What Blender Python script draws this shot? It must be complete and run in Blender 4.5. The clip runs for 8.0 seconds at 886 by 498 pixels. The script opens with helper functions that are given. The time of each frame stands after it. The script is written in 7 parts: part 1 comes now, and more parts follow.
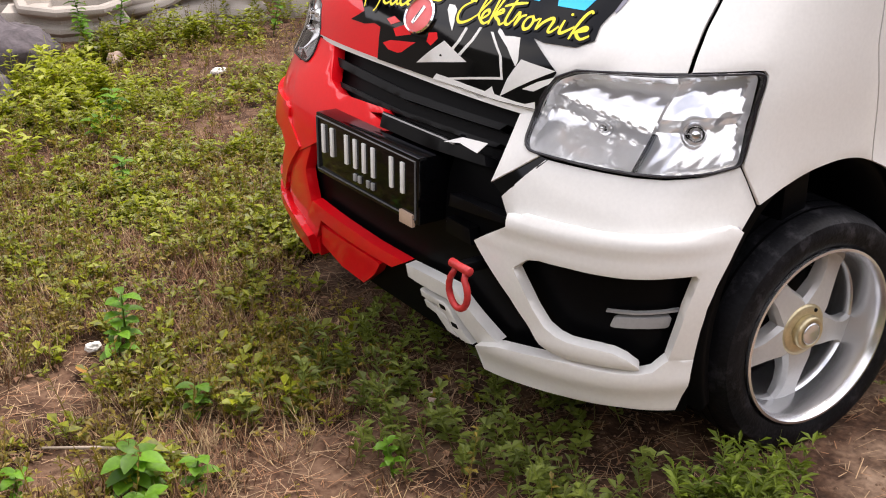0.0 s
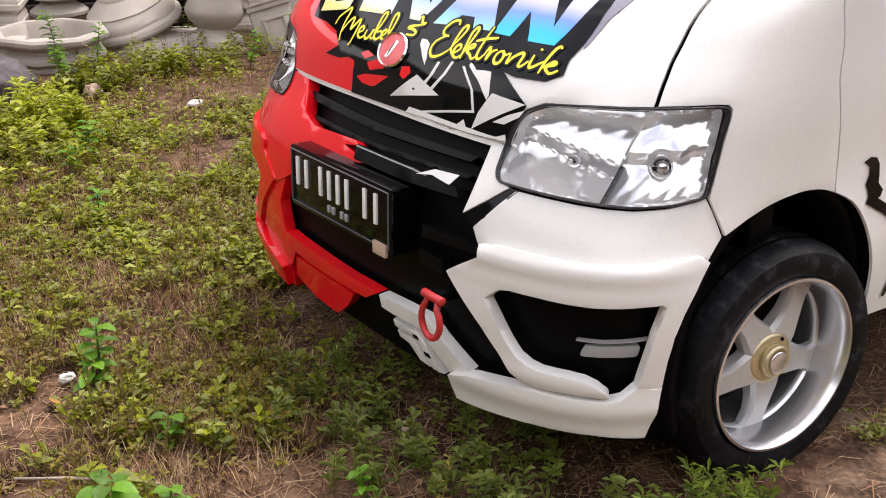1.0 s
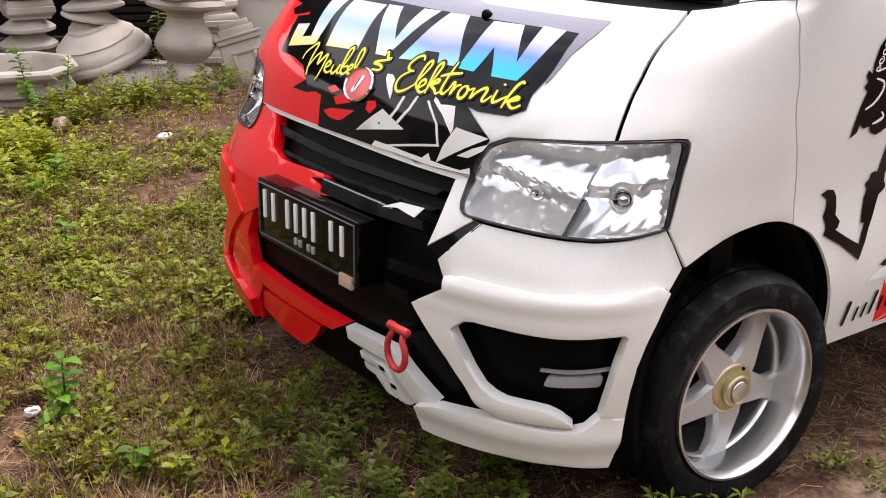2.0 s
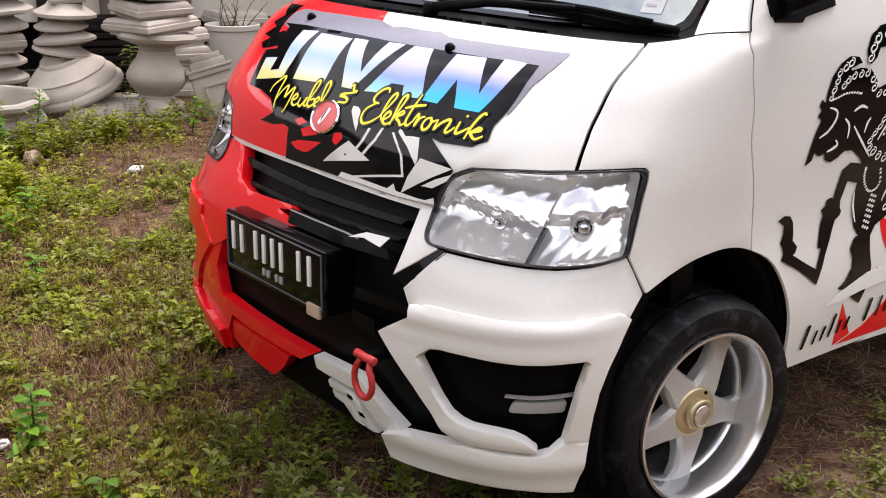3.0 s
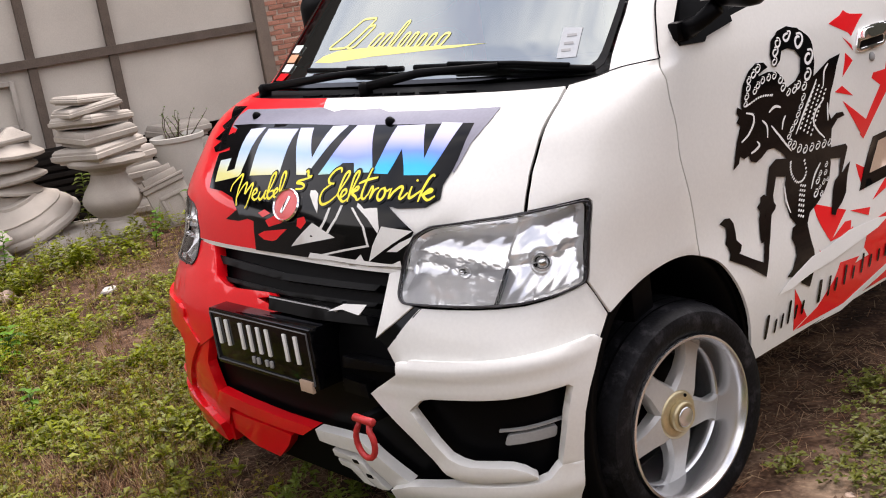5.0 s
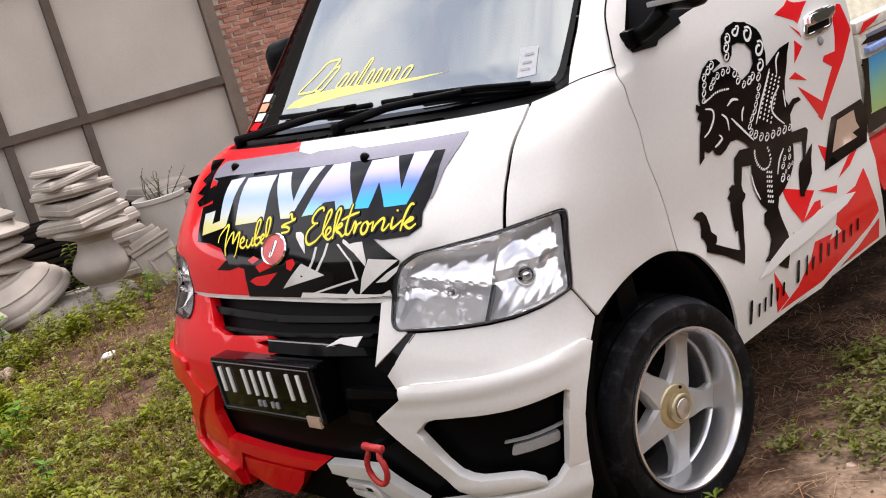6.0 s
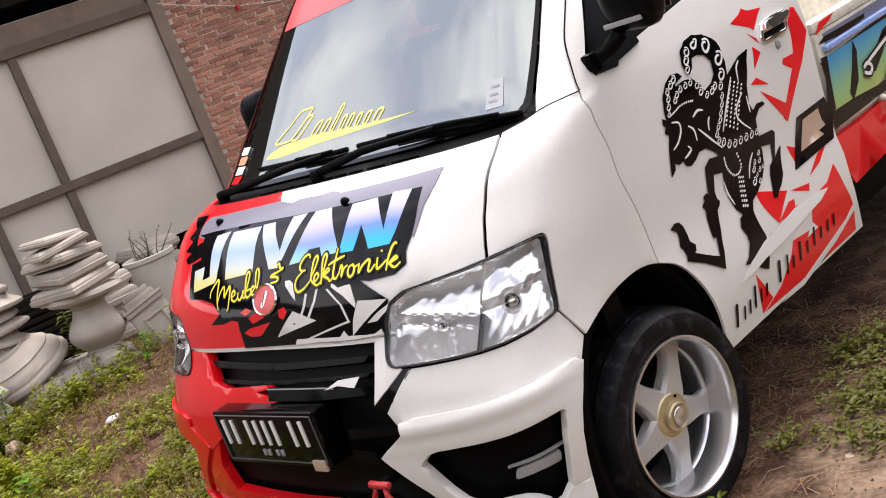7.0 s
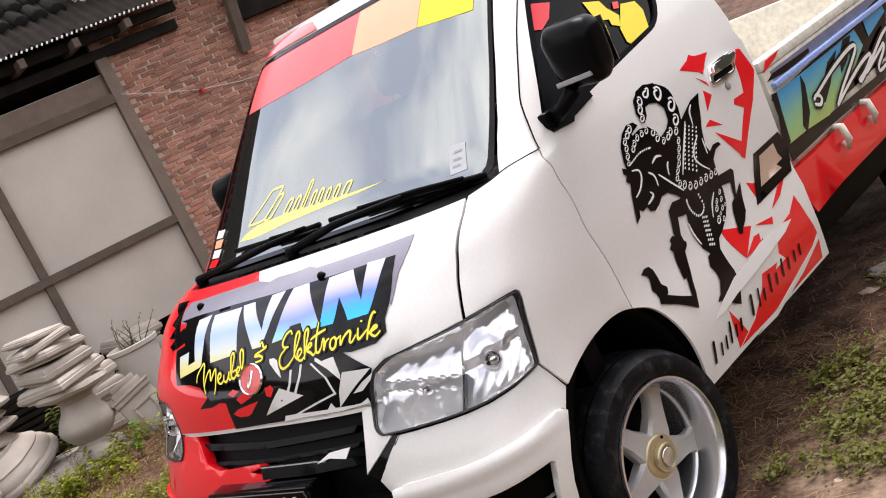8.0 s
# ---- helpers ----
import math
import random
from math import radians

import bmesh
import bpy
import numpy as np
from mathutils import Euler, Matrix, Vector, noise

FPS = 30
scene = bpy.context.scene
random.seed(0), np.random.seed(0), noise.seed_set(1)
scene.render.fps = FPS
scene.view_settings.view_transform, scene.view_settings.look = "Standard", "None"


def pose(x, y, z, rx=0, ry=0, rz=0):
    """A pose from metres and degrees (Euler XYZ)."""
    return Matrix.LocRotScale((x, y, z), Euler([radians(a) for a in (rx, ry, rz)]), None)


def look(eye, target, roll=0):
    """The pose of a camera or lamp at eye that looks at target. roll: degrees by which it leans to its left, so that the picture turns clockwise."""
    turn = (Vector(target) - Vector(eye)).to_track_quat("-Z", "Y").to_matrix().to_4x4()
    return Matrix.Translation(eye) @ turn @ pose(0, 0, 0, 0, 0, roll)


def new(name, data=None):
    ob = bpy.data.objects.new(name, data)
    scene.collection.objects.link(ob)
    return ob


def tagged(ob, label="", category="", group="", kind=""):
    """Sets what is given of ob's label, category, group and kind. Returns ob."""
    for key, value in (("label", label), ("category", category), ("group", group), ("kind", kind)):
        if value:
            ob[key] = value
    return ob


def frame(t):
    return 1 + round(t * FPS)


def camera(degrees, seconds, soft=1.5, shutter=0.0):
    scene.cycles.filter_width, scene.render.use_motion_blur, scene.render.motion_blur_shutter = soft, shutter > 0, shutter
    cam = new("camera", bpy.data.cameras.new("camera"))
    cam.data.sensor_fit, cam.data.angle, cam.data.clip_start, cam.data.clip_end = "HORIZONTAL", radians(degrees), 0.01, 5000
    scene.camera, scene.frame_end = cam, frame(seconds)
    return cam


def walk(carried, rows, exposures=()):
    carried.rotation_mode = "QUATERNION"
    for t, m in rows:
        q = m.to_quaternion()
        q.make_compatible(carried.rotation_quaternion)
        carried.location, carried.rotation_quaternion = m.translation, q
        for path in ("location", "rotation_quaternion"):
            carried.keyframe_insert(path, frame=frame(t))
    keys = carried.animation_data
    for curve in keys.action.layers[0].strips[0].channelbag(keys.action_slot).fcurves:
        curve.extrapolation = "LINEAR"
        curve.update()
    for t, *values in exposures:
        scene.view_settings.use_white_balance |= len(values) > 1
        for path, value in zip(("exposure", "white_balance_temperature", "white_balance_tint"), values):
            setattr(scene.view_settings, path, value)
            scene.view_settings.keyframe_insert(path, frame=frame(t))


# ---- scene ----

cam = camera(43.5, 8.0, soft=1.05)
PATH = [
    (0, (2.205, -1.337, 1.406), (0.679, -0.289, 0.648), 0.4),
    (0.5, (2.221, -1.342, 1.41), (0.696, -0.274, 0.68), 0.6),
    (1, (2.237, -1.345, 1.415), (0.717, -0.253, 0.711), 0.8),
    (1.5, (2.253, -1.348, 1.422), (0.74, -0.229, 0.743), 1.0),
    (2.8, (2.296, -1.344, 1.426), (0.798, -0.165, 0.821), 1.1),
    (3, (2.309, -1.351, 1.434), (0.814, -0.163, 0.837), 1.0),
    (3.5, (2.332, -1.365, 1.44), (0.842, -0.157, 0.873), -0.2),
    (4, (2.361, -1.391, 1.446), (0.875, -0.164, 0.913), -2.4),
    (4.5, (2.401, -1.423, 1.453), (0.917, -0.182, 0.945), -5.6),
    (6, (2.515, -1.508, 1.468), (1.046, -0.224, 1.026), -15.5),
    (6.5, (2.54, -1.516, 1.474), (1.076, -0.22, 1.055), -18.6),
    (7, (2.572, -1.528, 1.485), (1.116, -0.217, 1.089), -20.9),
    (7.5, (2.602, -1.542, 1.495), (1.161, -0.201, 1.142), -23.3),
    (8, (2.63, -1.554, 1.502), (1.212, -0.179, 1.189), -25.7),
]
walk(cam, [(t, look(eye, target, roll)) for t, eye, target, roll in PATH], [(0.0, 1.34, 6600, 18), (4.5, 1.15, 6600, 18), (8.0, 1.13, 6600, 18)])

# ---- light ----
world = bpy.data.worlds.new("overcast_sky")
scene.world = world
world.use_nodes = True
wn, wl = world.node_tree.nodes, world.node_tree.links
wn.clear()
sky = wn.new("ShaderNodeTexSky")
sky.sky_type, sky.sun_disc, sky.sun_elevation, sky.sun_rotation = "NISHITA", False, radians(67), radians(-9)
bg, wout = wn.new("ShaderNodeBackground"), wn.new("ShaderNodeOutputWorld")
bg.inputs["Strength"].default_value = 0.098
co, cloud, ramp, mix, pale = wn.new("ShaderNodeTexCoord"), wn.new("ShaderNodeTexNoise"), wn.new("ShaderNodeValToRGB"), wn.new("ShaderNodeMix"), wn.new("ShaderNodeHueSaturation")
cloud.inputs["Scale"].default_value, cloud.inputs["Detail"].default_value, cloud.inputs["Roughness"].default_value = 3.1, 7, 0.5
drift = wn.new("ShaderNodeMapping")
drift.inputs["Location"].default_value = (0.3, 0.15, 0.1)
wl.new(co.outputs["Generated"], drift.inputs["Vector"])
wl.new(drift.outputs[0], cloud.inputs["Vector"])
wl.new(cloud.outputs[0], ramp.inputs[0])
ramp.color_ramp.elements[0].position, ramp.color_ramp.elements[1].position = 0.39, 0.60
pale.inputs["Saturation"].default_value, pale.inputs["Value"].default_value = 0.40, 1.75
wl.new(sky.outputs[0], pale.inputs["Color"])
mix.data_type = "RGBA"
mix.inputs["B"].default_value = (10.0, 10.0, 9.7, 1)
wl.new(ramp.outputs[0], mix.inputs["Factor"])
wl.new(pale.outputs[0], mix.inputs["A"])
wl.new(mix.outputs["Result"], bg.inputs[0])
wl.new(bg.outputs[0], wout.inputs[0])
sun = new("sun", bpy.data.lights.new("sun", "SUN"))
sun.data.energy, sun.data.angle, sun.data.color = 1.9, radians(28), (1.0, 0.96, 0.91)
sun.matrix_world = look((-0.6, 3.7, 8.7), (0, 0, 0))


# ---- materials ----
def material(name, color, rough=0.5, metal=0.0, spread=0.08, scale=6.0, bump=0.0, grain=120.0, coat=0.0, per_piece=0.0, gloss=0.5):
    m = bpy.data.materials.new(name)
    m.use_nodes = True
    n, k = m.node_tree.nodes, m.node_tree.links
    b = n["Principled BSDF"]
    b.inputs["Roughness"].default_value, b.inputs["Metallic"].default_value = rough, metal
    b.inputs["Coat Weight"].default_value = coat
    b.inputs["Coat Roughness"].default_value = 0.05
    b.inputs["Specular IOR Level"].default_value = gloss
    co = n.new("ShaderNodeTexCoord")
    big, fine = n.new("ShaderNodeTexNoise"), n.new("ShaderNodeTexNoise")
    big.inputs["Scale"].default_value, fine.inputs["Scale"].default_value = scale, grain
    big.inputs["Detail"].default_value = 5
    for t in (big, fine):
        k.new(co.outputs["Object"], t.inputs["Vector"])
    add = n.new("ShaderNodeMath")
    add.operation = "ADD"
    k.new(big.outputs[0], add.inputs[0])
    k.new(fine.outputs[0], add.inputs[1])
    last = add.outputs[0]
    if per_piece:
        info, mul, sm = n.new("ShaderNodeObjectInfo"), n.new("ShaderNodeMath"), n.new("ShaderNodeMath")
        geo, both = n.new("ShaderNodeNewGeometry"), n.new("ShaderNodeMath")
        both.operation = "ADD"
        k.new(info.outputs["Random"], both.inputs[0])
        k.new(geo.outputs["Random Per Island"], both.inputs[1])
        mul.operation, sm.operation = "MULTIPLY_ADD", "ADD"
        mul.inputs[1].default_value, mul.inputs[2].default_value = per_piece, -per_piece
        k.new(both.outputs[0], mul.inputs[0])
        k.new(mul.outputs[0], sm.inputs[0])
        k.new(last, sm.inputs[1])
        last = sm.outputs[0]
    ramp = n.new("ShaderNodeMapRange")
    ramp.inputs["From Min"].default_value, ramp.inputs["From Max"].default_value = 0.5, 1.5
    ramp.inputs["To Min"].default_value, ramp.inputs["To Max"].default_value = 1 - spread, 1 + spread
    k.new(last, ramp.inputs["Value"])
    tint = n.new("ShaderNodeVectorMath")
    tint.operation = "SCALE"
    tint.inputs[0].default_value = color[:3]
    k.new(ramp.outputs[0], tint.inputs["Scale"])
    k.new(tint.outputs[0], b.inputs["Base Color"])
    if bump:
        bp = n.new("ShaderNodeBump")
        bp.inputs["Strength"].default_value, bp.inputs["Distance"].default_value = bump, 0.01
        k.new(add.outputs[0], bp.inputs["Height"])
        k.new(bp.outputs[0], b.inputs["Normal"])
    return m


def earth(name):
    """Bare yard soil: brown and tan in patches, grit and dark crumbs."""
    m = bpy.data.materials.new(name)
    m.use_nodes = True
    n, k = m.node_tree.nodes, m.node_tree.links
    b, co = n["Principled BSDF"], n.new("ShaderNodeTexCoord")
    b.inputs["Roughness"].default_value = 0.95
    b.inputs["Specular IOR Level"].default_value = 0.2
    sizes, outs = ((0.9, 6), (7.0, 6), (55.0, 4)), []
    for scale, detail in sizes:
        t = n.new("ShaderNodeTexNoise")
        t.inputs["Scale"].default_value, t.inputs["Detail"].default_value = scale, detail
        k.new(co.outputs["Object"], t.inputs["Vector"])
        outs.append(t.outputs[0])
    mix = n.new("ShaderNodeMath")
    mix.operation = "MULTIPLY_ADD"
    mix.inputs[1].default_value = 0.55
    k.new(outs[0], mix.inputs[0])
    half = n.new("ShaderNodeMath")
    half.operation = "MULTIPLY_ADD"
    half.inputs[1].default_value = 0.6
    k.new(outs[2], half.inputs[0])
    k.new(outs[1], half.inputs[2])
    k.new(half.outputs[0], mix.inputs[2])
    ramp = n.new("ShaderNodeValToRGB")
    els = ramp.color_ramp.elements
    els.new(0.5)
    els.new(0.5)
    for e, (at, c) in zip(els, ((0.50, (0.014, 0.007, 0.004)), (0.63, (0.050, 0.025, 0.014)), (0.71, (0.094, 0.051, 0.030)), (0.86, (0.165, 0.10, 0.062)))):
        e.position, e.color = min(at, 1.0), (*c, 1)
    scale = n.new("ShaderNodeMath")
    scale.operation = "MULTIPLY"
    scale.inputs[1].default_value = 0.63
    k.new(mix.outputs[0], scale.inputs[0])
    k.new(scale.outputs[0], ramp.inputs[0])
    # a worn strip of paler, trodden soil along the truck's flank
    sep, edge, worn, both = n.new("ShaderNodeSeparateXYZ"), n.new("ShaderNodeMath"), n.new("ShaderNodeMapRange"), n.new("ShaderNodeMix")
    k.new(co.outputs["Object"], sep.inputs[0])
    wave, fade, strip = n.new("ShaderNodeMath"), n.new("ShaderNodeMapRange"), n.new("ShaderNodeMath")
    wave.operation, edge.operation, strip.operation = "MULTIPLY_ADD", "MULTIPLY_ADD", "MULTIPLY"
    wave.inputs[1].default_value, edge.inputs[1].default_value = 1.5, 0.7
    k.new(outs[0], wave.inputs[0])
    k.new(sep.outputs["X"], wave.inputs[2])
    k.new(outs[1], edge.inputs[0])
    k.new(wave.outputs[0], edge.inputs[2])
    worn.inputs["From Min"].default_value, worn.inputs["From Max"].default_value = 1.95, 2.45
    k.new(edge.outputs[0], worn.inputs["Value"])
    fade.inputs["From Min"].default_value, fade.inputs["From Max"].default_value = 3.2, 4.6
    fade.inputs["To Min"].default_value, fade.inputs["To Max"].default_value = 1.0, 0.0
    k.new(edge.outputs[0], fade.inputs["Value"])
    k.new(worn.outputs[0], strip.inputs[0])
    k.new(fade.outputs[0], strip.inputs[1])
    tan = n.new("ShaderNodeValToRGB")
    tan.color_ramp.elements[0].position, tan.color_ramp.elements[0].color = 0.52, (0.085, 0.055, 0.036, 1)
    tan.color_ramp.elements[1].position, tan.color_ramp.elements[1].color = 0.84, (0.30, 0.215, 0.15, 1)
    k.new(scale.outputs[0], tan.inputs[0])
    both.data_type = "RGBA"
    k.new(strip.outputs[0], both.inputs["Factor"])
    k.new(ramp.outputs[0], both.inputs["A"])
    k.new(tan.outputs[0], both.inputs["B"])
    k.new(both.outputs["Result"], b.inputs["Base Color"])
    bump = n.new("ShaderNodeBump")
    bump.inputs["Strength"].default_value, bump.inputs["Distance"].default_value = 0.9, 0.012
    k.new(half.outputs[0], bump.inputs["Height"])
    k.new(bump.outputs[0], b.inputs["Normal"])
    return m


WHITE = material("white_car_paint", (0.73, 0.72, 0.69), 0.3, spread=0.055, scale=2.2, coat=0.5)
RED = material("red_car_paint", (0.78, 0.006, 0.011), 0.38, spread=0.06, scale=3, coat=0.75, gloss=0.1)
BLACK = material("gloss_black_vinyl", (0.0015, 0.0015, 0.002), 0.07, spread=0.2, gloss=0.22)
DARK = material("matt_black_plastic", (0.0025, 0.0025, 0.003), 0.4, spread=0.3, gloss=0.05)
SATIN = material("satin_black_plastic", (0.0025, 0.0025, 0.003), 0.3, spread=0.3, gloss=0.09)
RUBBER = material("tyre_rubber", (0.0065, 0.0065, 0.0078), 0.5, spread=0.95, scale=11, bump=0.12, gloss=0.12)


def scuffed(m, color, scale, cover):
    """Pale dusty scuffs over a dark material."""
    n, k = m.node_tree.nodes, m.node_tree.links
    b, co = n["Principled BSDF"], n.new("ShaderNodeTexCoord")
    spots, rng, mix = n.new("ShaderNodeTexNoise"), n.new("ShaderNodeMapRange"), n.new("ShaderNodeMix")
    spots.inputs["Scale"].default_value, spots.inputs["Detail"].default_value, spots.inputs["Roughness"].default_value = scale, 8, 0.7
    k.new(co.outputs["Object"], spots.inputs["Vector"])
    k.new(spots.outputs[0], rng.inputs["Value"])
    rng.inputs["From Min"].default_value, rng.inputs["From Max"].default_value = cover, cover + 0.16
    mix.data_type = "RGBA"
    mix.inputs["B"].default_value = (*color, 1)
    k.new(rng.outputs[0], mix.inputs["Factor"])
    k.new(b.inputs["Base Color"].links[0].from_socket, mix.inputs["A"])
    k.new(mix.outputs["Result"], b.inputs["Base Color"])


scuffed(RUBBER, (0.040, 0.038, 0.042), 16, 0.54)
ALLOY = material("silver_alloy", (0.72, 0.72, 0.73), 0.25, 0.9, spread=0.05)
SPOKE = material("silver_wheel_paint", (0.56, 0.56, 0.55), 0.38, 0.35, spread=0.08, scale=20)
GOLD = material("dull_gold_alloy", (0.62, 0.53, 0.33), 0.38, 0.75, spread=0.14, scale=30)
CHROME = material("chrome", (0.8, 0.8, 0.8), 0.08, 1.0, spread=0.02)
EARTH = earth("dry_earth")
CEMENT = material("weathered_cement", (0.385, 0.345, 0.298), 0.9, spread=0.36, scale=5, bump=0.06, grain=240, per_piece=0.3)
PANEL = material("painted_board", (0.54, 0.49, 0.425), 0.85, spread=0.16, scale=2.2)
TIMBER = material("grey_timber", (0.115, 0.086, 0.066), 0.85, spread=0.4, scale=9, bump=0.3)
BRICK = material("red_brick", (0.31, 0.142, 0.096), 0.9, spread=0.7, scale=8, bump=0.5, per_piece=0.6)
MORTAR = material("pale_mortar", (0.54, 0.445, 0.36), 0.95, spread=0.45, scale=5)


def foliage(name, color, spread=0.45):
    """Thin leaves that let some light through."""
    m = material(name, color, 0.5, spread=spread, scale=2, per_piece=0.8, gloss=0.35)
    n, k = m.node_tree.nodes, m.node_tree.links
    thin, mix = n.new("ShaderNodeBsdfTranslucent"), n.new("ShaderNodeMixShader")
    thin.inputs[0].default_value = (color[0] * 1.7, color[1] * 1.9, color[2] * 1.2, 1)
    mix.inputs[0].default_value = 0.28
    k.new(n["Principled BSDF"].outputs[0], mix.inputs[1])
    k.new(thin.outputs[0], mix.inputs[2])
    k.new(mix.outputs[0], n["Material Output"].inputs[0])
    return m


GREEN = foliage("green_leaf", (0.12, 0.2, 0.02))

WHITEV = material("white_vinyl", (0.8, 0.8, 0.78), 0.4, spread=0.03)
YELLOW = material("yellow_vinyl", (0.85, 0.7, 0.03), 0.4, spread=0.05)
YELLOWP = material("pale_yellow_vinyl", (0.82, 0.74, 0.22), 0.4, spread=0.05)
PALESTICK = material("faded_grey_sticker", (0.42, 0.44, 0.46), 0.5, spread=0.1)
COPPER = material("copper_vinyl", (0.5, 0.36, 0.27), 0.4, spread=0.12, scale=9)
STRIPR = material("red_sun_strip", (0.75, 0.13, 0.13), 0.25, spread=0.06)
STRIPP = material("peach_sun_strip", (0.8, 0.42, 0.25), 0.25, spread=0.06)
STRIPY = material("yellow_sun_strip", (0.8, 0.66, 0.02), 0.25, spread=0.06)
SHACKLE = material("worn_red_enamel", (0.5, 0.03, 0.03), 0.45, spread=0.3, scale=30)
GREYV = material("grey_plastic", (0.3, 0.3, 0.3), 0.5, spread=0.1)
CABIN = material("dark_cabin_trim", (0.02, 0.02, 0.022), 0.8, spread=0.3)
RAILBLUE = material("blue_holographic_rail", (0.3, 0.42, 0.78), 0.25, spread=0.5, scale=3)
GREYBLUE = material("grey_blue_vinyl", (0.16, 0.17, 0.24), 0.3, spread=0.4, scale=14)
BEDWHITE = material("scuffed_white_bed_paint", (0.66, 0.63, 0.54), 0.55, spread=0.3, scale=12, bump=0.25, grain=40)
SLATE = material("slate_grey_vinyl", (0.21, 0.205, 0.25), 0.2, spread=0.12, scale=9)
FACET = material("faceted_reflector", (1.0, 1.0, 1.0), 0.1, 0.62, spread=0.04)


def blend(name, stops, axis, lo, hi, rough=0.3):
    """A printed colour run along one axis of the world."""
    m = bpy.data.materials.new(name)
    m.use_nodes = True
    n, k = m.node_tree.nodes, m.node_tree.links
    co, sep, rng, ramp, dirt = n.new("ShaderNodeTexCoord"), n.new("ShaderNodeSeparateXYZ"), n.new("ShaderNodeMapRange"), n.new("ShaderNodeValToRGB"), n.new("ShaderNodeTexNoise")
    k.new(co.outputs["Object"], sep.inputs[0])
    k.new(sep.outputs[axis], rng.inputs["Value"])
    rng.inputs["To Min"].default_value, rng.inputs["To Max"].default_value = -0.13, 0.87
    rng.inputs["From Min"].default_value, rng.inputs["From Max"].default_value = lo, hi
    dirt.inputs["Scale"].default_value = 7
    k.new(co.outputs["Object"], dirt.inputs["Vector"])
    mix = n.new("ShaderNodeMath")
    mix.operation = "MULTIPLY_ADD"
    mix.inputs[1].default_value = 0.22
    k.new(dirt.outputs[0], mix.inputs[0])
    k.new(rng.outputs[0], mix.inputs[2])
    k.new(mix.outputs[0], ramp.inputs[0])
    els = ramp.color_ramp.elements
    while len(els) < len(stops):
        els.new(0.5)
    for e, (at, c) in zip(els, stops):
        e.position, e.color = at, (*c, 1)
    k.new(ramp.outputs[0], n["Principled BSDF"].inputs["Base Color"])
    n["Principled BSDF"].inputs["Roughness"].default_value = rough
    return m


SILVER1 = blend("pale_holographic_vinyl", [(0.05, (0.66, 0.62, 0.22)), (0.22, (0.6, 0.66, 0.6)), (0.5, (0.34, 0.5, 0.78)), (0.75, (0.52, 0.56, 0.74)), (1.0, (0.55, 0.55, 0.66))], 2, 0.975, 1.105)
SILVER2 = blend("lilac_holographic_vinyl", [(0.05, (0.5, 0.6, 0.35)), (0.25, (0.25, 0.6, 0.72)), (0.5, (0.22, 0.32, 0.85)), (0.72, (0.5, 0.48, 0.76)), (1.0, (0.56, 0.55, 0.68))], 2, 0.975, 1.105)
SILVER3 = blend("blue_holographic_vinyl", [(0.05, (0.03, 0.55, 0.8)), (0.3, (0.01, 0.45, 0.92)), (0.55, (0.14, 0.26, 0.85)), (0.78, (0.5, 0.48, 0.78)), (1.0, (0.58, 0.58, 0.7))], 2, 0.975, 1.105)
GRAD1 = blend("blue_to_lime_print", [(0.05, (0.45, 0.5, 0.08)), (0.4, (0.25, 0.5, 0.25)), (0.7, (0.05, 0.35, 0.6)), (1.0, (0.03, 0.22, 0.6))], 2, 0.66, 0.96)
GRAD2 = blend("blue_print", [(0.0, (0.08, 0.45, 0.5)), (1.0, (0.04, 0.25, 0.6))], 2, 0.7, 0.96)


def glass(name, tint, index=1.6, sheen=(1, 1, 1)):
    m = bpy.data.materials.new(name)
    m.use_nodes = True
    n, k = m.node_tree.nodes, m.node_tree.links
    n.remove(n["Principled BSDF"])
    fres, clear, gloss, mix = n.new("ShaderNodeFresnel"), n.new("ShaderNodeBsdfTransparent"), n.new("ShaderNodeBsdfGlossy"), n.new("ShaderNodeMixShader")
    fres.inputs[0].default_value = index
    clear.inputs[0].default_value = (*tint, 1)
    gloss.inputs["Roughness"].default_value = 0.0
    gloss.inputs[0].default_value = (*sheen, 1)
    k.new(fres.outputs[0], mix.inputs[0])
    k.new(clear.outputs[0], mix.inputs[1])
    k.new(gloss.outputs[0], mix.inputs[2])
    k.new(mix.outputs[0], n["Material Output"].inputs[0])
    return m


SCREEN_GLASS = glass("tinted_windscreen_glass", (0.27, 0.29, 0.30), 4.4, (0.93, 1.0, 0.985))
DOOR_GLASS = glass("dark_side_glass", (0.06, 0.06, 0.065), 1.16)
LENS = glass("clear_lamp_lens", (0.98, 0.98, 0.985), 1.45)

# ---- mesh helpers ----
def mesh_object(name, bm, mat, parent=None, label="", smooth=35):
    me = bpy.data.meshes.new(name)
    if smooth:
        for f in bm.faces:
            f.smooth = True
        for e in bm.edges:
            if len(e.link_faces) == 2 and e.calc_face_angle(0) > radians(smooth):
                e.smooth = False
    bm.to_mesh(me)
    bm.free()
    me.materials.append(mat)
    ob = new(name, me)
    if parent:
        ob.parent = parent
        ob.matrix_parent_inverse = stand(parent).inverted()
    if label:
        tagged(ob, label)
    return ob


def stand(ob):
    """Where an object stands in the world, worked out without an update."""
    own = ob.matrix_parent_inverse @ ob.matrix_basis
    return stand(ob.parent) @ own if ob.parent else ob.matrix_basis.copy()


def part(name, bm, mat, parent, label="", smooth=35):
    return mesh_object(name, bm, mat, parent, label, smooth)


def thing(name, at, label, category, group=""):
    ob = new(name)
    ob.location = at
    ob.empty_display_size = 0.1
    return tagged(ob, label, category, group)


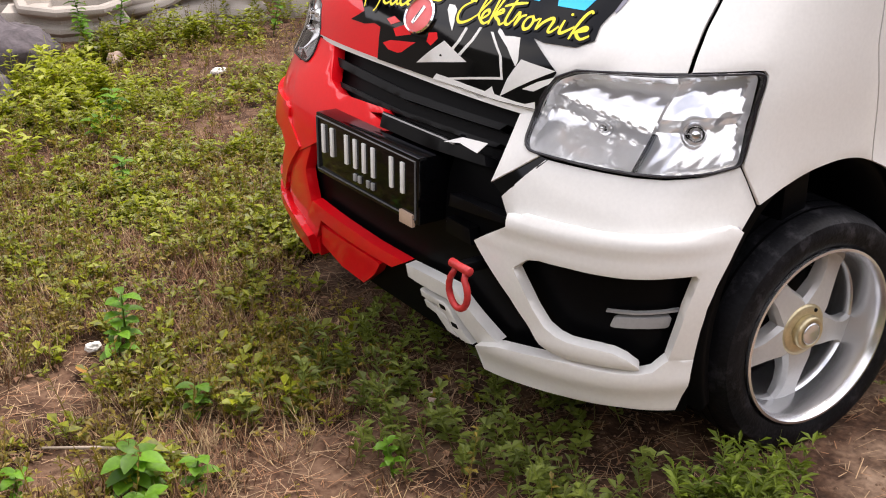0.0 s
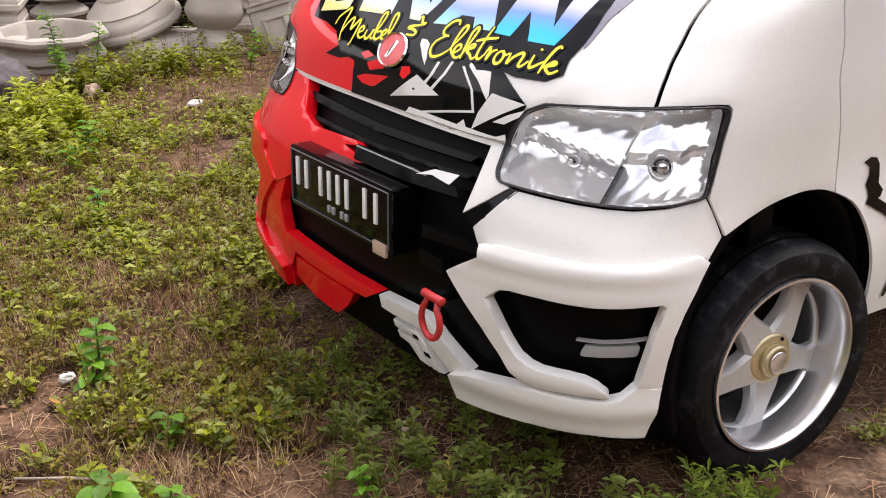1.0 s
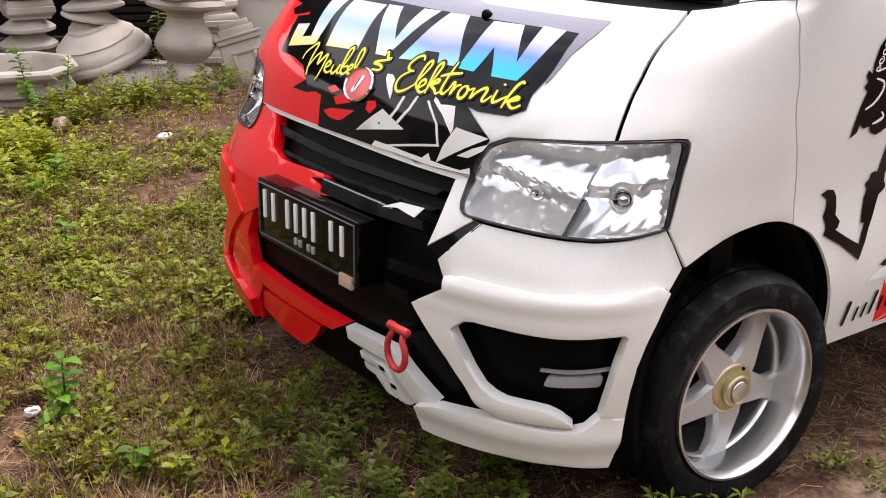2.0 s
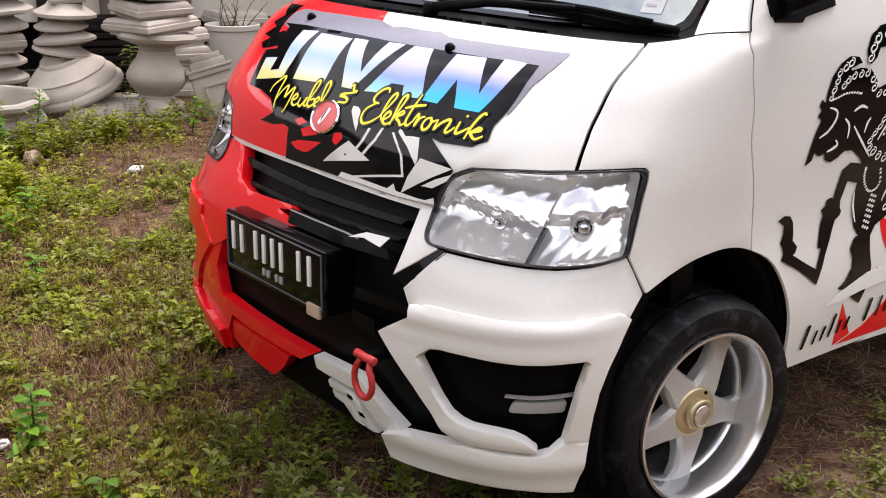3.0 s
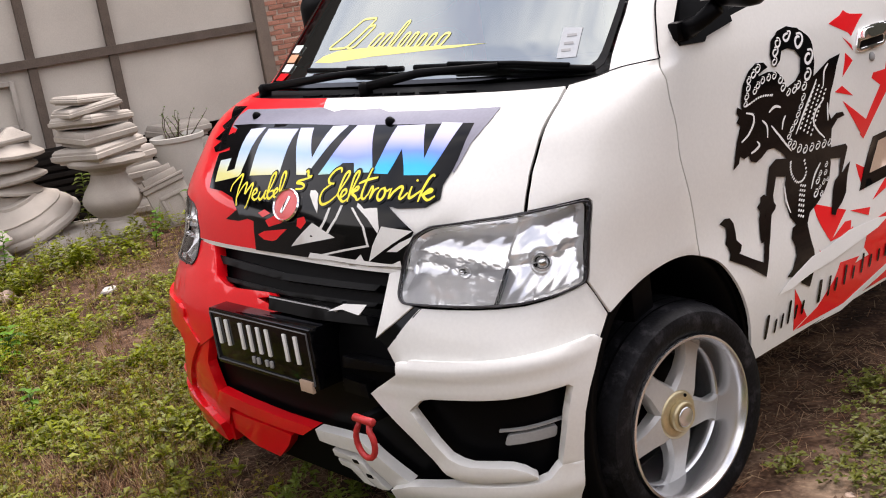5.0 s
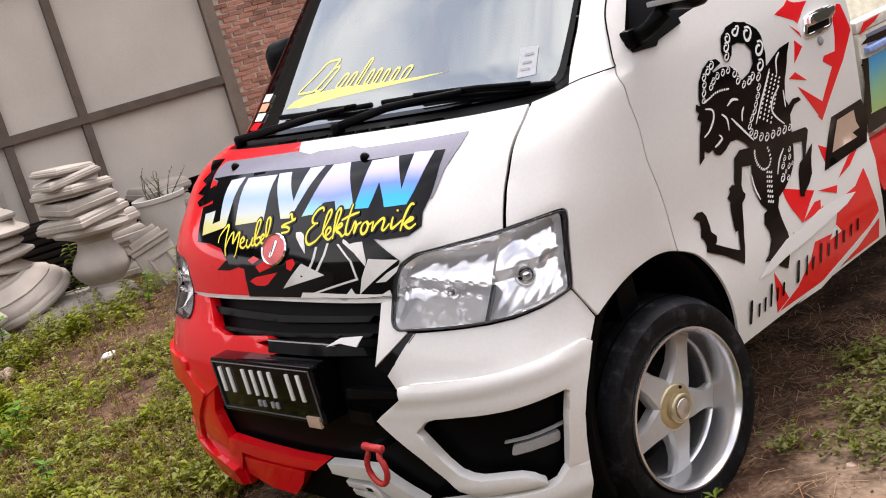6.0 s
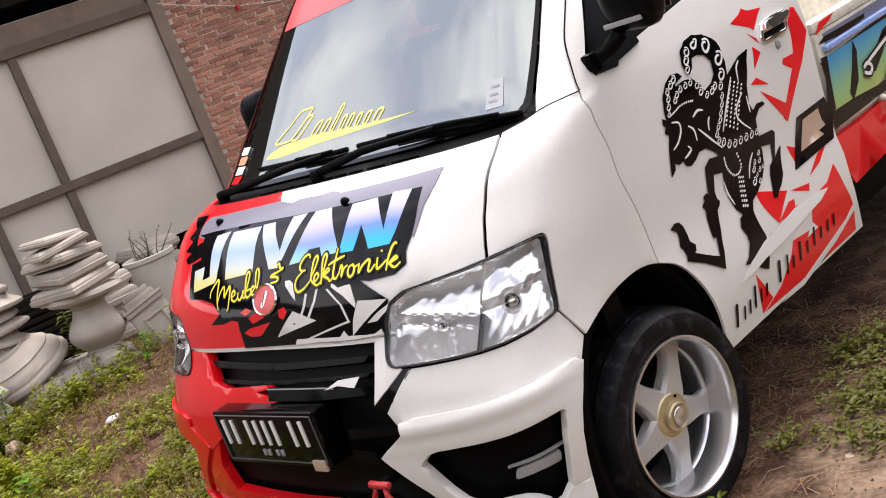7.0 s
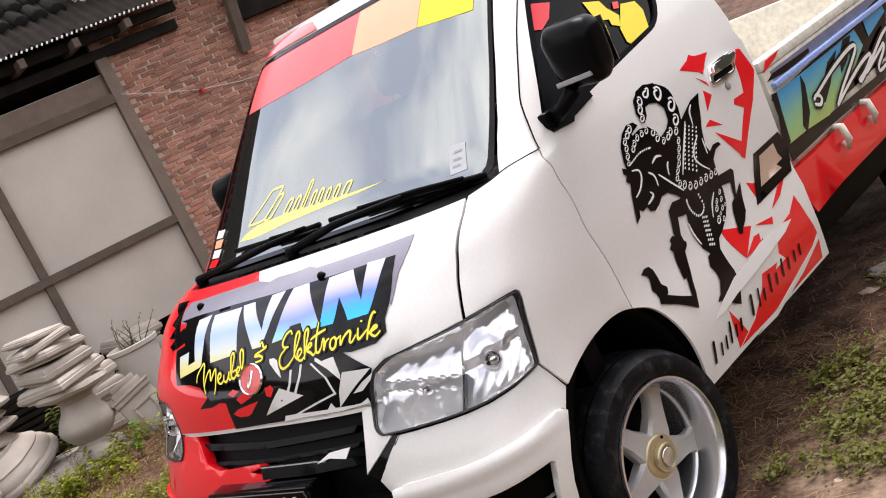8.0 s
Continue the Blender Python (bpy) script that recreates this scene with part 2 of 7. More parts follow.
def box(bm, lo, hi, bevel=0.0, m=None):
    g = bmesh.ops.create_cube(bm, size=1.0)["verts"]
    for v in g:
        v.co = Vector([l + (h - l) * (c + 0.5) for l, h, c in zip(lo, hi, v.co)])
    if bevel:
        es = list({e for v in g for e in v.link_edges})
        g = list({v for f in bmesh.ops.bevel(bm, geom=es, offset=bevel, segments=2, affect="EDGES", profile=0.6)["faces"] for v in f.verts} | {v for v in g if v.is_valid})
    if m:
        bmesh.ops.transform(bm, matrix=m, verts=g)
    return bm


def lathe(bm, rows, n=40, m=None, squash=None):
    """A turned body: rows of radius and height, closed at both ends."""
    rings = []
    for r, z in rows:
        ring = []
        for i in range(n):
            a = 2 * math.pi * i / n
            s = squash(a) if squash else 1.0
            p = Vector((r * s * math.cos(a), r * s * math.sin(a), z))
            ring.append(bm.verts.new(m @ p if m else p))
        rings.append(ring)
    for a, b in zip(rings, rings[1:]):
        for i in range(n):
            bm.faces.new((a[i], a[(i + 1) % n], b[(i + 1) % n], b[i]))
    bm.faces.new(rings[0][::-1])
    bm.faces.new(rings[-1])
    return bm


def ring(bm, rows, n=64, m=None):
    """A turned body with a hole: a closed outline of radius and height, swept round the axis."""
    rings = []
    for i in range(n):
        a = 2 * math.pi * i / n
        pts = [Vector((r * math.cos(a), r * math.sin(a), z)) for r, z in rows]
        rings.append([bm.verts.new(m @ p if m else p) for p in pts])
    for a, b in zip(rings, rings[1:] + rings[:1]):
        for i in range(len(rows)):
            j = (i + 1) % len(rows)
            bm.faces.new((a[i], a[j], b[j], b[i]))
    bmesh.ops.recalc_face_normals(bm, faces=bm.faces)
    return bm


def tube(bm, pts, r, n=8, closed=False):
    pts = [Vector(p) for p in pts]
    rings = []
    for i, p in enumerate(pts):
        a, b = pts[i - 1] if i or closed else p, pts[(i + 1) % len(pts)] if i < len(pts) - 1 or closed else p
        d = (b - a).normalized()
        s = d.cross(Vector((0.12, 0.31, 0.94))).normalized()
        t = d.cross(s)
        rr = r[i] if isinstance(r, (list, tuple)) else r
        rings.append([bm.verts.new(p + rr * (math.cos(2 * math.pi * k / n) * s + math.sin(2 * math.pi * k / n) * t)) for k in range(n)])
    pairs = list(zip(rings, rings[1:])) + ([(rings[-1], rings[0])] if closed else [])
    for a, b in pairs:
        for k in range(n):
            bm.faces.new((a[k], a[(k + 1) % n], b[(k + 1) % n], b[k]))
    if not closed:
        bm.faces.new(rings[0][::-1])
        bm.faces.new(rings[-1])
    return bm


def inside(p, poly):
    x, y, odd = p[0], p[1], False
    for (x1, y1), (x2, y2) in zip(poly, poly[1:] + poly[:1]):
        if (y1 > y) != (y2 > y) and x < (x2 - x1) * (y - y1) / (y2 - y1) + x1:
            odd = not odd
    return odd


def cut(poly, step):
    out = []
    for (x1, y1), (x2, y2) in zip(poly, poly[1:] + poly[:1]):
        n = max(1, int(math.hypot(x2 - x1, y2 - y1) / step + 0.5))
        out += [(x1 + (x2 - x1) * i / n, y1 + (y2 - y1) * i / n) for i in range(n)]
    return out


def rounded(poly, r, n=4):
    """The outline with its corners rounded off."""
    out = []
    for i, p in enumerate(poly):
        p, a, b = Vector(p), Vector(poly[i - 1]), Vector(poly[(i + 1) % len(poly)])
        ra, rb = min(r, (a - p).length / 2.1), min(r, (b - p).length / 2.1)
        s, e = p + (a - p).normalized() * ra, p + (b - p).normalized() * rb
        for k in range(n + 1):
            t = k / n
            out.append(tuple((1 - t) ** 2 * s + 2 * t * (1 - t) * p + t * t * e))
    return out


def shrink(poly, d):
    """The outline moved inwards by d."""
    area = sum(x1 * y2 - x2 * y1 for (x1, y1), (x2, y2) in zip(poly, poly[1:] + poly[:1]))
    s, out = (1 if area > 0 else -1), []
    for i, p in enumerate(poly):
        p, a, b = Vector(p), Vector(poly[i - 1]), Vector(poly[(i + 1) % len(poly)])
        d1, d2 = (p - a).normalized(), (b - p).normalized()
        n = Vector((-d1.y - d2.y, d1.x + d2.x)) * s
        n = n.normalized() if n.length > 1e-6 else Vector((-d1.y, d1.x)) * s
        out.append(tuple(p + n * d / max(0.5, n.dot(Vector((-d1.y, d1.x)) * s))))
    return out

# ---- the cab's outer skin ----
PROFILE = [  # arc, centre y, z, half width, corner depth
    (-0.10, 0.03, 0.06, 0.84, 0.40), (0.09, 0.0, 0.25, 0.846, 0.405), (0.185, -0.018, 0.34, 0.85, 0.41),
    (0.295, -0.028, 0.45, 0.86, 0.42), (0.385, -0.025, 0.54, 0.86, 0.42), (0.465, -0.015, 0.62, 0.852, 0.43),
    (0.55, 0.015, 0.70, 0.840, 0.45), (0.655, 0.062, 0.79, 0.838, 0.46), (0.73, 0.078, 0.86, 0.84, 0.48),
    (0.81, 0.105, 0.93, 0.838, 0.50), (0.91, 0.165, 1.01, 0.834, 0.50), (1.00, 0.225, 1.075, 0.830, 0.47),
    (1.08, 0.300, 1.120, 0.825, 0.42), (1.17, 0.400, 1.147, 0.821, 0.33), (1.27, 0.510, 1.168, 0.817, 0.25),
    (1.43, 0.630, 1.285, 0.790, 0.24), (1.69, 0.805, 1.480, 0.735, 0.24), (1.95, 0.985, 1.670, 0.690, 0.24),
    (2.09, 1.085, 1.760, 0.655, 0.24), (2.15, 1.150, 1.795, 0.630, 0.22), (2.25, 1.250, 1.820, 0.590, 0.18)]
QUARTER, POWER = 1.12, 3.2


def spline(v):
    rows = PROFILE
    v = min(max(v, rows[0][0]), rows[-1][0])
    i = 0
    while i < len(rows) - 2 and v > rows[i + 1][0]:
        i += 1
    p0, p1, p2, p3 = rows[max(i - 1, 0)], rows[i], rows[i + 1], rows[min(i + 2, len(rows) - 1)]
    h = p2[0] - p1[0]
    s = (v - p1[0]) / h
    out = []
    for k in range(1, 5):
        m1 = (p2[k] - p0[k]) / (p2[0] - p0[0]) * h
        m2 = (p3[k] - p1[k]) / (p3[0] - p1[0]) * h
        out.append((2*s**3 - 3*s*s + 1)*p1[k] + (s**3 - 2*s*s + s)*m1 + (3*s*s - 2*s**3)*p2[k] + (s**3 - s*s)*m2)
    return out


def skin(u, v):
    """Place on the cab's outer skin: u runs from the nose's middle round the corner and back along the side, v upwards."""
    yc, z, w, d = spline(v)
    side, a = (1 if u >= 0 else -1), abs(u)
    f = min(a, QUARTER) / QUARTER * math.pi / 2
    r = 1.0 / ((math.sin(f) / w) ** POWER + (math.cos(f) / d) ** POWER) ** (1 / POWER)
    return (side * r * math.sin(f), yc + d - r * math.cos(f) + max(a - QUARTER, 0.0), z)


def skin_frame(u, v, off):
    p = Vector(skin(u, v))
    du, dv = Vector(skin(u + 0.004, v)) - Vector(skin(u - 0.004, v)), Vector(skin(u, v + 0.004)) - Vector(skin(u, v - 0.004))
    return p + du.cross(dv).normalized() * off


def sheet(poly, place, thick, step=0.05, holes=(), bevel=0.0):
    """A plate with the outline poly (and holes) laid on a curved surface: place(u, v, off) gives its points. It reaches from off 0 down to -thick."""
    from mathutils.geometry import delaunay_2d_cdt
    loops = [cut(list(poly), step)] + [cut(list(h), step) for h in holes]
    pts, edges = [], []
    for lp in loops:
        k = len(pts)
        pts += [Vector(p) for p in lp]
        edges += [(k + i, k + (i + 1) % len(lp)) for i in range(len(lp))]
    us, vs = [p[0] for p in poly], [p[1] for p in poly]
    rim = np.array([tuple(p) for p in pts])
    for i in range(1, int((max(us) - min(us)) / step) + 1):
        for j in range(1, int((max(vs) - min(vs)) / step) + 1):
            q = (min(us) + i * step, min(vs) + j * step)
            if inside(q, loops[0]) and not any(inside(q, h) for h in loops[1:]) and np.min(np.sum((rim - q) ** 2, axis=1)) > (0.45 * step) ** 2:
                pts.append(Vector(q))
    co, _, tris, *_ = delaunay_2d_cdt(pts, edges, [], 0, 1e-5)
    bm = bmesh.new()
    top = [bm.verts.new(place(c.x, c.y, 0.0)) for c in co]
    for t in tris:
        c = sum((co[i] for i in t), Vector((0, 0))) / 3
        if inside(c, loops[0]) and not any(inside(c, h) for h in loops[1:]):
            try:
                bm.faces.new([top[i] for i in t])
            except ValueError:
                pass
    bmesh.ops.delete(bm, geom=[v for v in bm.verts if not v.link_faces], context="VERTS")
    if thick:
        index = {v: n for n, v in enumerate(top) if v.is_valid}
        rim_edges = [e for e in bm.edges if len(e.link_faces) == 1]
        under = {}
        for v, n in index.items():
            if v.is_boundary:
                under[v] = bm.verts.new(place(co[n].x, co[n].y, -thick))
        for e in rim_edges:
            lp = e.link_loops[0]
            a, b = lp.vert, lp.link_loop_next.vert
            bm.faces.new((b, a, under[a], under[b]))
        if bevel:
            bmesh.ops.bevel(bm, geom=rim_edges, offset=bevel, segments=2, affect="EDGES", profile=0.5, clamp_overlap=True)
    return bm


def curvy(pts, n=5):
    """A smooth run through a few points."""
    out = []
    for i in range(len(pts) - 1):
        p0, p1, p2, p3 = (Vector(pts[min(max(j, 0), len(pts) - 1)]) for j in (i - 1, i, i + 1, i + 2))
        for k in range(n):
            t = k / n
            out.append(tuple(0.5 * (2 * p1 + (p2 - p0) * t + (2 * p0 - 5 * p1 + 4 * p2 - p3) * t * t + (3 * p1 - p0 - 3 * p2 + p3) * t ** 3)))
    return out + [tuple(pts[-1])]


def ribbon(bm, line, width, place, ends=0.35, n=4):
    """A brush stroke laid on a surface: it rises by a hair along its way, so that loops cross over themselves."""
    line = curvy(line, n)
    last = len(line) - 1
    rows = []
    for i, (u, v) in enumerate(line):
        (a, b), (c, d) = line[max(i - 1, 0)], line[min(i + 1, last)]
        at, side = place(u, v, 0.0003 * i / last), place(c, d, 0) - place(a, b, 0)
        up = (place(u, v, 0.01) - place(u, v, 0.0)).normalized()
        out = up.cross(side).normalized() * width * 0.5 * (ends + (1 - ends) * math.sin(math.pi * (0.08 + 0.84 * i / last)))
        rows.append((bm.verts.new(at + out), bm.verts.new(at - out)))
    for p, q in zip(rows, rows[1:]):
        bm.faces.new((p[0], p[1], q[1], q[0]))
    return bm


def on_skin(off):
    return lambda u, v, h: skin_frame(u, v, off + h)


def mirrored(poly):
    return [(-u, v) for u, v in reversed(poly)]


def v_at(z):
    lo, hi = -0.1, 2.25
    for _ in range(40):
        mid = (lo + hi) / 2
        lo, hi = (mid, hi) if spline(mid)[1] < z else (lo, mid)
    return (lo + hi) / 2


def side_uv(y, z):
    """The skin's u and v at a place (y, z) on the cab's flank."""
    v = v_at(z)
    yc, _, _, d = spline(v)
    return (QUARTER + y - yc - d, v)


def flank(poly, step=0.05):
    return [side_uv(y, z) for y, z in cut(poly, step)]

# ---- ground ----
def hump(x, y):
    far = min(1.0, max(0.0, (math.hypot(x, y) - 30) / 60))
    return (1 - far) * (0.018 * noise.noise((x * 1.3, y * 1.3, 0.4)) + 0.03 * noise.noise((x * 0.35, y * 0.35, 3.0)))


def ground():
    bm = bmesh.new()
    xs = [-900, -300, -90, -40, -20, -12] + [-9 + 0.2 * i for i in range(66)] + [5, 8, 14, 30, 90, 300, 900]
    ys = [-900, -300, -90, -30, -12, -7, -4] + [-3 + 0.2 * i for i in range(56)] + [9, 12, 20, 40, 90, 300, 900]
    grid = [[bm.verts.new((x, y, hump(x, y))) for y in ys] for x in xs]
    for i in range(len(xs) - 1):
        for j in range(len(ys) - 1):
            bm.faces.new((grid[i][j], grid[i + 1][j], grid[i + 1][j + 1], grid[i][j + 1]))
    return tagged(mesh_object("ground", bm, EARTH), "dry brown earth yard with patchy weeds and straw", "ground", kind="structure")


ground()

# ---- yard wall: boarded fence panels on the left, brick house wall beside them ----
WALL = Matrix.Translation((-6.3, 4.05, 0)) @ Matrix.Rotation(radians(76), 4, "Z")  # x along the wall, -y towards the yard


def wall_box(name, lo, hi, mat, label, parent=None, bevel=0.004):
    bm = box(bmesh.new(), lo, hi, bevel, WALL)
    ob = mesh_object(name, bm, mat, parent, smooth=0)
    if not parent:
        tagged(ob, label, "wall", kind="structure")
    return ob


fence = wall_box("wall_boards", (-4.2, 0.0, 0.45), (0.10, 0.03, 2.66), PANEL, "pale grey painted boards nailed over timber framing")
for s, w, z0, z1 in ((-3.2, 0.07, 0, 2.42), (-1.87, 0.075, 0, 2.42), (-1.2, 0.075, 0, 2.42), (0.14, 0.1, 0, 3.1)):
    wall_box("post", (s - w / 2, -0.06, z0), (s + w / 2, 0.0, z1), TIMBER, "", fence)
PLANK = material("brown_plank_and_eave_shade", (0.19, 0.145, 0.112), 0.85, spread=0.35, scale=7, bump=0.3)
# brown board laid over the boards' top, its colour standing for the eave's shadow
wall_box("eave_shade_board", (-4.2, -0.014, 2.468), (0.086, -0.003, 2.655), PLANK, "", fence)
wall_box("corner_plank", (0.085, -0.085, 0.0), (0.200, -0.062, 3.1), PLANK, "", fence)
for z, h in ((1.21, 0.075), (2.42, 0.09)):
    wall_box("rail", (-4.2, -0.075, z - h / 2), (0.09, 0.001, z + h / 2), TIMBER, "", fence)
brick_wall = wall_box("wall_brick", (0.2, 0.0, 0.0), (5.0, 0.14, 4.0), MORTAR, "rough red brick house wall with pale mortar")
wall_box("wall_behind", (-20, 0.2, 0.0), (-4.2, 0.3, 2.6), PANEL, "plain wall that closes the yard")
# roof edge over the boards; unseen rows behind it are added to darken reflections
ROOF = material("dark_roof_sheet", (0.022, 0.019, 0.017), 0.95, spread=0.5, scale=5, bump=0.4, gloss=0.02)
EDGE = material("pale_metal_edge", (0.75, 0.74, 0.72), 0.4, spread=0.15)
bm = bmesh.new()
rows = []
for j in range(10):
    row = []
    for i in range(521):
        s = -12.0 + i * 0.025
        row.append(bm.verts.new(WALL @ Vector((s, -0.45 + 0.9 * j, 3.03 + 0.60 * min(j, 3) + 0.7 * max(0, j - 3) + 0.018 * math.sin(i * math.pi / 2.0)))))
    rows.append(row)
for a, b in zip(rows, rows[1:]):
    for i in range(520):
        bm.faces.new((a[i], a[i + 1], b[i + 1], b[i]))
roof_sheet = tagged(mesh_object("roof_over_boards", bm, ROOF), "dark corrugated roof with a pale scalloped edge, its unseen back added to darken reflections", "roof", kind="structure")
bm = bmesh.new()
for i in range(150):
    s = -6.0 + 0.046 * i
    box(bm, (-0.008, -0.003, -0.012), (0.008, 0.003, 0.012), 0.002, WALL @ Matrix.Translation((s, -0.458, 3.02)) @ Matrix.Rotation(radians(32), 4, "Y"))
mesh_object("roof_edge", bm, EDGE, roof_sheet)
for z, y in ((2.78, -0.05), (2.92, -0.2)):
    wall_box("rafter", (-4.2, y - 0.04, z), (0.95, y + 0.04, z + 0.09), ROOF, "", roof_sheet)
for i in range(9):
    s = -3.6 + 0.5 * i
    wall_box("rafter_end", (s - 0.03, -0.42, 2.90), (s + 0.03, 0.05, 2.98), TIMBER, "", roof_sheet)
bm = bmesh.new()
for r in range(3):
    for i in range(24):
        lathe(bm, [(0.075, 0.0), (0.08, 0.03), (0.075, 0.3), (0.06, 0.31)], 10, WALL @ Matrix.Translation((-3.9 + 0.17 * i + 0.08 * (r % 2), -0.05 + 0.26 * r, 3.30 + 0.174 * r)) @ Matrix.Rotation(radians(-64), 4, "X"))
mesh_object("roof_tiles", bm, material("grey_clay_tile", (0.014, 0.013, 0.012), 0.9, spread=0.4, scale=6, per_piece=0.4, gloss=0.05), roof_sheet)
# near-black sheet added behind the boards to paint the shaded gaps round them
wall_box("wall_shade_backing", (-4.2, 0.5, 0.0), (1.4, 0.55, 3.5), ROOF, "near-black sheet added for the shaded gaps round the boards")
soffit = wall_box("roof_soffit", (0.9, -0.5, 3.35), (5.0, 0.4, 3.5), TIMBER, "dark timber eave over the brick wall")
for s in (1.48, 2.6):
    bm = box(bmesh.new(), (-0.05, -0.05, 0.0), (0.05, 0.05, 1.1), 0.006, WALL @ Matrix.Translation((s, -0.05, 2.35)) @ Matrix.Rotation(radians(20), 4, "X"))
    mesh_object("brace", bm, TIMBER, soffit, smooth=0)
# near-black upright board stands in for the shaded opening under the eave
wall_box("soffit_shade_board", (1.55, -0.12, 2.62), (5.0, -0.02, 3.4), ROOF, "", soffit)

# far side of the yard, behind the eye: unseen walls added to block skylight
YARD = material("light_block_wall", (0.1, 0.1, 0.075), 0.9, spread=0.4, scale=0.8)
for name, lo, hi in (("wall_south", (-14, -9.2, 0), (9, -9, 4.2)), ("wall_east", (9, -9.2, 0), (9.2, 14, 4.2)), ("wall_north", (-4.6, 14, 0), (9.2, 14.2, 4.2))):
    tagged(mesh_object(name, box(bmesh.new(), lo, hi), YARD, smooth=0), "plain unseen wall added to block low sky light", "wall", kind="structure")

# ---- the pickup truck ----
truck = thing("pickup_truck", (0, 1.9, 0), "white and red pickup truck with vinyl graphics and wide alloy wheels", "pickup truck")


def panel(name, poly, mat, off=0.0, thick=0.012, step=0.05, holes=(), bevel=0.0, parent=None, label=""):
    return part(name, sheet(poly, on_skin(off), thick, step, holes, bevel), mat, parent or truck, label)


def decal(parent, name, poly, mat, off):
    return part(name, sheet(poly, on_skin(off), 0.0008, 0.03), mat, parent)


HOOD_SEAM = curvy([(0.800, 0.790), (0.790, 0.85), (0.786, 0.914), (0.808, 1.03), (0.872, 1.183)])
DOOR_SEAM = curvy([(1.047, 1.283), (1.074, 1.15), (1.104, 1.007), (1.177, 0.846), (1.284, 0.70), (1.385, 0.531)])
ARCH_FRONT = curvy([(1.060, 0.499), (1.105, 0.523), (1.154, 0.540), (1.21, 0.550), (1.272, 0.553), (1.33, 0.546), (1.385, 0.531)], 3)
ARCH_REAR = curvy([(1.390, 0.529), (1.471, 0.497), (1.53, 0.455), (1.575, 0.400), (1.601, 0.339), (1.611, 0.26), (1.612, 0.19)], 3)
HOOD_SIDE = [(0.583, 0.664), (0.580, 0.685), (0.590, 0.748), (0.622, 0.770), (0.705, 0.781)] + HOOD_SEAM
hood = panel("hood", HOOD_SIDE + mirrored(HOOD_SIDE), WHITE, 0, 0.02, 0.04, bevel=0.004, label="white bonnet with red left part")
LAMP = rounded([(0.585, 0.742), (0.622, 0.77), (0.705, 0.781), (0.794, 0.788), (0.853, 0.792), (0.908, 0.793), (0.924, 0.791), (0.934, 0.782), (0.939, 0.768), (0.943, 0.749), (0.958, 0.672), (0.976, 0.59), (0.915, 0.578), (0.854, 0.572), (0.805, 0.572), (0.712, 0.575), (0.605, 0.577), (0.586, 0.600), (0.578, 0.685)], 0.016)
FENDER = [(0.806, 0.792), (0.853, 0.795), (0.908, 0.7965), (0.926, 0.7945), (0.9375, 0.784), (0.943, 0.768), (0.947, 0.749), (0.962, 0.672), (0.980, 0.590)] + ARCH_FRONT[:-1] + [(u - 0.0022, v) for u, v in DOOR_SEAM[::-1]] + [(0.966, 1.27), (0.880, 1.19)] + [(u + 0.007, v) for u, v in HOOD_SEAM[::-1][1:]]
BUMPER = [(0.646, 0.572), (0.712, 0.571), (0.805, 0.568), (0.854, 0.568), (0.915, 0.574), (0.978, 0.588), (1.057, 0.497), (1.036, 0.440), (0.945, 0.440), (0.750, 0.430), (0.631, 0.425), (0.598, 0.470)]
KIT = [(0.562, 0.361), (0.645, 0.42), (0.638, 0.446), (0.665, 0.447), (0.667, 0.454), (0.749, 0.456), (0.794, 0.456), (0.836, 0.458), (0.877, 0.461), (0.919, 0.464), (0.965, 0.467), (1.012, 0.469), (1.033, 0.454), (1.016, 0.403), (0.998, 0.355), (0.984, 0.308), (0.978, 0.258), (0.975, 0.193), (0.932, 0.196), (0.94, 0.25), (0.949, 0.313), (0.965, 0.374), (0.957, 0.382), (0.925, 0.38), (0.892, 0.376), (0.851, 0.372), (0.809, 0.371), (0.765, 0.371), (0.715, 0.369), (0.693, 0.363), (0.67, 0.341), (0.665, 0.333), (0.684, 0.301), (0.709, 0.258), (0.733, 0.224), (0.754, 0.211), (0.774, 0.206), (0.82, 0.207), (0.846, 0.205), (0.868, 0.196), (0.886, 0.18), (0.888, 0.172), (0.873, 0.17), (0.821, 0.168), (0.774, 0.162), (0.749, 0.167), (0.728, 0.182), (0.699, 0.219), (0.66, 0.265), (0.616, 0.308)]
LIP = [(0.565, 0.098), (0.63, 0.125), (0.721, 0.144), (0.774, 0.154), (0.821, 0.156), (0.864, 0.159), (0.886, 0.161), (0.908, 0.169), (0.925, 0.189), (0.932, 0.196), (0.975, 0.193), (0.964, 0.133), (0.952, 0.089), (0.945, 0.066), (0.859, 0.066), (0.764, 0.056), (0.64, 0.038), (0.576, 0.033)]
STRIP = [(0.218, 0.206), (0.367, 0.212), (0.475, 0.214), (0.501, 0.2), (0.617, 0.118), (0.551, 0.087), (0.445, 0.173), (0.309, 0.171), (0.225, 0.173)]
STRIP_LEFT = [(0.21, 0.208), (-0.04, 0.206), (-0.315, 0.213), (-0.508, 0.222), (-0.53, 0.20), (-0.62, 0.118), (-0.55, 0.09), (-0.47, 0.175), (-0.349, 0.168), (-0.04, 0.166), (0.10, 0.170)]
SKID = [(0.275, 0.146), (0.41, 0.146), (0.434, 0.133), (0.516, 0.064), (0.470, 0.060), (0.400, 0.118), (0.36, 0.125), (0.278, 0.126)]
SKID_LOW = [(0.28, 0.112), (0.36, 0.110), (0.39, 0.103), (0.450, 0.058), (0.40, 0.060), (0.345, 0.092), (0.29, 0.096)]
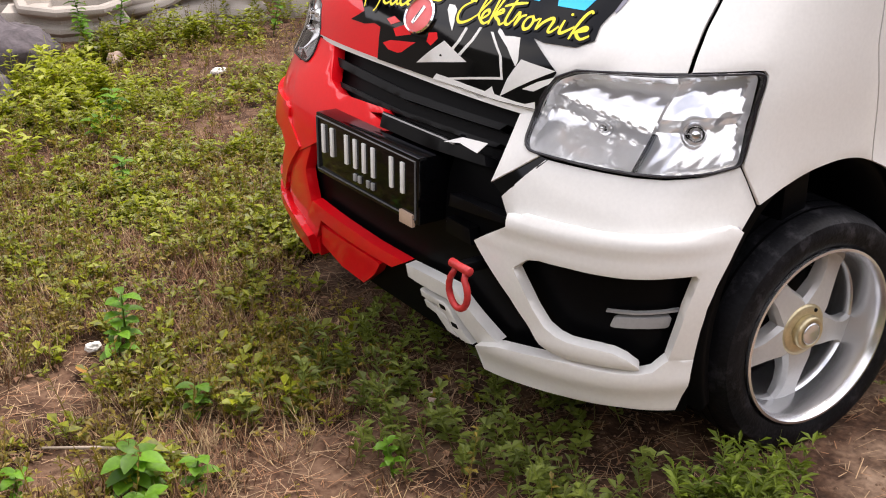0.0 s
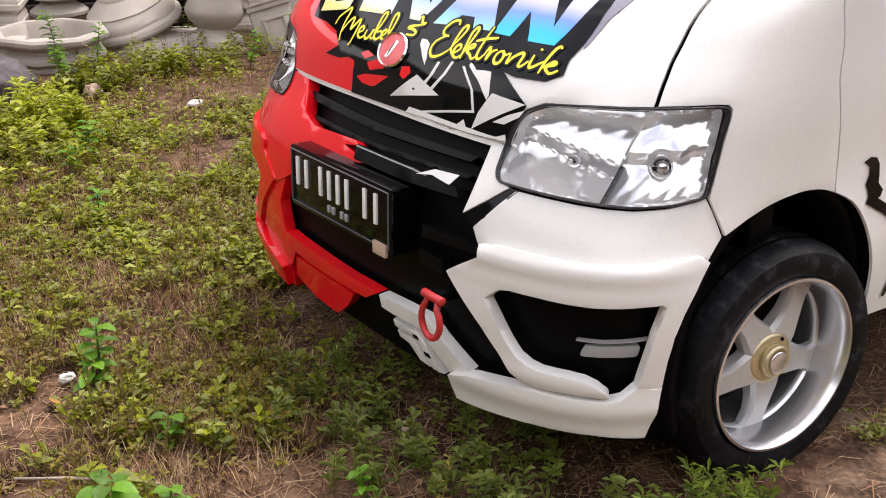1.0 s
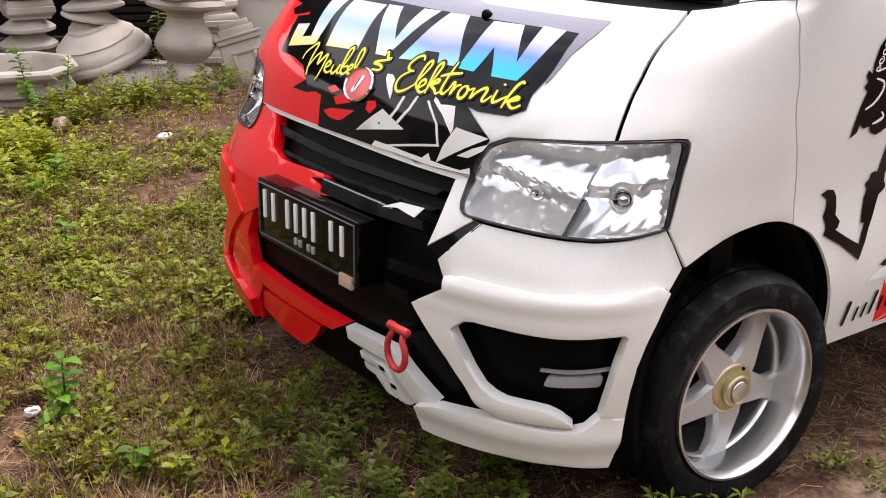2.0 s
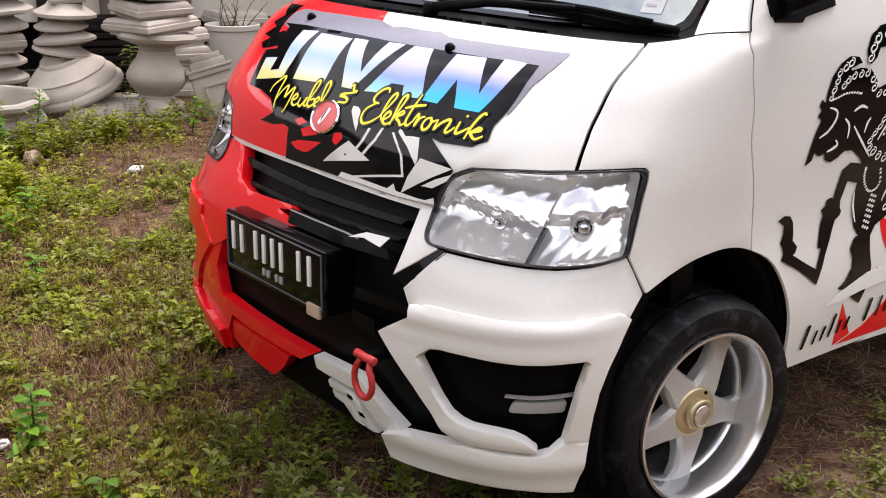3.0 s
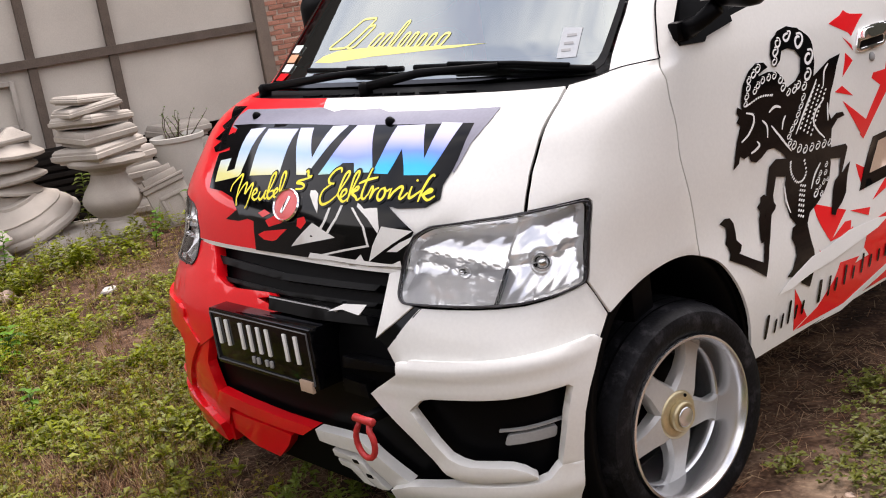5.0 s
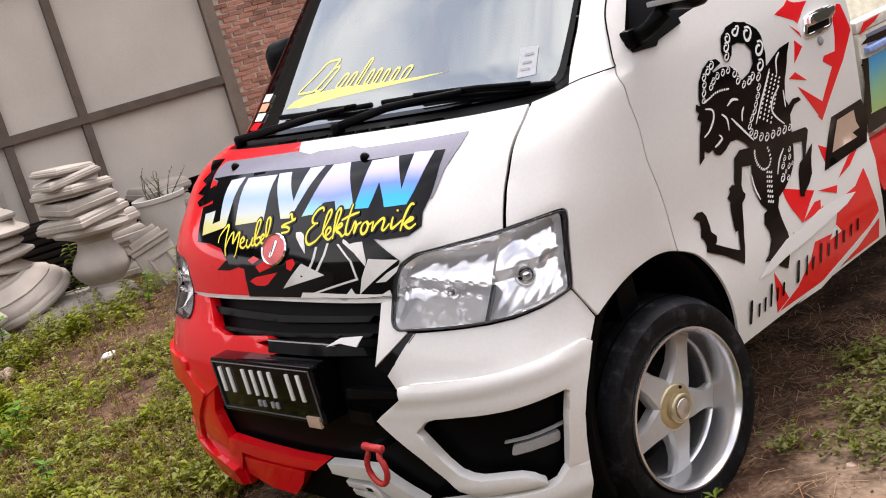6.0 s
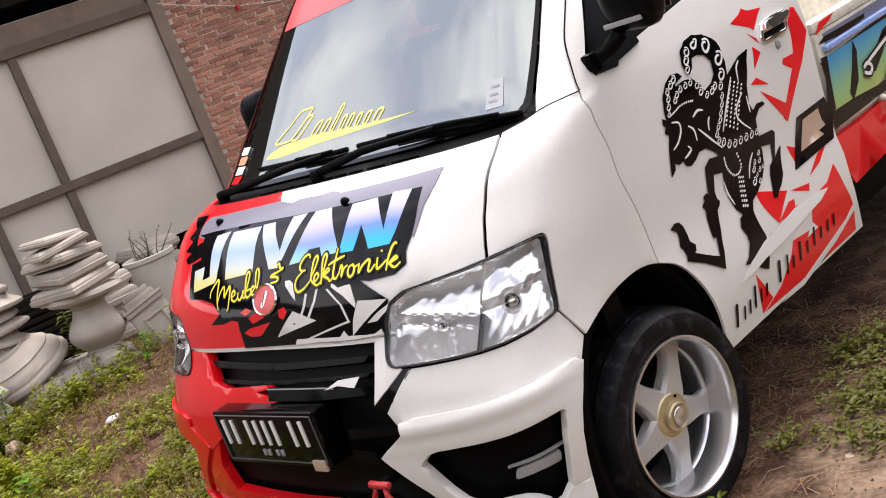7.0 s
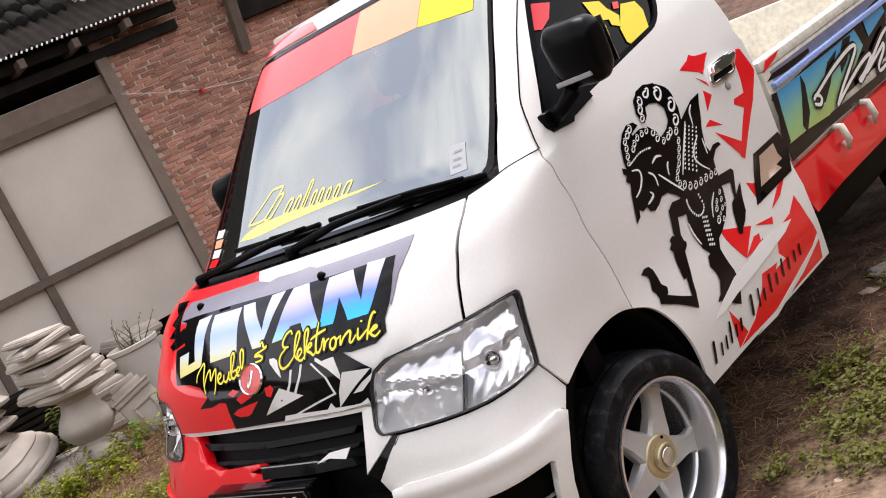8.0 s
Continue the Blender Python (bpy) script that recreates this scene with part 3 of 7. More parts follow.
SKID_LEFT = [(-0.50, 0.149), (-0.15, 0.150), (-0.03, 0.146), (-0.10, 0.10), (-0.224, 0.045), (-0.40, 0.05), (-0.53, 0.078)]


def both_sides(name, poly, off=0.0, thick=0.012, step=0.05, bevel=0.0, right=WHITE, left=RED):
    return panel(name, poly, right, off, thick, step, bevel=bevel), panel(name, mirrored(poly), left, off, thick, step, bevel=bevel)


both_sides("fender", FENDER, 0, 0.008, 0.04, 0.003)
both_sides("bumper_corner", BUMPER, -0.006, 0.02, 0.04, 0.003)


def kit_place(u, v, h):
    """The body kit's face: a rolled upper band over a shallow hollow, and a full lower edge."""
    top = 0.446 + 0.06 * min(max(abs(u) - 0.64, 0.0), 0.4)
    roll = 0.011 * math.exp(-((v - top + 0.022) / 0.021) ** 2) + 0.003 * math.exp(-((v - top + 0.066) / 0.012) ** 2)
    arm = 0.006 * math.exp(-((v - 0.185) / 0.018) ** 2) if abs(u) < 0.90 else 0.0
    if u < 0:
        return skin_frame(u, v, 0.004 + h)
    return skin_frame(u, v, 0.010 + roll * min(1.0, max(0.0, (1.045 - u) / 0.13)) + arm + h)


def lip_place(u, v, h):
    return skin_frame(u, v, 0.010 + 0.010 * math.exp(-((v - 0.125 - 0.10 * (abs(u) - 0.8)) / 0.030) ** 2) + h)


kits = []
for flip, mat in ((lambda p: p, WHITE), (mirrored, RED)):
    kits.append(part("body_kit_frame", sheet(flip(KIT), kit_place, 0.03, 0.012, (), 0.006), mat, truck, smooth=55))
    part("body_kit_lip", sheet(flip(LIP), lip_place, 0.03, 0.014, (), 0.007), mat, truck, smooth=55)
kit, kit_left = kits
panel("bumper_cheek", [(-0.50, 0.385), (-0.545, 0.30), (-0.535, 0.22), (-0.54, 0.10), (-0.56, 0.03), (-0.66, 0.03), (-0.72, 0.17), (-0.66, 0.26), (-0.60, 0.335)], RED, -0.006, 0.03, 0.03, bevel=0.006)
panel("body_kit_strip", STRIP, WHITE, 0.0, 0.03, 0.03, bevel=0.006)
panel("body_kit_strip", STRIP_LEFT, RED, 0.0, 0.03, 0.03, bevel=0.006)
panel("skid_strip", SKID, WHITE, -0.006, 0.03, 0.03, bevel=0.005)
panel("skid_strip", SKID_LOW, WHITE, -0.012, 0.03, 0.03, bevel=0.005)
panel("skid_strip", SKID_LEFT, RED, -0.006, 0.03, 0.03, bevel=0.005)
front = panel("front_backing", [(-0.99, 0.02), (0.99, 0.02), (1.03, 0.45), (0.98, 0.562), (0.585, 0.562), (0.57, 0.66), (-0.57, 0.66), (-0.585, 0.562), (-0.98, 0.562), (-1.03, 0.45)], DARK, -0.045, 0.01, 0.05, label="black recessed bumper")

for u, v in ((0.405, 0.134), (0.452, 0.097)):
    panel("skid_slot", [(u - 0.014, v + 0.004), (u + 0.010, v + 0.004), (u + 0.016, v - 0.006), (u - 0.008, v - 0.006)], DARK, -0.004, 0.003, 0.03)
# unseen black block, added to deepen the shade under the front bumper
part("nose_shade_block", box(bmesh.new(), (-0.48, 0.14, 0.18), (0.48, 0.50, 0.30), 0.02), DARK, truck)

# small pieces on the body kit
for u, v in ((1.023, 0.460), (0.961, 0.279)):
    at = Vector(skin_frame(u, v, 0.004))
    out = (Vector(skin_frame(u, v, 0.02)) - at).to_track_quat("Z", "Y").to_matrix().to_4x4()
    part("screw", lathe(bmesh.new(), [(0.0065, 0.0), (0.0065, 0.002), (0.004, 0.004)], 12, Matrix.Translation(at) @ out), GREYV, kit)
FOG_PLATE = rounded([(0.83, 0.240), (0.936, 0.249), (0.939, 0.276), (0.836, 0.266)], 0.008)
panel("fog_trim", FOG_PLATE, GREYV, -0.03, 0.012, 0.03, bevel=0.003, label="grey fog lamp cover")
panel("fog_trim", [(0.822, 0.276), (0.87, 0.278), (0.95, 0.288), (0.953, 0.293), (0.87, 0.283), (0.822, 0.280)], GREYV, -0.028, 0.01, 0.03)
panel("fog_trim", mirrored(FOG_PLATE), GREYV, -0.03, 0.012, 0.03, bevel=0.003)
panel("bumper_blade", [(0.45, 0.436), (0.628, 0.432), (0.634, 0.418), (0.45, 0.408)], SATIN, 0.0, 0.04, 0.03, bevel=0.004)
panel("bumper_blade", [(0.43, 0.375), (0.52, 0.37), (0.53, 0.335), (0.43, 0.34)], SATIN, -0.012, 0.03, 0.03, bevel=0.004)

# grille
GRILLE_SIDE = [(0.547, 0.651), (0.580, 0.660), (0.592, 0.588), (0.633, 0.574), (0.600, 0.535), (0.560, 0.493)]
panel("grille_surround", GRILLE_SIDE, WHITE, -0.001, 0.03, 0.03, bevel=0.004)
panel("grille_surround", [(-0.580, 0.660), (-0.485, 0.655), (-0.43, 0.57), (-0.35, 0.548), (-0.05, 0.556), (-0.02, 0.546), (-0.12, 0.535), (0.08, 0.515), (-0.10, 0.495), (-0.44, 0.475), (-0.455, 0.40), (-0.60, 0.335), (-0.64, 0.44), (-0.66, 0.572), (-0.60, 0.588)], RED, -0.001, 0.035, 0.03, bevel=0.006)
panel("grille_diagonal", [(0.633, 0.574), (0.653, 0.573), (0.600, 0.474), (0.560, 0.493), (0.600, 0.535)], BLACK, -0.006, 0.02, 0.03)
panel("grille_slat", [(-0.476, 0.632), (0.0, 0.617), (0.515, 0.622), (0.500, 0.606), (0.0, 0.597), (-0.44, 0.610)], SATIN, -0.016, 0.03, 0.03, bevel=0.006, label="matt black grille slat")
panel("grille_slat", [(-0.42, 0.575), (0.0, 0.568), (0.515, 0.578), (0.505, 0.566), (0.0, 0.556), (-0.40, 0.562)], SATIN, -0.024, 0.03, 0.03, bevel=0.004)
bar = panel("grille_bar", [(-0.03, 0.549), (0.339, 0.549), (0.511, 0.541), (0.53, 0.52), (0.30, 0.512), (-0.02, 0.512)], SATIN, 0.002, 0.045, 0.03, bevel=0.008, label="gloss black lower grille bar")
panel("bar_sticker", [(0.37, 0.538), (0.432, 0.562), (0.514, 0.567), (0.498, 0.540), (0.43, 0.548)], WHITEV, 0.012, 0.002, 0.03, parent=bar)
panel("hood_lip", [(-0.57, 0.656), (-0.115, 0.656), (0.575, 0.652), (0.578, 0.663), (-0.115, 0.665), (-0.57, 0.665)], WHITE, -0.004, 0.02, 0.03, bevel=0.002)

panel("grille_line", [(-0.02, 0.546), (0.339, 0.546), (0.40, 0.543), (0.40, 0.5395), (0.339, 0.5425), (-0.02, 0.5425)], GREYV, 0.006, 0.004, 0.03, parent=bar)

# bonnet graphics
decal(hood, "vinyl_red", mirrored([(u - 0.004, v) for u, v in HOOD_SIDE])[:-1] + [(-0.583, 0.668), (-0.16, 0.668), (-0.004, 0.962), (-0.177, 1.123), (-0.338, 1.18)], RED, 0.0012)
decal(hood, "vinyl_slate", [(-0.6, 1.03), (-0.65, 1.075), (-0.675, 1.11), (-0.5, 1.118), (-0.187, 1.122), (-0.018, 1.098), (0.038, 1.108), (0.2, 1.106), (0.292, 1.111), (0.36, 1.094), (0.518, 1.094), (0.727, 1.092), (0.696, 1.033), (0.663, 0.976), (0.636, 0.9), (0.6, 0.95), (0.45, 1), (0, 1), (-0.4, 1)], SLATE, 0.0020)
decal(hood, "vinyl_black", [(-0.6, 1.036), (-0.5, 1.044), (-0.233, 1.047), (0.087, 1.043), (0.442, 1.043), (0.625, 1.041), (0.668, 1.038), (0.652, 0.985), (0.633, 0.91), (0.621, 0.87), (0.627, 0.835), (0.6, 0.815), (0.526, 0.812), (0.497, 0.818), (0.59, 0.755), (0.585, 0.72), (0.581, 0.668), (0.472, 0.664), (0.326, 0.667), (0.127, 0.667), (-0.189, 0.666), (-0.197, 0.747), (-0.24, 0.752), (-0.3, 0.742), (-0.385, 0.742), (-0.314, 0.774), (-0.353, 0.808), (-0.43, 0.823), (-0.515, 0.826), (-0.552, 0.935), (-0.495, 0.949), (-0.525, 0.985), (-0.552, 1.026)], BLACK, 0.0028)
decal(hood, "vinyl_block", [(-0.459, 1.025), (-0.376, 1.033), (-0.35, 0.872), (-0.49, 0.846), (-0.513, 0.913), (-0.455, 0.924), (-0.446, 0.881), (-0.401, 0.891)], SILVER1, 0.0036)
decal(hood, "vinyl_block", [(-0.128, 1.032), (-0.036, 1.033), (0.068, 0.936), (0.093, 1.039), (0.192, 1.041), (0.075, 0.888), (0.013, 0.887)], SILVER1, 0.0036)
decal(hood, "vinyl_block", [(0.443, 1.038), (0.54, 1.04), (0.557, 0.938), (0.589, 1.045), (0.642, 1.04), (0.576, 0.896), (0.512, 0.896), (0.486, 0.969), (0.459, 0.899), (0.403, 0.9)], SILVER3, 0.0036)
decal(hood, "vinyl_block", [(-0.348, 1.028), (-0.14, 1.029), (-0.102, 0.885), (-0.288, 0.876)], SILVER1, 0.0036)
decal(hood, "vinyl_block", [(0.245, 1.041), (0.34, 1.042), (0.402, 0.903), (0.327, 0.9), (0.311, 0.928), (0.254, 0.926), (0.222, 0.895), (0.146, 0.89)], SILVER2, 0.0036)
decal(hood, "vinyl_shard", [(0.069, 0.691), (0.193, 0.761), (0.323, 0.728), (0.254, 0.717)], WHITE, 0.0036)
decal(hood, "vinyl_shard", [(0.139, 0.847), (0.167, 0.848), (0.187, 0.84), (0.209, 0.803), (0.212, 0.788), (0.18, 0.809), (0.144, 0.834)], WHITE, 0.0036)
decal(hood, "vinyl_shard", [(0.265, 0.805), (0.251, 0.765), (0.236, 0.749), (0.25, 0.747), (0.268, 0.773), (0.276, 0.805)], WHITE, 0.0036)
decal(hood, "vinyl_shard", [(0.32, 0.813), (0.309, 0.781), (0.276, 0.74), (0.289, 0.738), (0.32, 0.78), (0.33, 0.814)], WHITE, 0.0036)
decal(hood, "vinyl_shard", [(0.367, 0.809), (0.43, 0.762), (0.46, 0.717), (0.262, 0.681), (0.269, 0.677), (0.47, 0.713), (0.438, 0.762), (0.376, 0.81)], WHITE, 0.0036)
decal(hood, "vinyl_shard", [(0.389, 0.823), (0.402, 0.818), (0.419, 0.808), (0.442, 0.811), (0.465, 0.812), (0.49, 0.76), (0.489, 0.748), (0.441, 0.785), (0.39, 0.813)], WHITE, 0.0036)
decal(hood, "vinyl_shard", [(0.496, 0.766), (0.587, 0.757), (0.477, 0.676), (0.481, 0.716)], WHITE, 0.0036)
decal(hood, "vinyl_shard", [(0.592, 0.744), (0.587, 0.727), (0.56, 0.705), (0.53, 0.704), (0.561, 0.727)], WHITE, 0.0036)
decal(hood, "vinyl_shard", [(0.195, 0.681), (0.262, 0.681), (0.425, 0.677), (0.443, 0.692), (0.458, 0.677), (0.526, 0.674), (0.552, 0.674), (0.573, 0.684), (0.58, 0.669), (0.472, 0.665), (0.325, 0.668), (0.182, 0.666)], WHITE, 0.0036)
decal(hood, "vinyl_shard", [(-0.164, 0.711), (-0.117, 0.723), (0.038, 0.736), (-0.035, 0.703), (-0.063, 0.698), (-0.124, 0.699)], RED, 0.0036)
decal(hood, "vinyl_shard", [(-0.115, 0.753), (-0.051, 0.77), (0.002, 0.752), (-0.088, 0.736)], RED, 0.0036)
decal(hood, "vinyl_shard", [(0.1, 0.769), (0.14, 0.775), (0.156, 0.761), (0.129, 0.74), (0.101, 0.747)], RED, 0.0036)
decal(hood, "vinyl_shard", [(-0.167, 0.772), (-0.126, 0.784), (-0.083, 0.775), (-0.133, 0.761)], RED, 0.0036)
decal(hood, "vinyl_leaf", [(-0.805, 1.113), (-0.726, 1.126), (-0.671, 1.09), (-0.57, 0.999), (-0.55, 1.012), (-0.488, 0.966), (-0.549, 0.944), (-0.582, 0.937), (-0.613, 0.951), (-0.586, 0.976), (-0.641, 0.98), (-0.625, 1.016), (-0.675, 1.027), (-0.675, 1.061)], BLACK, 0.0024)
MEUBEL = [[(-0.37, 0.824), (-0.367, 0.845), (-0.345, 0.867), (-0.332, 0.877), (-0.323, 0.869), (-0.322, 0.838), (-0.319, 0.806), (-0.314, 0.785)],
    [(-0.319, 0.806), (-0.306, 0.833), (-0.29, 0.852), (-0.279, 0.851), (-0.273, 0.824), (-0.263, 0.832), (-0.247, 0.852), (-0.238, 0.848), (-0.237, 0.817), (-0.245, 0.792), (-0.258, 0.781)],
    [(-0.224, 0.818), (-0.199, 0.829), (-0.207, 0.839), (-0.22, 0.832), (-0.218, 0.814), (-0.196, 0.808), (-0.174, 0.819)],
    [(-0.177, 0.833), (-0.177, 0.816), (-0.161, 0.81), (-0.146, 0.822), (-0.141, 0.838), (-0.141, 0.818), (-0.127, 0.813)],
    [(-0.127, 0.813), (-0.116, 0.849), (-0.112, 0.877), (-0.122, 0.889), (-0.134, 0.879), (-0.13, 0.85), (-0.122, 0.822), (-0.103, 0.815), (-0.084, 0.827), (-0.095, 0.838), (-0.114, 0.833)],
    [(-0.083, 0.824), (-0.064, 0.838), (-0.074, 0.845), (-0.084, 0.837), (-0.079, 0.823), (-0.058, 0.82), (-0.045, 0.829)],
    [(-0.045, 0.829), (-0.042, 0.862), (-0.048, 0.885), (-0.062, 0.893), (-0.069, 0.882), (-0.057, 0.848), (-0.042, 0.832)]]
AMPERSAND = [[(0.071, 0.895), (0.082, 0.899), (0.098, 0.884), (0.119, 0.886)],
    [(0.118, 0.883), (0.086, 0.876), (0.052, 0.87), (0.041, 0.864), (0.072, 0.863), (0.093, 0.857), (0.085, 0.849), (0.047, 0.847)]]
ELEKTRONIK = [[(0.272, 0.899), (0.262, 0.911), (0.236, 0.903), (0.22, 0.882), (0.231, 0.869), (0.257, 0.868)],
    [(0.244, 0.867), (0.213, 0.849), (0.209, 0.827), (0.229, 0.812), (0.261, 0.819), (0.287, 0.836)],
    [(0.287, 0.836), (0.306, 0.872), (0.313, 0.894), (0.305, 0.903), (0.294, 0.892), (0.291, 0.865), (0.294, 0.841), (0.309, 0.828)],
    [(0.308, 0.829), (0.329, 0.845), (0.321, 0.855), (0.309, 0.847), (0.312, 0.829), (0.33, 0.823), (0.346, 0.833)],
    [(0.346, 0.833), (0.352, 0.87), (0.356, 0.896), (0.348, 0.904), (0.339, 0.89), (0.342, 0.858), (0.347, 0.823)],
    [(0.347, 0.845), (0.366, 0.863), (0.375, 0.857), (0.355, 0.846), (0.374, 0.837), (0.386, 0.829), (0.398, 0.838)],
    [(0.402, 0.914), (0.396, 0.881), (0.395, 0.849), (0.4, 0.835), (0.411, 0.833), (0.418, 0.844)],
    [(0.368, 0.871), (0.397, 0.881), (0.434, 0.889)],
    [(0.419, 0.842), (0.424, 0.865), (0.431, 0.855), (0.431, 0.835), (0.437, 0.855), (0.45, 0.862)],
    [(0.468, 0.862), (0.457, 0.857), (0.454, 0.842), (0.463, 0.831), (0.474, 0.836), (0.476, 0.852), (0.468, 0.862), (0.479, 0.854), (0.488, 0.86)],
    [(0.491, 0.862), (0.493, 0.836), (0.502, 0.853), (0.518, 0.866), (0.525, 0.860), (0.524, 0.839), (0.532, 0.836), (0.543, 0.851)],
    [(0.548, 0.867), (0.549, 0.844), (0.556, 0.838), (0.576, 0.856)],
    [(0.557, 0.879), (0.558, 0.884)],
    [(0.598, 0.89), (0.593, 0.895), (0.585, 0.884), (0.579, 0.856), (0.578, 0.828)],
    [(0.58, 0.842), (0.596, 0.859), (0.603, 0.854), (0.586, 0.845), (0.6, 0.832), (0.614, 0.842)]]
for strokes in (MEUBEL, AMPERSAND, ELEKTRONIK):
    for name, mat, width, off in (("lettering_edge", BLACK, 0.020, 0.0042), ("lettering", YELLOW, 0.0078, 0.0050)):
        bm = bmesh.new()
        for i, line in enumerate(strokes):
            ribbon(bm, line, width, on_skin(off + 0.00004 * i), 0.7 if name == "lettering_edge" else 0.45)
        part(name, bm, mat, hood, smooth=0)
at, out = Vector(skin_frame(0.022, 0.802, 0.0)), Vector(skin_frame(0.022, 0.802, 0.1))
M = Matrix.Translation(at) @ (out - at).to_track_quat("Z", "Y").to_matrix().to_4x4() @ Matrix.Diagonal((1.13, 0.88, 0.8, 1))
emblem = part("emblem", lathe(bmesh.new(), [(0.046, 0.0), (0.046, 0.008), (0.042, 0.010), (0.02, 0.011)], 40, M), STRIPR, hood, "round red badge with a chrome ring")
part("badge_ring", ring(bmesh.new(), [(0.045, 0.003), (0.050, 0.003), (0.051, 0.010), (0.048, 0.015), (0.045, 0.011)], 48, M), CHROME, emblem)
part("badge_bar", box(bmesh.new(), (-0.007, -0.028, 0.009), (0.005, 0.028, 0.013), 0.001, M @ Matrix.Rotation(radians(-22), 4, "Z")), CHROME, emblem)
for u, v in ((-0.529, 1.075), (0.404, 1.051)):
    at, out = Vector(skin_frame(u, v, 0.0)), Vector(skin_frame(u, v, 0.1))
    m = Matrix.Translation(at) @ (out - at).to_track_quat("Z", "Y").to_matrix().to_4x4()
    part("washer_nozzle", lathe(bmesh.new(), [(0.013, 0.0), (0.013, 0.006), (0.009, 0.014), (0.004, 0.017)], 14, m), DARK, hood)

# number plate in its box holder
PLATERIM = material("dull_plate_rim", (0.1, 0.1, 0.105), 0.5, spread=0.2)
holder = part("plate_holder", box(bmesh.new(), (-0.238, -0.055, 0.500), (0.238, 0.06, 0.660), 0.006), BLACK, truck, "gloss black number plate box")
for lo, hi in (((-0.228, 0.6492), (0.228, 0.651)), ((-0.228, 0.512), (0.228, 0.5138)), ((-0.230, 0.512), (-0.2282, 0.651)), ((0.2282, 0.512), (0.230, 0.651))):
    part("plate_rim", box(bmesh.new(), (lo[0], -0.059, lo[1]), (hi[0], -0.053, hi[1])), PLATERIM, holder)
for x in (-0.196, -0.152, -0.080, -0.038, 0.004, 0.046, 0.128, 0.176):
    part("plate_bar", box(bmesh.new(), (x - 0.0065, -0.060, 0.562), (x + 0.0065, -0.053, 0.636), 0.001), WHITEV, holder)
for x in (-0.040, -0.018, 0.022, 0.044):
    part("plate_bar", box(bmesh.new(), (x - 0.006, -0.060, 0.530), (x + 0.006, -0.053, 0.548), 0.001), GREYV, holder)
part("plate_sticker", box(bmesh.new(), (0.168, -0.062, 0.492), (0.222, -0.053, 0.522), 0.001), COPPER, holder)

# tow shackle
bm = bmesh.new()
arc = [(0.422 + 0.035 * math.sin(a), -0.072, 0.414 - 0.041 * math.cos(a)) for a in [radians(-140 + 20 * i) for i in range(15)]]
tube(bm, [(0.402, -0.066, 0.462)] + arc + [(0.442, -0.066, 0.462)], 0.0078, 10)
shackle = part("tow_shackle", bm, SHACKLE, truck, "worn red bow shackle")
part("shackle_pin", lathe(bmesh.new(), [(0.008, -0.036), (0.010, -0.034), (0.010, 0.034), (0.008, 0.036)], 14, Matrix.Translation((0.422, -0.066, 0.468)) @ Matrix.Rotation(radians(90), 4, "Y")), SHACKLE, shackle)
part("shackle_mount", box(bmesh.new(), (0.408, -0.066, 0.455), (0.436, 0.03, 0.478), 0.004), DARK, shackle)


# headlights
LAMPRIM = material("smoked_lamp_rim", (0.014, 0.012, 0.015), 0.2, spread=0.1)


def to_line(c, p, q):
    """Distance of a point from a stretch of line."""
    d = Vector(q) - Vector(p)
    k = min(1.0, max(0.0, (Vector(c) - Vector(p)).dot(d) / max(1e-9, d.length_squared)))
    return (Vector(c) - Vector(p) - d * k).length


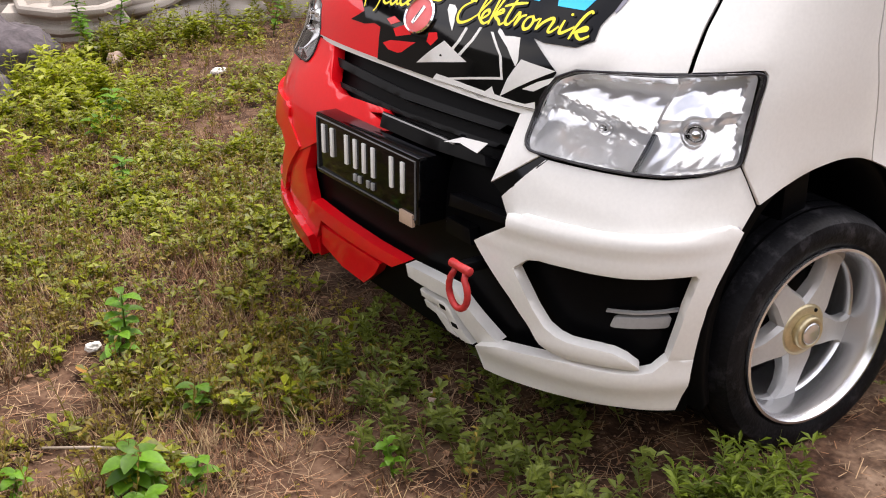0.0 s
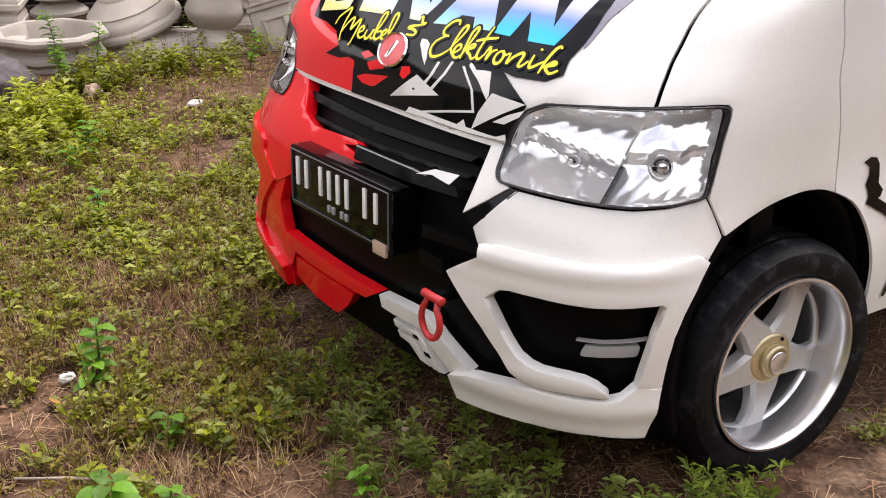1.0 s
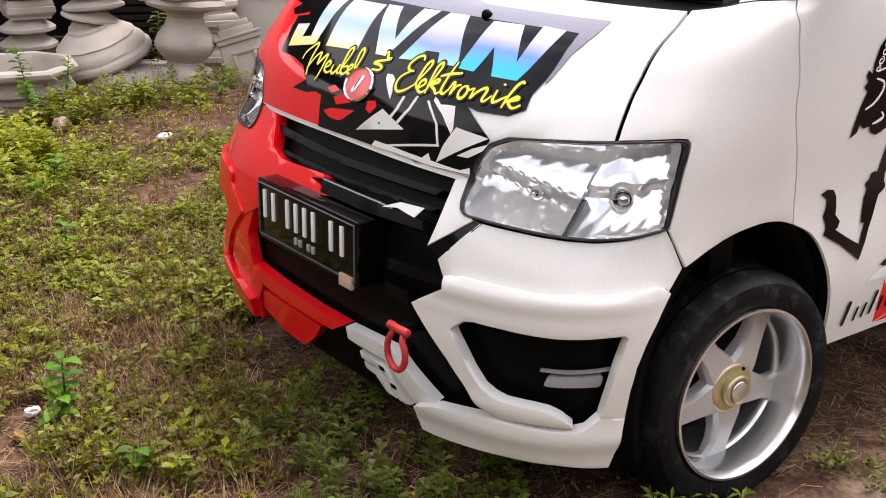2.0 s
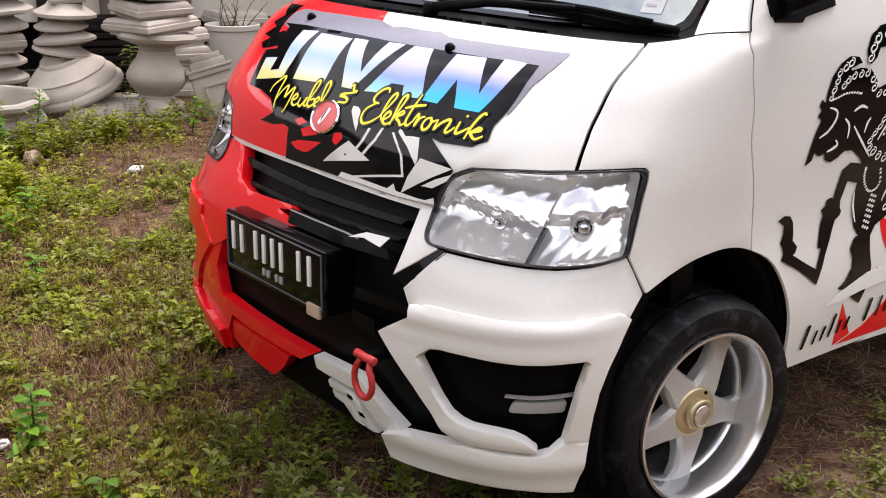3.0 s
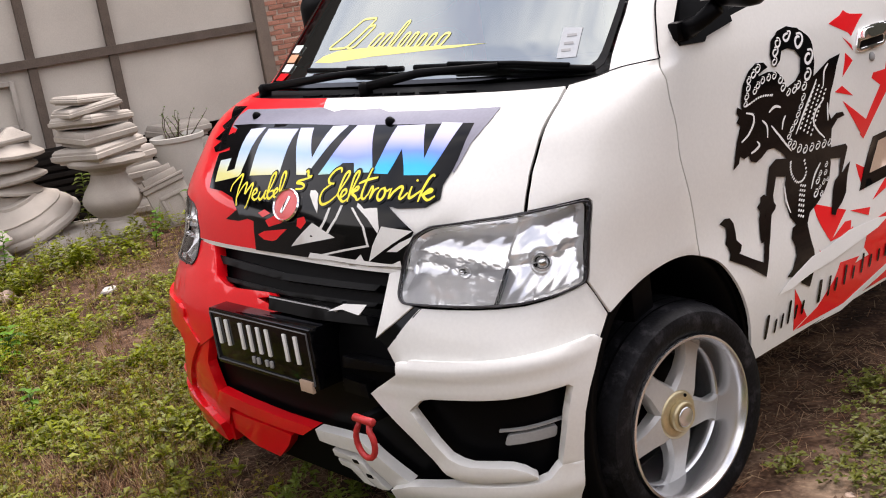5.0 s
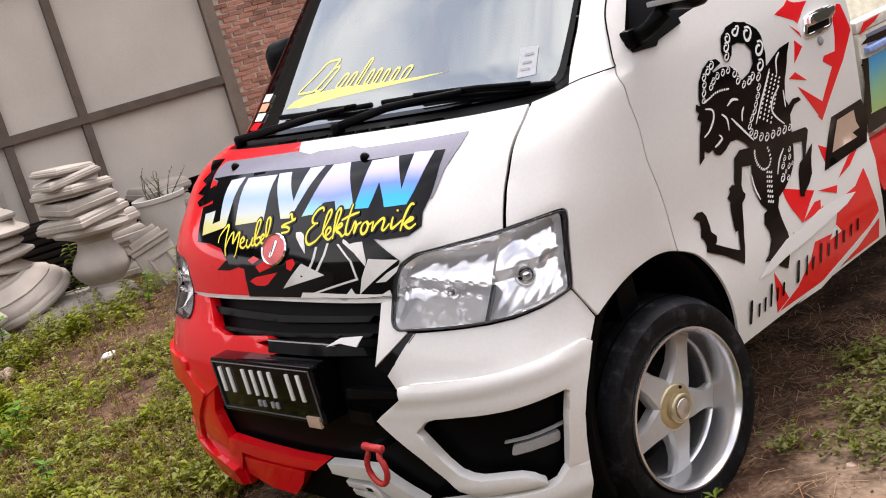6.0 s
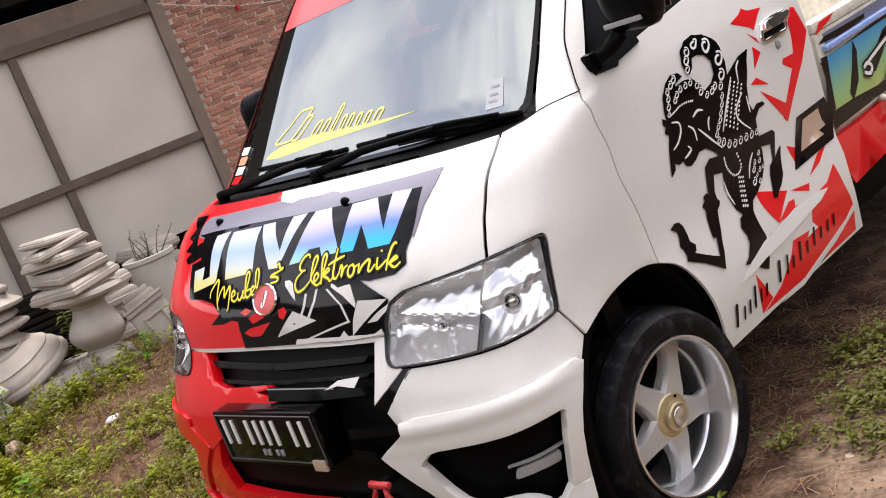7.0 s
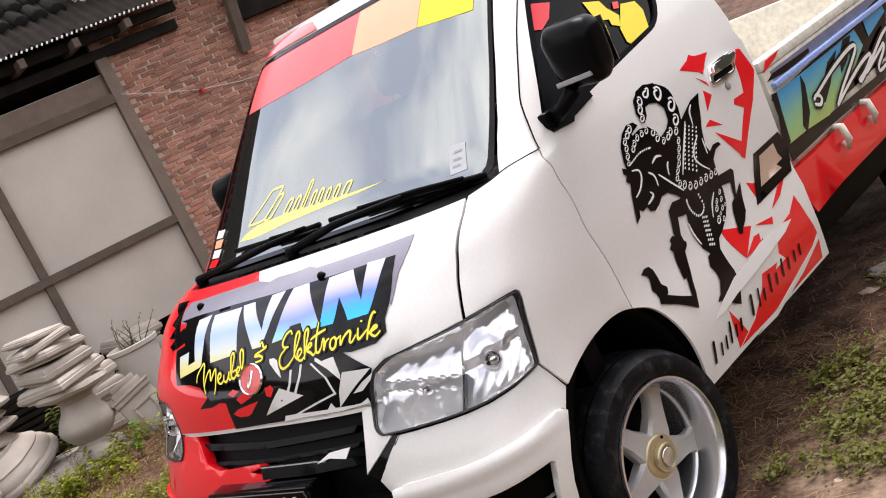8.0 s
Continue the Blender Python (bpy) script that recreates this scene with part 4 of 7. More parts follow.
def headlight(side):
    flip = (lambda p: p) if side > 0 else mirrored
    lamp = panel("headlight", flip(LAMP), LAMPRIM, 0.003, 0.012, 0.03, [flip(shrink(LAMP, 0.0055))], 0.0015, label="clear halogen headlight in a dark frame")

    def bowl(u, v, h):
        a, main = abs(u), abs(u) < 0.798
        rim = min(to_line((a, v), p, q) for p, q in zip(LAMP, LAMP[1:] + LAMP[:1]))
        t = (v - 0.575 + (0.22 * (a - 0.70) if main else -0.10 * (a - 0.87))) / 0.212
        low = max(0.0, min(1.0, (0.64 - v) / 0.03))
        if main:
            depth = 0.004 + (0.085 * t if t < 0.40 else 0.034 - 0.14 * (t - 0.40) if t < 0.52 else 0.0172 + 0.062 * (t - 0.52))
            depth += 0.0007 * low * math.sin(a * 950) + 0.008 * (1 - min(1.0, ((a - 0.70) / 0.12) ** 2))
        else:
            depth = 0.006 + (0.060 * t if t < 0.46 else 0.0276 - 0.10 * (t - 0.46) if t < 0.56 else 0.0176 + 0.055 * (t - 0.56))
        broad = 0.006 * noise.noise((a * 19 + v * 9, v * 9 - a * 6, 3.0)) + 0.003 * noise.noise((a * 46 - v * 22, v * 7 + a * 4, 8.0))
        return skin_frame(u, v, -0.005 - min(1.0, rim / 0.010) * (depth + (0.28 if main else 0.7) * broad))
    part("reflector", sheet(flip(shrink(LAMP, 0.004)), bowl, 0, 0.006), FACET, lamp, "fluted chrome reflector", smooth=24)
    lens = panel("lens", flip(shrink(LAMP, 0.005)), LENS, 0.001, 0, 0.03, parent=lamp)
    lens.visible_shadow = False
    panel("divider", flip([(0.796, 0.578), (0.802, 0.578), (0.803, 0.662), (0.798, 0.662)]), DARK, -0.003, 0.03, 0.03, parent=lamp)
    for u, v, r in ((0.716, 0.660, 0.013), (0.866, 0.665, 0.024)):
        at, out = Vector(skin_frame(side * u, v, -0.034)), Vector(skin_frame(side * u, v, 0.1))
        m = Matrix.Translation(at) @ (out - at).to_track_quat("Z", "Y").to_matrix().to_4x4()
        part("bulb", lathe(bmesh.new(), [(r, 0.0), (r, 0.012), (r * 0.75, 0.026), (r * 0.3, 0.034)], 16, m), CHROME, lamp)


headlight(1)
headlight(-1)

# cab flanks
WINDOW = rounded([(0.735, 1.198), (1.10, 1.247), (1.50, 1.300), (1.60, 1.40), (1.58, 1.66), (1.14, 1.69), (0.95, 1.46)], 0.07)


def door_outline():
    low = [side_uv(y, z) for y, z in ((0.885, 0.345), (1.3, 0.345), (1.80, 0.345))]
    rear = [side_uv(y, z) for y, z in ((1.81, 0.6), (1.85, 1.0), (1.86, 1.2), (1.83, 1.5), (1.78, 1.72))]
    top = [side_uv(y, z) for y, z in ((1.5, 1.745), (1.24, 1.74))] + [(1.024, 1.955), (1.0125, 1.79), (1.006, 1.669), (1.0035, 1.55), (1.003, 1.461), (1.010, 1.413), (1.020, 1.374), (1.036, 1.315)]
    fore = [(u + 0.0018, v) for u, v in DOOR_SEAM] + ARCH_REAR
    return fore + low + rear + top


DOOR_LINE, GLASS_LINE = door_outline(), [side_uv(y, z) for y, z in WINDOW]
doors = []
for s in (1, -1):
    flip = (lambda p: p) if s > 0 else mirrored
    d = panel("door", flip(DOOR_LINE), WHITE if s > 0 else RED, 0, 0.008, 0.06, [flip(GLASS_LINE)], label="white door with black ornament and red shards" if s > 0 else "red door")
    panel("window_seal", flip(GLASS_LINE), DARK, -0.001, 0.012, 0.04, [flip(shrink(GLASS_LINE, 0.022))], parent=d)
    pane = panel("window_pane", flip(shrink(GLASS_LINE, 0.020)), DOOR_GLASS, -0.010, 0, 0.06, parent=d, label="dark tinted glass")
    panel("mirror_sail", flip([(1.056, 1.567), (1.058, 1.467), (1.080, 1.332), (1.100, 1.310), (1.197, 1.302), (1.199, 1.318), (1.30, 1.345), (1.25, 1.409), (1.10, 1.553)]), DARK, 0.006, 0.008, 0.04, parent=d)
    doors.append(d)
door = doors[0]
decal(door, "vinyl_red", [(1.826, 1.168), (1.883, 1.278), (2.02, 1.171), (1.956, 1.034)], RED, 0.0012)
decal(door, "vinyl_red", [(2.175, 0.989), (2.202, 1.049), (2.228, 1.039), (2.295, 0.913), (2.262, 0.815), (2.153, 0.661), (2.126, 0.679), (2.191, 0.812), (2.122, 0.847), (2.124, 0.864), (2.197, 0.862)], RED, 0.0012)
decal(door, "vinyl_red", [(1.931, 0.971), (1.978, 0.934), (1.935, 0.888)], RED, 0.0012)
decal(door, "vinyl_red", [(1.912, 0.844), (1.945, 0.857), (2.03, 0.81)], RED, 0.0012)
decal(door, "vinyl_red", [(1.973, 0.805), (2.159, 0.711), (2.149, 0.666)], RED, 0.0012)
decal(door, "vinyl_red", [(1.907, 1.04), (1.963, 0.995), (1.977, 0.969)], RED, 0.0012)
decal(door, "vinyl_red", [(1.922, 0.525), (2.115, 0.465), (2.026, 0.4), (1.95, 0.486)], RED, 0.0012)
decal(door, "vinyl_red", [(2.139, 0.588), (2.231, 0.549), (2.211, 0.496)], RED, 0.0012)
decal(door, "vinyl_red", [(2.138, 0.457), (2.256, 0.439), (2.245, 0.419)], RED, 0.0012)
decal(door, "vinyl_red", [(2.345, 0.5), (2.408, 0.507), (2.349, 0.471), (2.272, 0.456)], RED, 0.0012)
decal(door, "vinyl_red", [(2.026, 0.401), (2.109, 0.434), (2.144, 0.43), (2.136, 0.4)], RED, 0.0012)
decal(door, "vinyl_red", [(2.049, 0.374), (2.153, 0.411), (2.151, 0.386), (2.096, 0.374)], RED, 0.0012)
decal(door, "vinyl_red", [(1.963, 0.394), (2.014, 0.349), (1.994, 0.351)], RED, 0.0012)
decal(door, "vinyl_red", [(1.827, 0.323), (1.889, 0.224), (1.818, 0.206)], RED, 0.0012)
decal(door, "vinyl_red_field", [(2.434, 0.439), (2.453, 0.398), (2.483, 0.312), (2.49, 0.277), (2.474, 0.2), (2.057, 0.199), (1.831, 0.205), (1.946, 0.235), (2.035, 0.287), (2.072, 0.327), (2.198, 0.314), (2.248, 0.395), (2.365, 0.404)], RED, 0.0012)
decal(door, "vinyl_white", [(1.742, 0.334), (1.796, 0.356), (1.918, 0.388), (1.993, 0.39), (2.123, 0.407), (2.295, 0.4), (2.355, 0.389), (2.292, 0.372), (2.166, 0.36), (2.025, 0.348), (1.897, 0.343), (1.808, 0.332)], WHITEV, 0.0042)
decal(door, "vinyl_white", [(2.154, 0.303), (2.207, 0.333), (2.233, 0.305)], WHITE, 0.0024)
decal(door, "sill_band", [(1.929, 0.188), (2.079, 0.197), (2.42, 0.259), (2.499, 0.287), (2.491, 0.265), (2.324, 0.22), (2.072, 0.181)], WHITE, 0.0024)
decal(door, "ornament", [(1.519, 1.012), (1.496, 1.036), (1.458, 1.043), (1.429, 1.019), (1.409, 0.974), (1.408, 0.928), (1.419, 0.895), (1.396, 0.908), (1.399, 0.889), (1.417, 0.875), (1.412, 0.86), (1.436, 0.846), (1.438, 0.808), (1.449, 0.757), (1.455, 0.727), (1.474, 0.739), (1.471, 0.758), (1.495, 0.746), (1.516, 0.75), (1.532, 0.732), (1.56, 0.723), (1.583, 0.731), (1.603, 0.746), (1.638, 0.744), (1.688, 0.719), (1.721, 0.696), (1.727, 0.729), (1.746, 0.858), (1.76, 0.925), (1.758, 0.975), (1.737, 1.049), (1.701, 1.132), (1.641, 1.249), (1.579, 1.276), (1.537, 1.265), (1.527, 1.152), (1.523, 1.062), (1.546, 1.01), (1.561, 1.003), (1.577, 1.024), (1.578, 1.065), (1.607, 1.069), (1.647, 1.049), (1.682, 1.008), (1.687, 0.956), (1.667, 0.931), (1.627, 0.917), (1.604, 0.951), (1.565, 0.985), (1.521, 0.994), (1.482, 0.988), (1.477, 0.995), (1.501, 1.006)], BLACK, 0.0034)
decal(door, "ornament", [(1.76, 0.925), (1.798, 0.946), (1.838, 0.968), (1.896, 0.976), (1.882, 0.934), (1.881, 0.849), (1.897, 0.789), (1.922, 0.763), (1.945, 0.776), (1.981, 0.772), (1.998, 0.759), (1.96, 0.756), (1.938, 0.733), (1.948, 0.7), (1.956, 0.677), (1.903, 0.657), (1.828, 0.668), (1.741, 0.689), (1.712, 0.703)], BLACK, 0.0036)
decal(door, "ornament", [(1.87, 0.678), (1.949, 0.679), (2.04, 0.671), (2.057, 0.658), (2.057, 0.579), (2.079, 0.598), (2.094, 0.607), (2.095, 0.565), (2.102, 0.515), (2.084, 0.492), (2.057, 0.477), (2.052, 0.466), (2.029, 0.473), (2.028, 0.496), (2.022, 0.54), (2.024, 0.565), (2.044, 0.576), (2.029, 0.632), (1.959, 0.645), (1.906, 0.639)], BLACK, 0.0038)
decal(door, "ornament", [(1.715, 0.699), (1.831, 0.676), (1.953, 0.668), (1.975, 0.63), (1.987, 0.58), (1.97, 0.543), (1.94, 0.521), (1.905, 0.507), (1.898, 0.482), (1.919, 0.432), (1.932, 0.403), (1.935, 0.362), (1.899, 0.309), (1.864, 0.328), (1.831, 0.357), (1.791, 0.368), (1.818, 0.381), (1.843, 0.413), (1.838, 0.438), (1.819, 0.462), (1.821, 0.488), (1.839, 0.492), (1.803, 0.518), (1.766, 0.565), (1.741, 0.618), (1.727, 0.665)], BLACK, 0.0035)
decal(door, "ornament", [(1.722, 0.699), (1.657, 0.71), (1.632, 0.695), (1.644, 0.632), (1.657, 0.594), (1.669, 0.548), (1.678, 0.509), (1.683, 0.467), (1.682, 0.437), (1.645, 0.453), (1.559, 0.492), (1.526, 0.494), (1.527, 0.482), (1.601, 0.45), (1.661, 0.417), (1.691, 0.398), (1.697, 0.412), (1.706, 0.44), (1.708, 0.497), (1.699, 0.551), (1.713, 0.562), (1.713, 0.573), (1.698, 0.585), (1.685, 0.607), (1.678, 0.66), (1.723, 0.65), (1.759, 0.661)], BLACK, 0.0037)
decal(door, "ornament", [(1.635, 0.623), (1.62, 0.618), (1.627, 0.603), (1.615, 0.592), (1.635, 0.575), (1.639, 0.552), (1.65, 0.525), (1.66, 0.501), (1.667, 0.488), (1.682, 0.489), (1.677, 0.521), (1.665, 0.557), (1.663, 0.588), (1.654, 0.612)], BLACK, 0.0039)
decal(door, "ornament", [(1.444, 0.592), (1.462, 0.602), (1.487, 0.597), (1.51, 0.578), (1.531, 0.547), (1.541, 0.527), (1.57, 0.508), (1.57, 0.493), (1.557, 0.489), (1.558, 0.473), (1.521, 0.484), (1.522, 0.498), (1.509, 0.515), (1.492, 0.529), (1.49, 0.552), (1.479, 0.573), (1.459, 0.584)], BLACK, 0.0039)
decal(door, "vinyl_block", [(2.185, 0.499), (2.211, 0.655), (2.412, 0.66), (2.479, 0.584), (2.471, 0.506)], BLACK, 0.0024)
decal(door, "vinyl_block", [(2.234, 0.538), (2.251, 0.634), (2.363, 0.637), (2.387, 0.593), (2.416, 0.565), (2.367, 0.562), (2.402, 0.539)], COPPER, 0.0036)
decal(door, "window_vinyl", [(1.331, 1.666), (1.421, 1.642), (1.455, 1.605), (1.519, 1.556), (1.514, 1.517), (1.469, 1.537), (1.459, 1.561), (1.396, 1.576), (1.36, 1.623)], YELLOW, -0.006)
decal(door, "window_vinyl", [(1.538, 1.593), (1.622, 1.577), (1.661, 1.531), (1.675, 1.461), (1.624, 1.435), (1.584, 1.418), (1.537, 1.451), (1.512, 1.509)], YELLOW, -0.006)
decal(door, "window_vinyl", [(1.409, 1.561), (1.435, 1.548), (1.449, 1.502), (1.43, 1.482), (1.408, 1.5)], YELLOW, -0.006)
decal(door, "window_vinyl", [(1.492, 1.614), (1.525, 1.608), (1.527, 1.581), (1.494, 1.588)], RED, -0.006)
decal(door, "window_vinyl", [(1.057, 1.75), (1.159, 1.722), (1.147, 1.669), (1.107, 1.643), (1.072, 1.653), (1.053, 1.693)], RED, -0.006)

# pale curls, dots and strokes on the door ornament
CURLS = (
    (0.0071, [(1.975, 0.581), (1.939, 0.567)]),
    (0.0094, [(1.429, 0.909), (1.947, 0.631), (1.923, 0.611), (1.953, 0.606), (1.955, 0.578), (1.955, 0.544)]),
    (0.0118, [(1.432, 0.985), (1.432, 0.959), (1.429, 0.932), (1.465, 0.942), (1.477, 0.957), (1.498, 0.969), (1.526, 0.972), (1.553, 0.972), (1.637, 0.899), (1.725, 0.866), (1.725, 0.841), (1.721, 0.818), (1.718, 0.798), (1.707, 0.781), (1.699, 0.762), (1.712, 0.741), (1.938, 0.695), (1.918, 0.59)]),
    (0.0141, [(1.547, 1.027), (1.716, 0.901), (1.468, 1.018), (1.451, 1.003), (1.586, 0.951), (1.604, 0.922), (1.666, 0.903), (1.682, 0.912), (1.738, 0.728), (1.771, 0.713), (1.805, 0.704), (1.839, 0.702), (1.873, 0.7), (1.907, 0.697), (1.922, 0.553)]),
    (0.0164, [(1.556, 1.129), (1.545, 1.07)]),
    (0.0212, [(1.598, 1.173), (1.724, 0.938)]),
    (0.0259, [(1.658, 1.103), (1.72, 1.002)]))
for r, spots in CURLS:
    for k, (u, v) in enumerate(spots):
        rise = max(0.25, (spline(v + 0.01)[1] - spline(v - 0.01)[1]) / 0.02)
        curl = [(u + r * (1 - 0.62 * i / 11) * math.cos(1.9 - 0.68 * i), v + 0.82 * r / rise * (1 - 0.62 * i / 11) * math.sin(1.9 - 0.68 * i)) for i in range(12)]
        part("ornament_curl", ribbon(bmesh.new(), curl, 0.34 * r, on_skin(0.0046), 0.5, 3), WHITEV, door, smooth=0)
dots = [(1.777 + 0.0225 * i - 0.0022 * j, 0.897 - 0.0105 * i - 0.0125 * j) for j in range(11) for i in range(4)]
dots += [(1.827 + 0.012 * i + 0.003 * j, 0.600 - 0.004 * i - 0.0145 * j) for j in range(7) for i in range(3)]
dots += curvy([(1.74, 0.685), (1.748, 0.664), (1.768, 0.639), (1.8, 0.616), (1.83, 0.614), (1.839, 0.635), (1.815, 0.673)], 3) + curvy([(1.437, 0.902), (1.461, 0.908), (1.489, 0.916), (1.523, 0.915), (1.555, 0.909)], 3)
for u, v in dots:
    part("ornament_dot", sheet([(u + 0.0046 * math.cos(radians(a)), v + 0.0040 * math.sin(radians(a))) for a in range(0, 360, 60)], on_skin(0.0046), 0.0006, 0.05), WHITEV, door)
for line in ([(1.443, 0.88), (1.481, 0.867), (1.495, 0.84), (1.484, 0.811), (1.459, 0.797)], [(1.535, 0.84), (1.569, 0.817), (1.587, 0.781)], [(1.592, 0.813), (1.654, 0.769), (1.731, 0.716)], [(1.56, 0.857), (1.583, 0.869), (1.616, 0.86)], [(1.654, 0.829), (1.649, 0.814), (1.654, 0.788)], [(1.536, 0.783), (1.554, 0.769), (1.538, 0.759), (1.52, 0.755)], [(1.832, 0.954), (1.814, 0.929), (1.824, 0.88)], [(1.778, 0.912), (1.757, 0.836), (1.735, 0.759)], [(1.848, 0.839), (1.82, 0.809), (1.818, 0.779), (1.852, 0.747), (1.905, 0.715)], [(1.876, 0.82), (1.902, 0.763)], [(1.911, 0.645), (1.893, 0.617), (1.89, 0.574)], [(1.735, 0.62), (1.761, 0.575), (1.798, 0.531)]):
    part("ornament_stroke", ribbon(bmesh.new(), line, 0.0075, on_skin(0.0046), 0.3), WHITEV, door, smooth=0)
# slanted plain bars on the sill
for i, (u, w, h) in enumerate(((1.665, 0.034, 0.05), (1.712, 0.024, 0.03), (1.745, 0.024, 0.032), (1.778, 0.026, 0.05), (1.815, 0.024, 0.03), (1.85, 0.026, 0.03), (1.935, 0.036, 0.05), (1.99, 0.024, 0.045), (2.03, 0.026, 0.03), (2.08, 0.026, 0.045), (2.13, 0.024, 0.03), (2.18, 0.026, 0.045), (2.23, 0.026, 0.03), (2.28, 0.024, 0.03), (2.325, 0.028, 0.03))):
    v = 0.232 + 0.06 * (u - 1.66)
    decal(door, "black_bar", rounded([(u, v), (u + w * 0.36, v), (u + w * 0.42 + h * 0.35, v + h * 1.25), (u + h * 0.35, v + h * 1.25)], 0.006, 2), BLACK, 0.0045)
part("handle_cup", sheet(rounded([(1.99, 0.965), (2.16, 0.965), (2.16, 1.055), (1.99, 1.055)], 0.03), on_skin(0.003), 0.004, 0.03, bevel=0.001), DARK, door)
part("handle", sheet(rounded([(1.995, 1.005), (2.155, 1.005), (2.155, 1.052), (1.995, 1.052)], 0.02), on_skin(0.022), 0.02, 0.03, bevel=0.006), CHROME, door, "chrome door handle")
part("handle_frame", sheet(rounded([(1.985, 0.955), (2.165, 0.955), (2.165, 1.062), (1.985, 1.062)], 0.035), on_skin(0.008), 0.008, 0.03, [rounded([(2.003, 0.972), (2.147, 0.972), (2.147, 1.0), (2.003, 1.0)], 0.012)], 0.003), CHROME, door)
at, out = Vector(skin_frame(2.09, 0.925, 0.0)), Vector(skin_frame(2.09, 0.925, 0.1))
part("key_lock", lathe(bmesh.new(), [(0.013, 0.0), (0.013, 0.005), (0.009, 0.008)], 16, Matrix.Translation(at) @ (out - at).to_track_quat("Z", "Y").to_matrix().to_4x4()), GREYV, door)
# windscreen, cowl, wipers, pillars, roof
SCREEN = rounded([(-0.95, 1.268), (0.95, 1.268), (0.948, 1.60), (0.93, 2.075), (-0.93, 2.075), (-0.948, 1.60)], 0.05)
FRAME_IN = rounded([(-0.932, 1.288), (0.938, 1.283), (0.939, 1.60), (0.922, 2.06), (-0.918, 2.06), (-0.934, 1.60)], 0.05)
screen = panel("windscreen", SCREEN, SCREEN_GLASS, -0.004, 0, 0.06, label="tinted windscreen with a coloured sun strip")
panel("windscreen_border", SCREEN, BLACK, -0.001, 0.0015, 0.06, [FRAME_IN], parent=screen)
for a, b, low_a, low_b, m in ((-0.90, 0.185, 1.862, 1.884, STRIPR), (0.187, 0.724, 1.884, 1.862, STRIPP), (0.726, 0.895, 1.862, 1.825, STRIPY)):
    decal(screen, "sun_strip", [(a, low_a), (b, low_b), (b, 2.06), (a, 2.06)], m, -0.0032)
cowl = panel("cowl", [(-0.93, 1.195), (-0.45, 1.186), (0.45, 1.186), (0.87, 1.19), (0.955, 1.262), (-0.955, 1.262)], DARK, -0.006, 0.02, 0.05, label="black plastic cowl")
for i in range(9):
    a = -0.62 + 0.15 * i
    panel("cowl_rib", [(a, 1.21), (a + 0.11, 1.21), (a + 0.11, 1.218), (a, 1.218)], DARK, 0.0, 0.008, 0.05, parent=cowl)


def wiper(pivot, elbow, tip, blade):
    bm = bmesh.new()
    tube(bm, [skin_frame(*pivot, 0.018), skin_frame(*elbow, 0.035), skin_frame(*tip, 0.024)], [0.014, 0.012, 0.008], 8)
    arm = part("wiper", bm, DARK, truck, "black wiper arm and blade")
    bm = bmesh.new()
    tube(bm, [skin_frame(*p, 0.010) for p in blade], 0.0085, 8)
    tube(bm, [skin_frame(*p, 0.020) for p in blade[1:-1]], 0.0065, 6)
    part("wiper_blade", bm, DARK, arm)
    part("wiper_pivot", lathe(bmesh.new(), [(0.02, -0.02), (0.02, 0.012), (0.012, 0.02)], 14, Matrix.Translation(skin_frame(*pivot, 0.012))), DARK, arm)


wiper((-0.07, 1.215), (0.40, 1.265), (0.76, 1.294), [(0.935, 1.270), (0.90, 1.280), (0.80, 1.303), (0.55, 1.316), (0.25, 1.318)])
wiper((-0.86, 1.225), (-0.55, 1.275), (-0.20, 1.305), [(0.105, 1.317), (-0.08, 1.317), (-0.24, 1.317), (-0.52, 1.322), (-0.78, 1.328)])
PILLAR = [(0.955, 1.268), (1.046, 1.281), (1.030, 1.42), (1.024, 1.60), (1.018, 1.80), (0.995, 2.08), (0.936, 2.08), (0.945, 1.80), (0.952, 1.60)]
both_sides("pillar", PILLAR, -0.003, 0.02, 0.06, 0.003)
for side in (1, -1):
    for line in ([(1.0125, 1.80), (1.0085, 1.72), (1.006, 1.669), (1.0035, 1.55), (1.003, 1.461), (1.010, 1.413), (1.020, 1.374), (1.036, 1.315), (1.047, 1.284)], [(0.884, 1.197), (0.925, 1.236), (0.966, 1.270), (1.005, 1.280), (1.046, 1.283)]):
        part("body_seam", ribbon(bmesh.new(), [(side * u, v) for u, v in line], 0.0045, on_skin(0.0016), 0.7), DARK, truck, smooth=0)
ROOF_SIDE = [side_uv(y, z) for y, z in ((1.235, 1.747), (1.5, 1.752), (1.78, 1.727), (1.78, 1.818), (1.3, 1.818))]
UPPER = [(0.988, 2.08), (1.01, 1.79)] + [side_uv(y, z) for y, z in ((1.128, 1.676), (1.235, 1.747))] + [(QUARTER, 2.23), (1.0, 2.2)]
both_sides("roof_rail", ROOF_SIDE, 0.0, 0.02, 0.06)
both_sides("roof_corner", UPPER, 0.0, 0.02, 0.05)
roof = panel("roof", [(-1.1, 2.082), (1.1, 2.082), (1.1, 2.25), (-1.1, 2.25)], WHITE, 0.0, 0.02, 0.05, label="white roof with a red corner")
decal(roof, "roof_red", [(-1.08, 2.088), (-0.45, 2.088), (-0.62, 2.15), (-0.95, 2.20), (-1.08, 2.18)], RED, 0.003)
part("roof_top", box(bmesh.new(), (-0.60, 1.24, 1.785), (0.60, 1.82, 1.822), 0.015), WHITE, roof)
part("cab_rear", box(bmesh.new(), (-0.80, 1.80, 0.42), (0.80, 1.835, 1.24), 0.01), WHITE, truck)
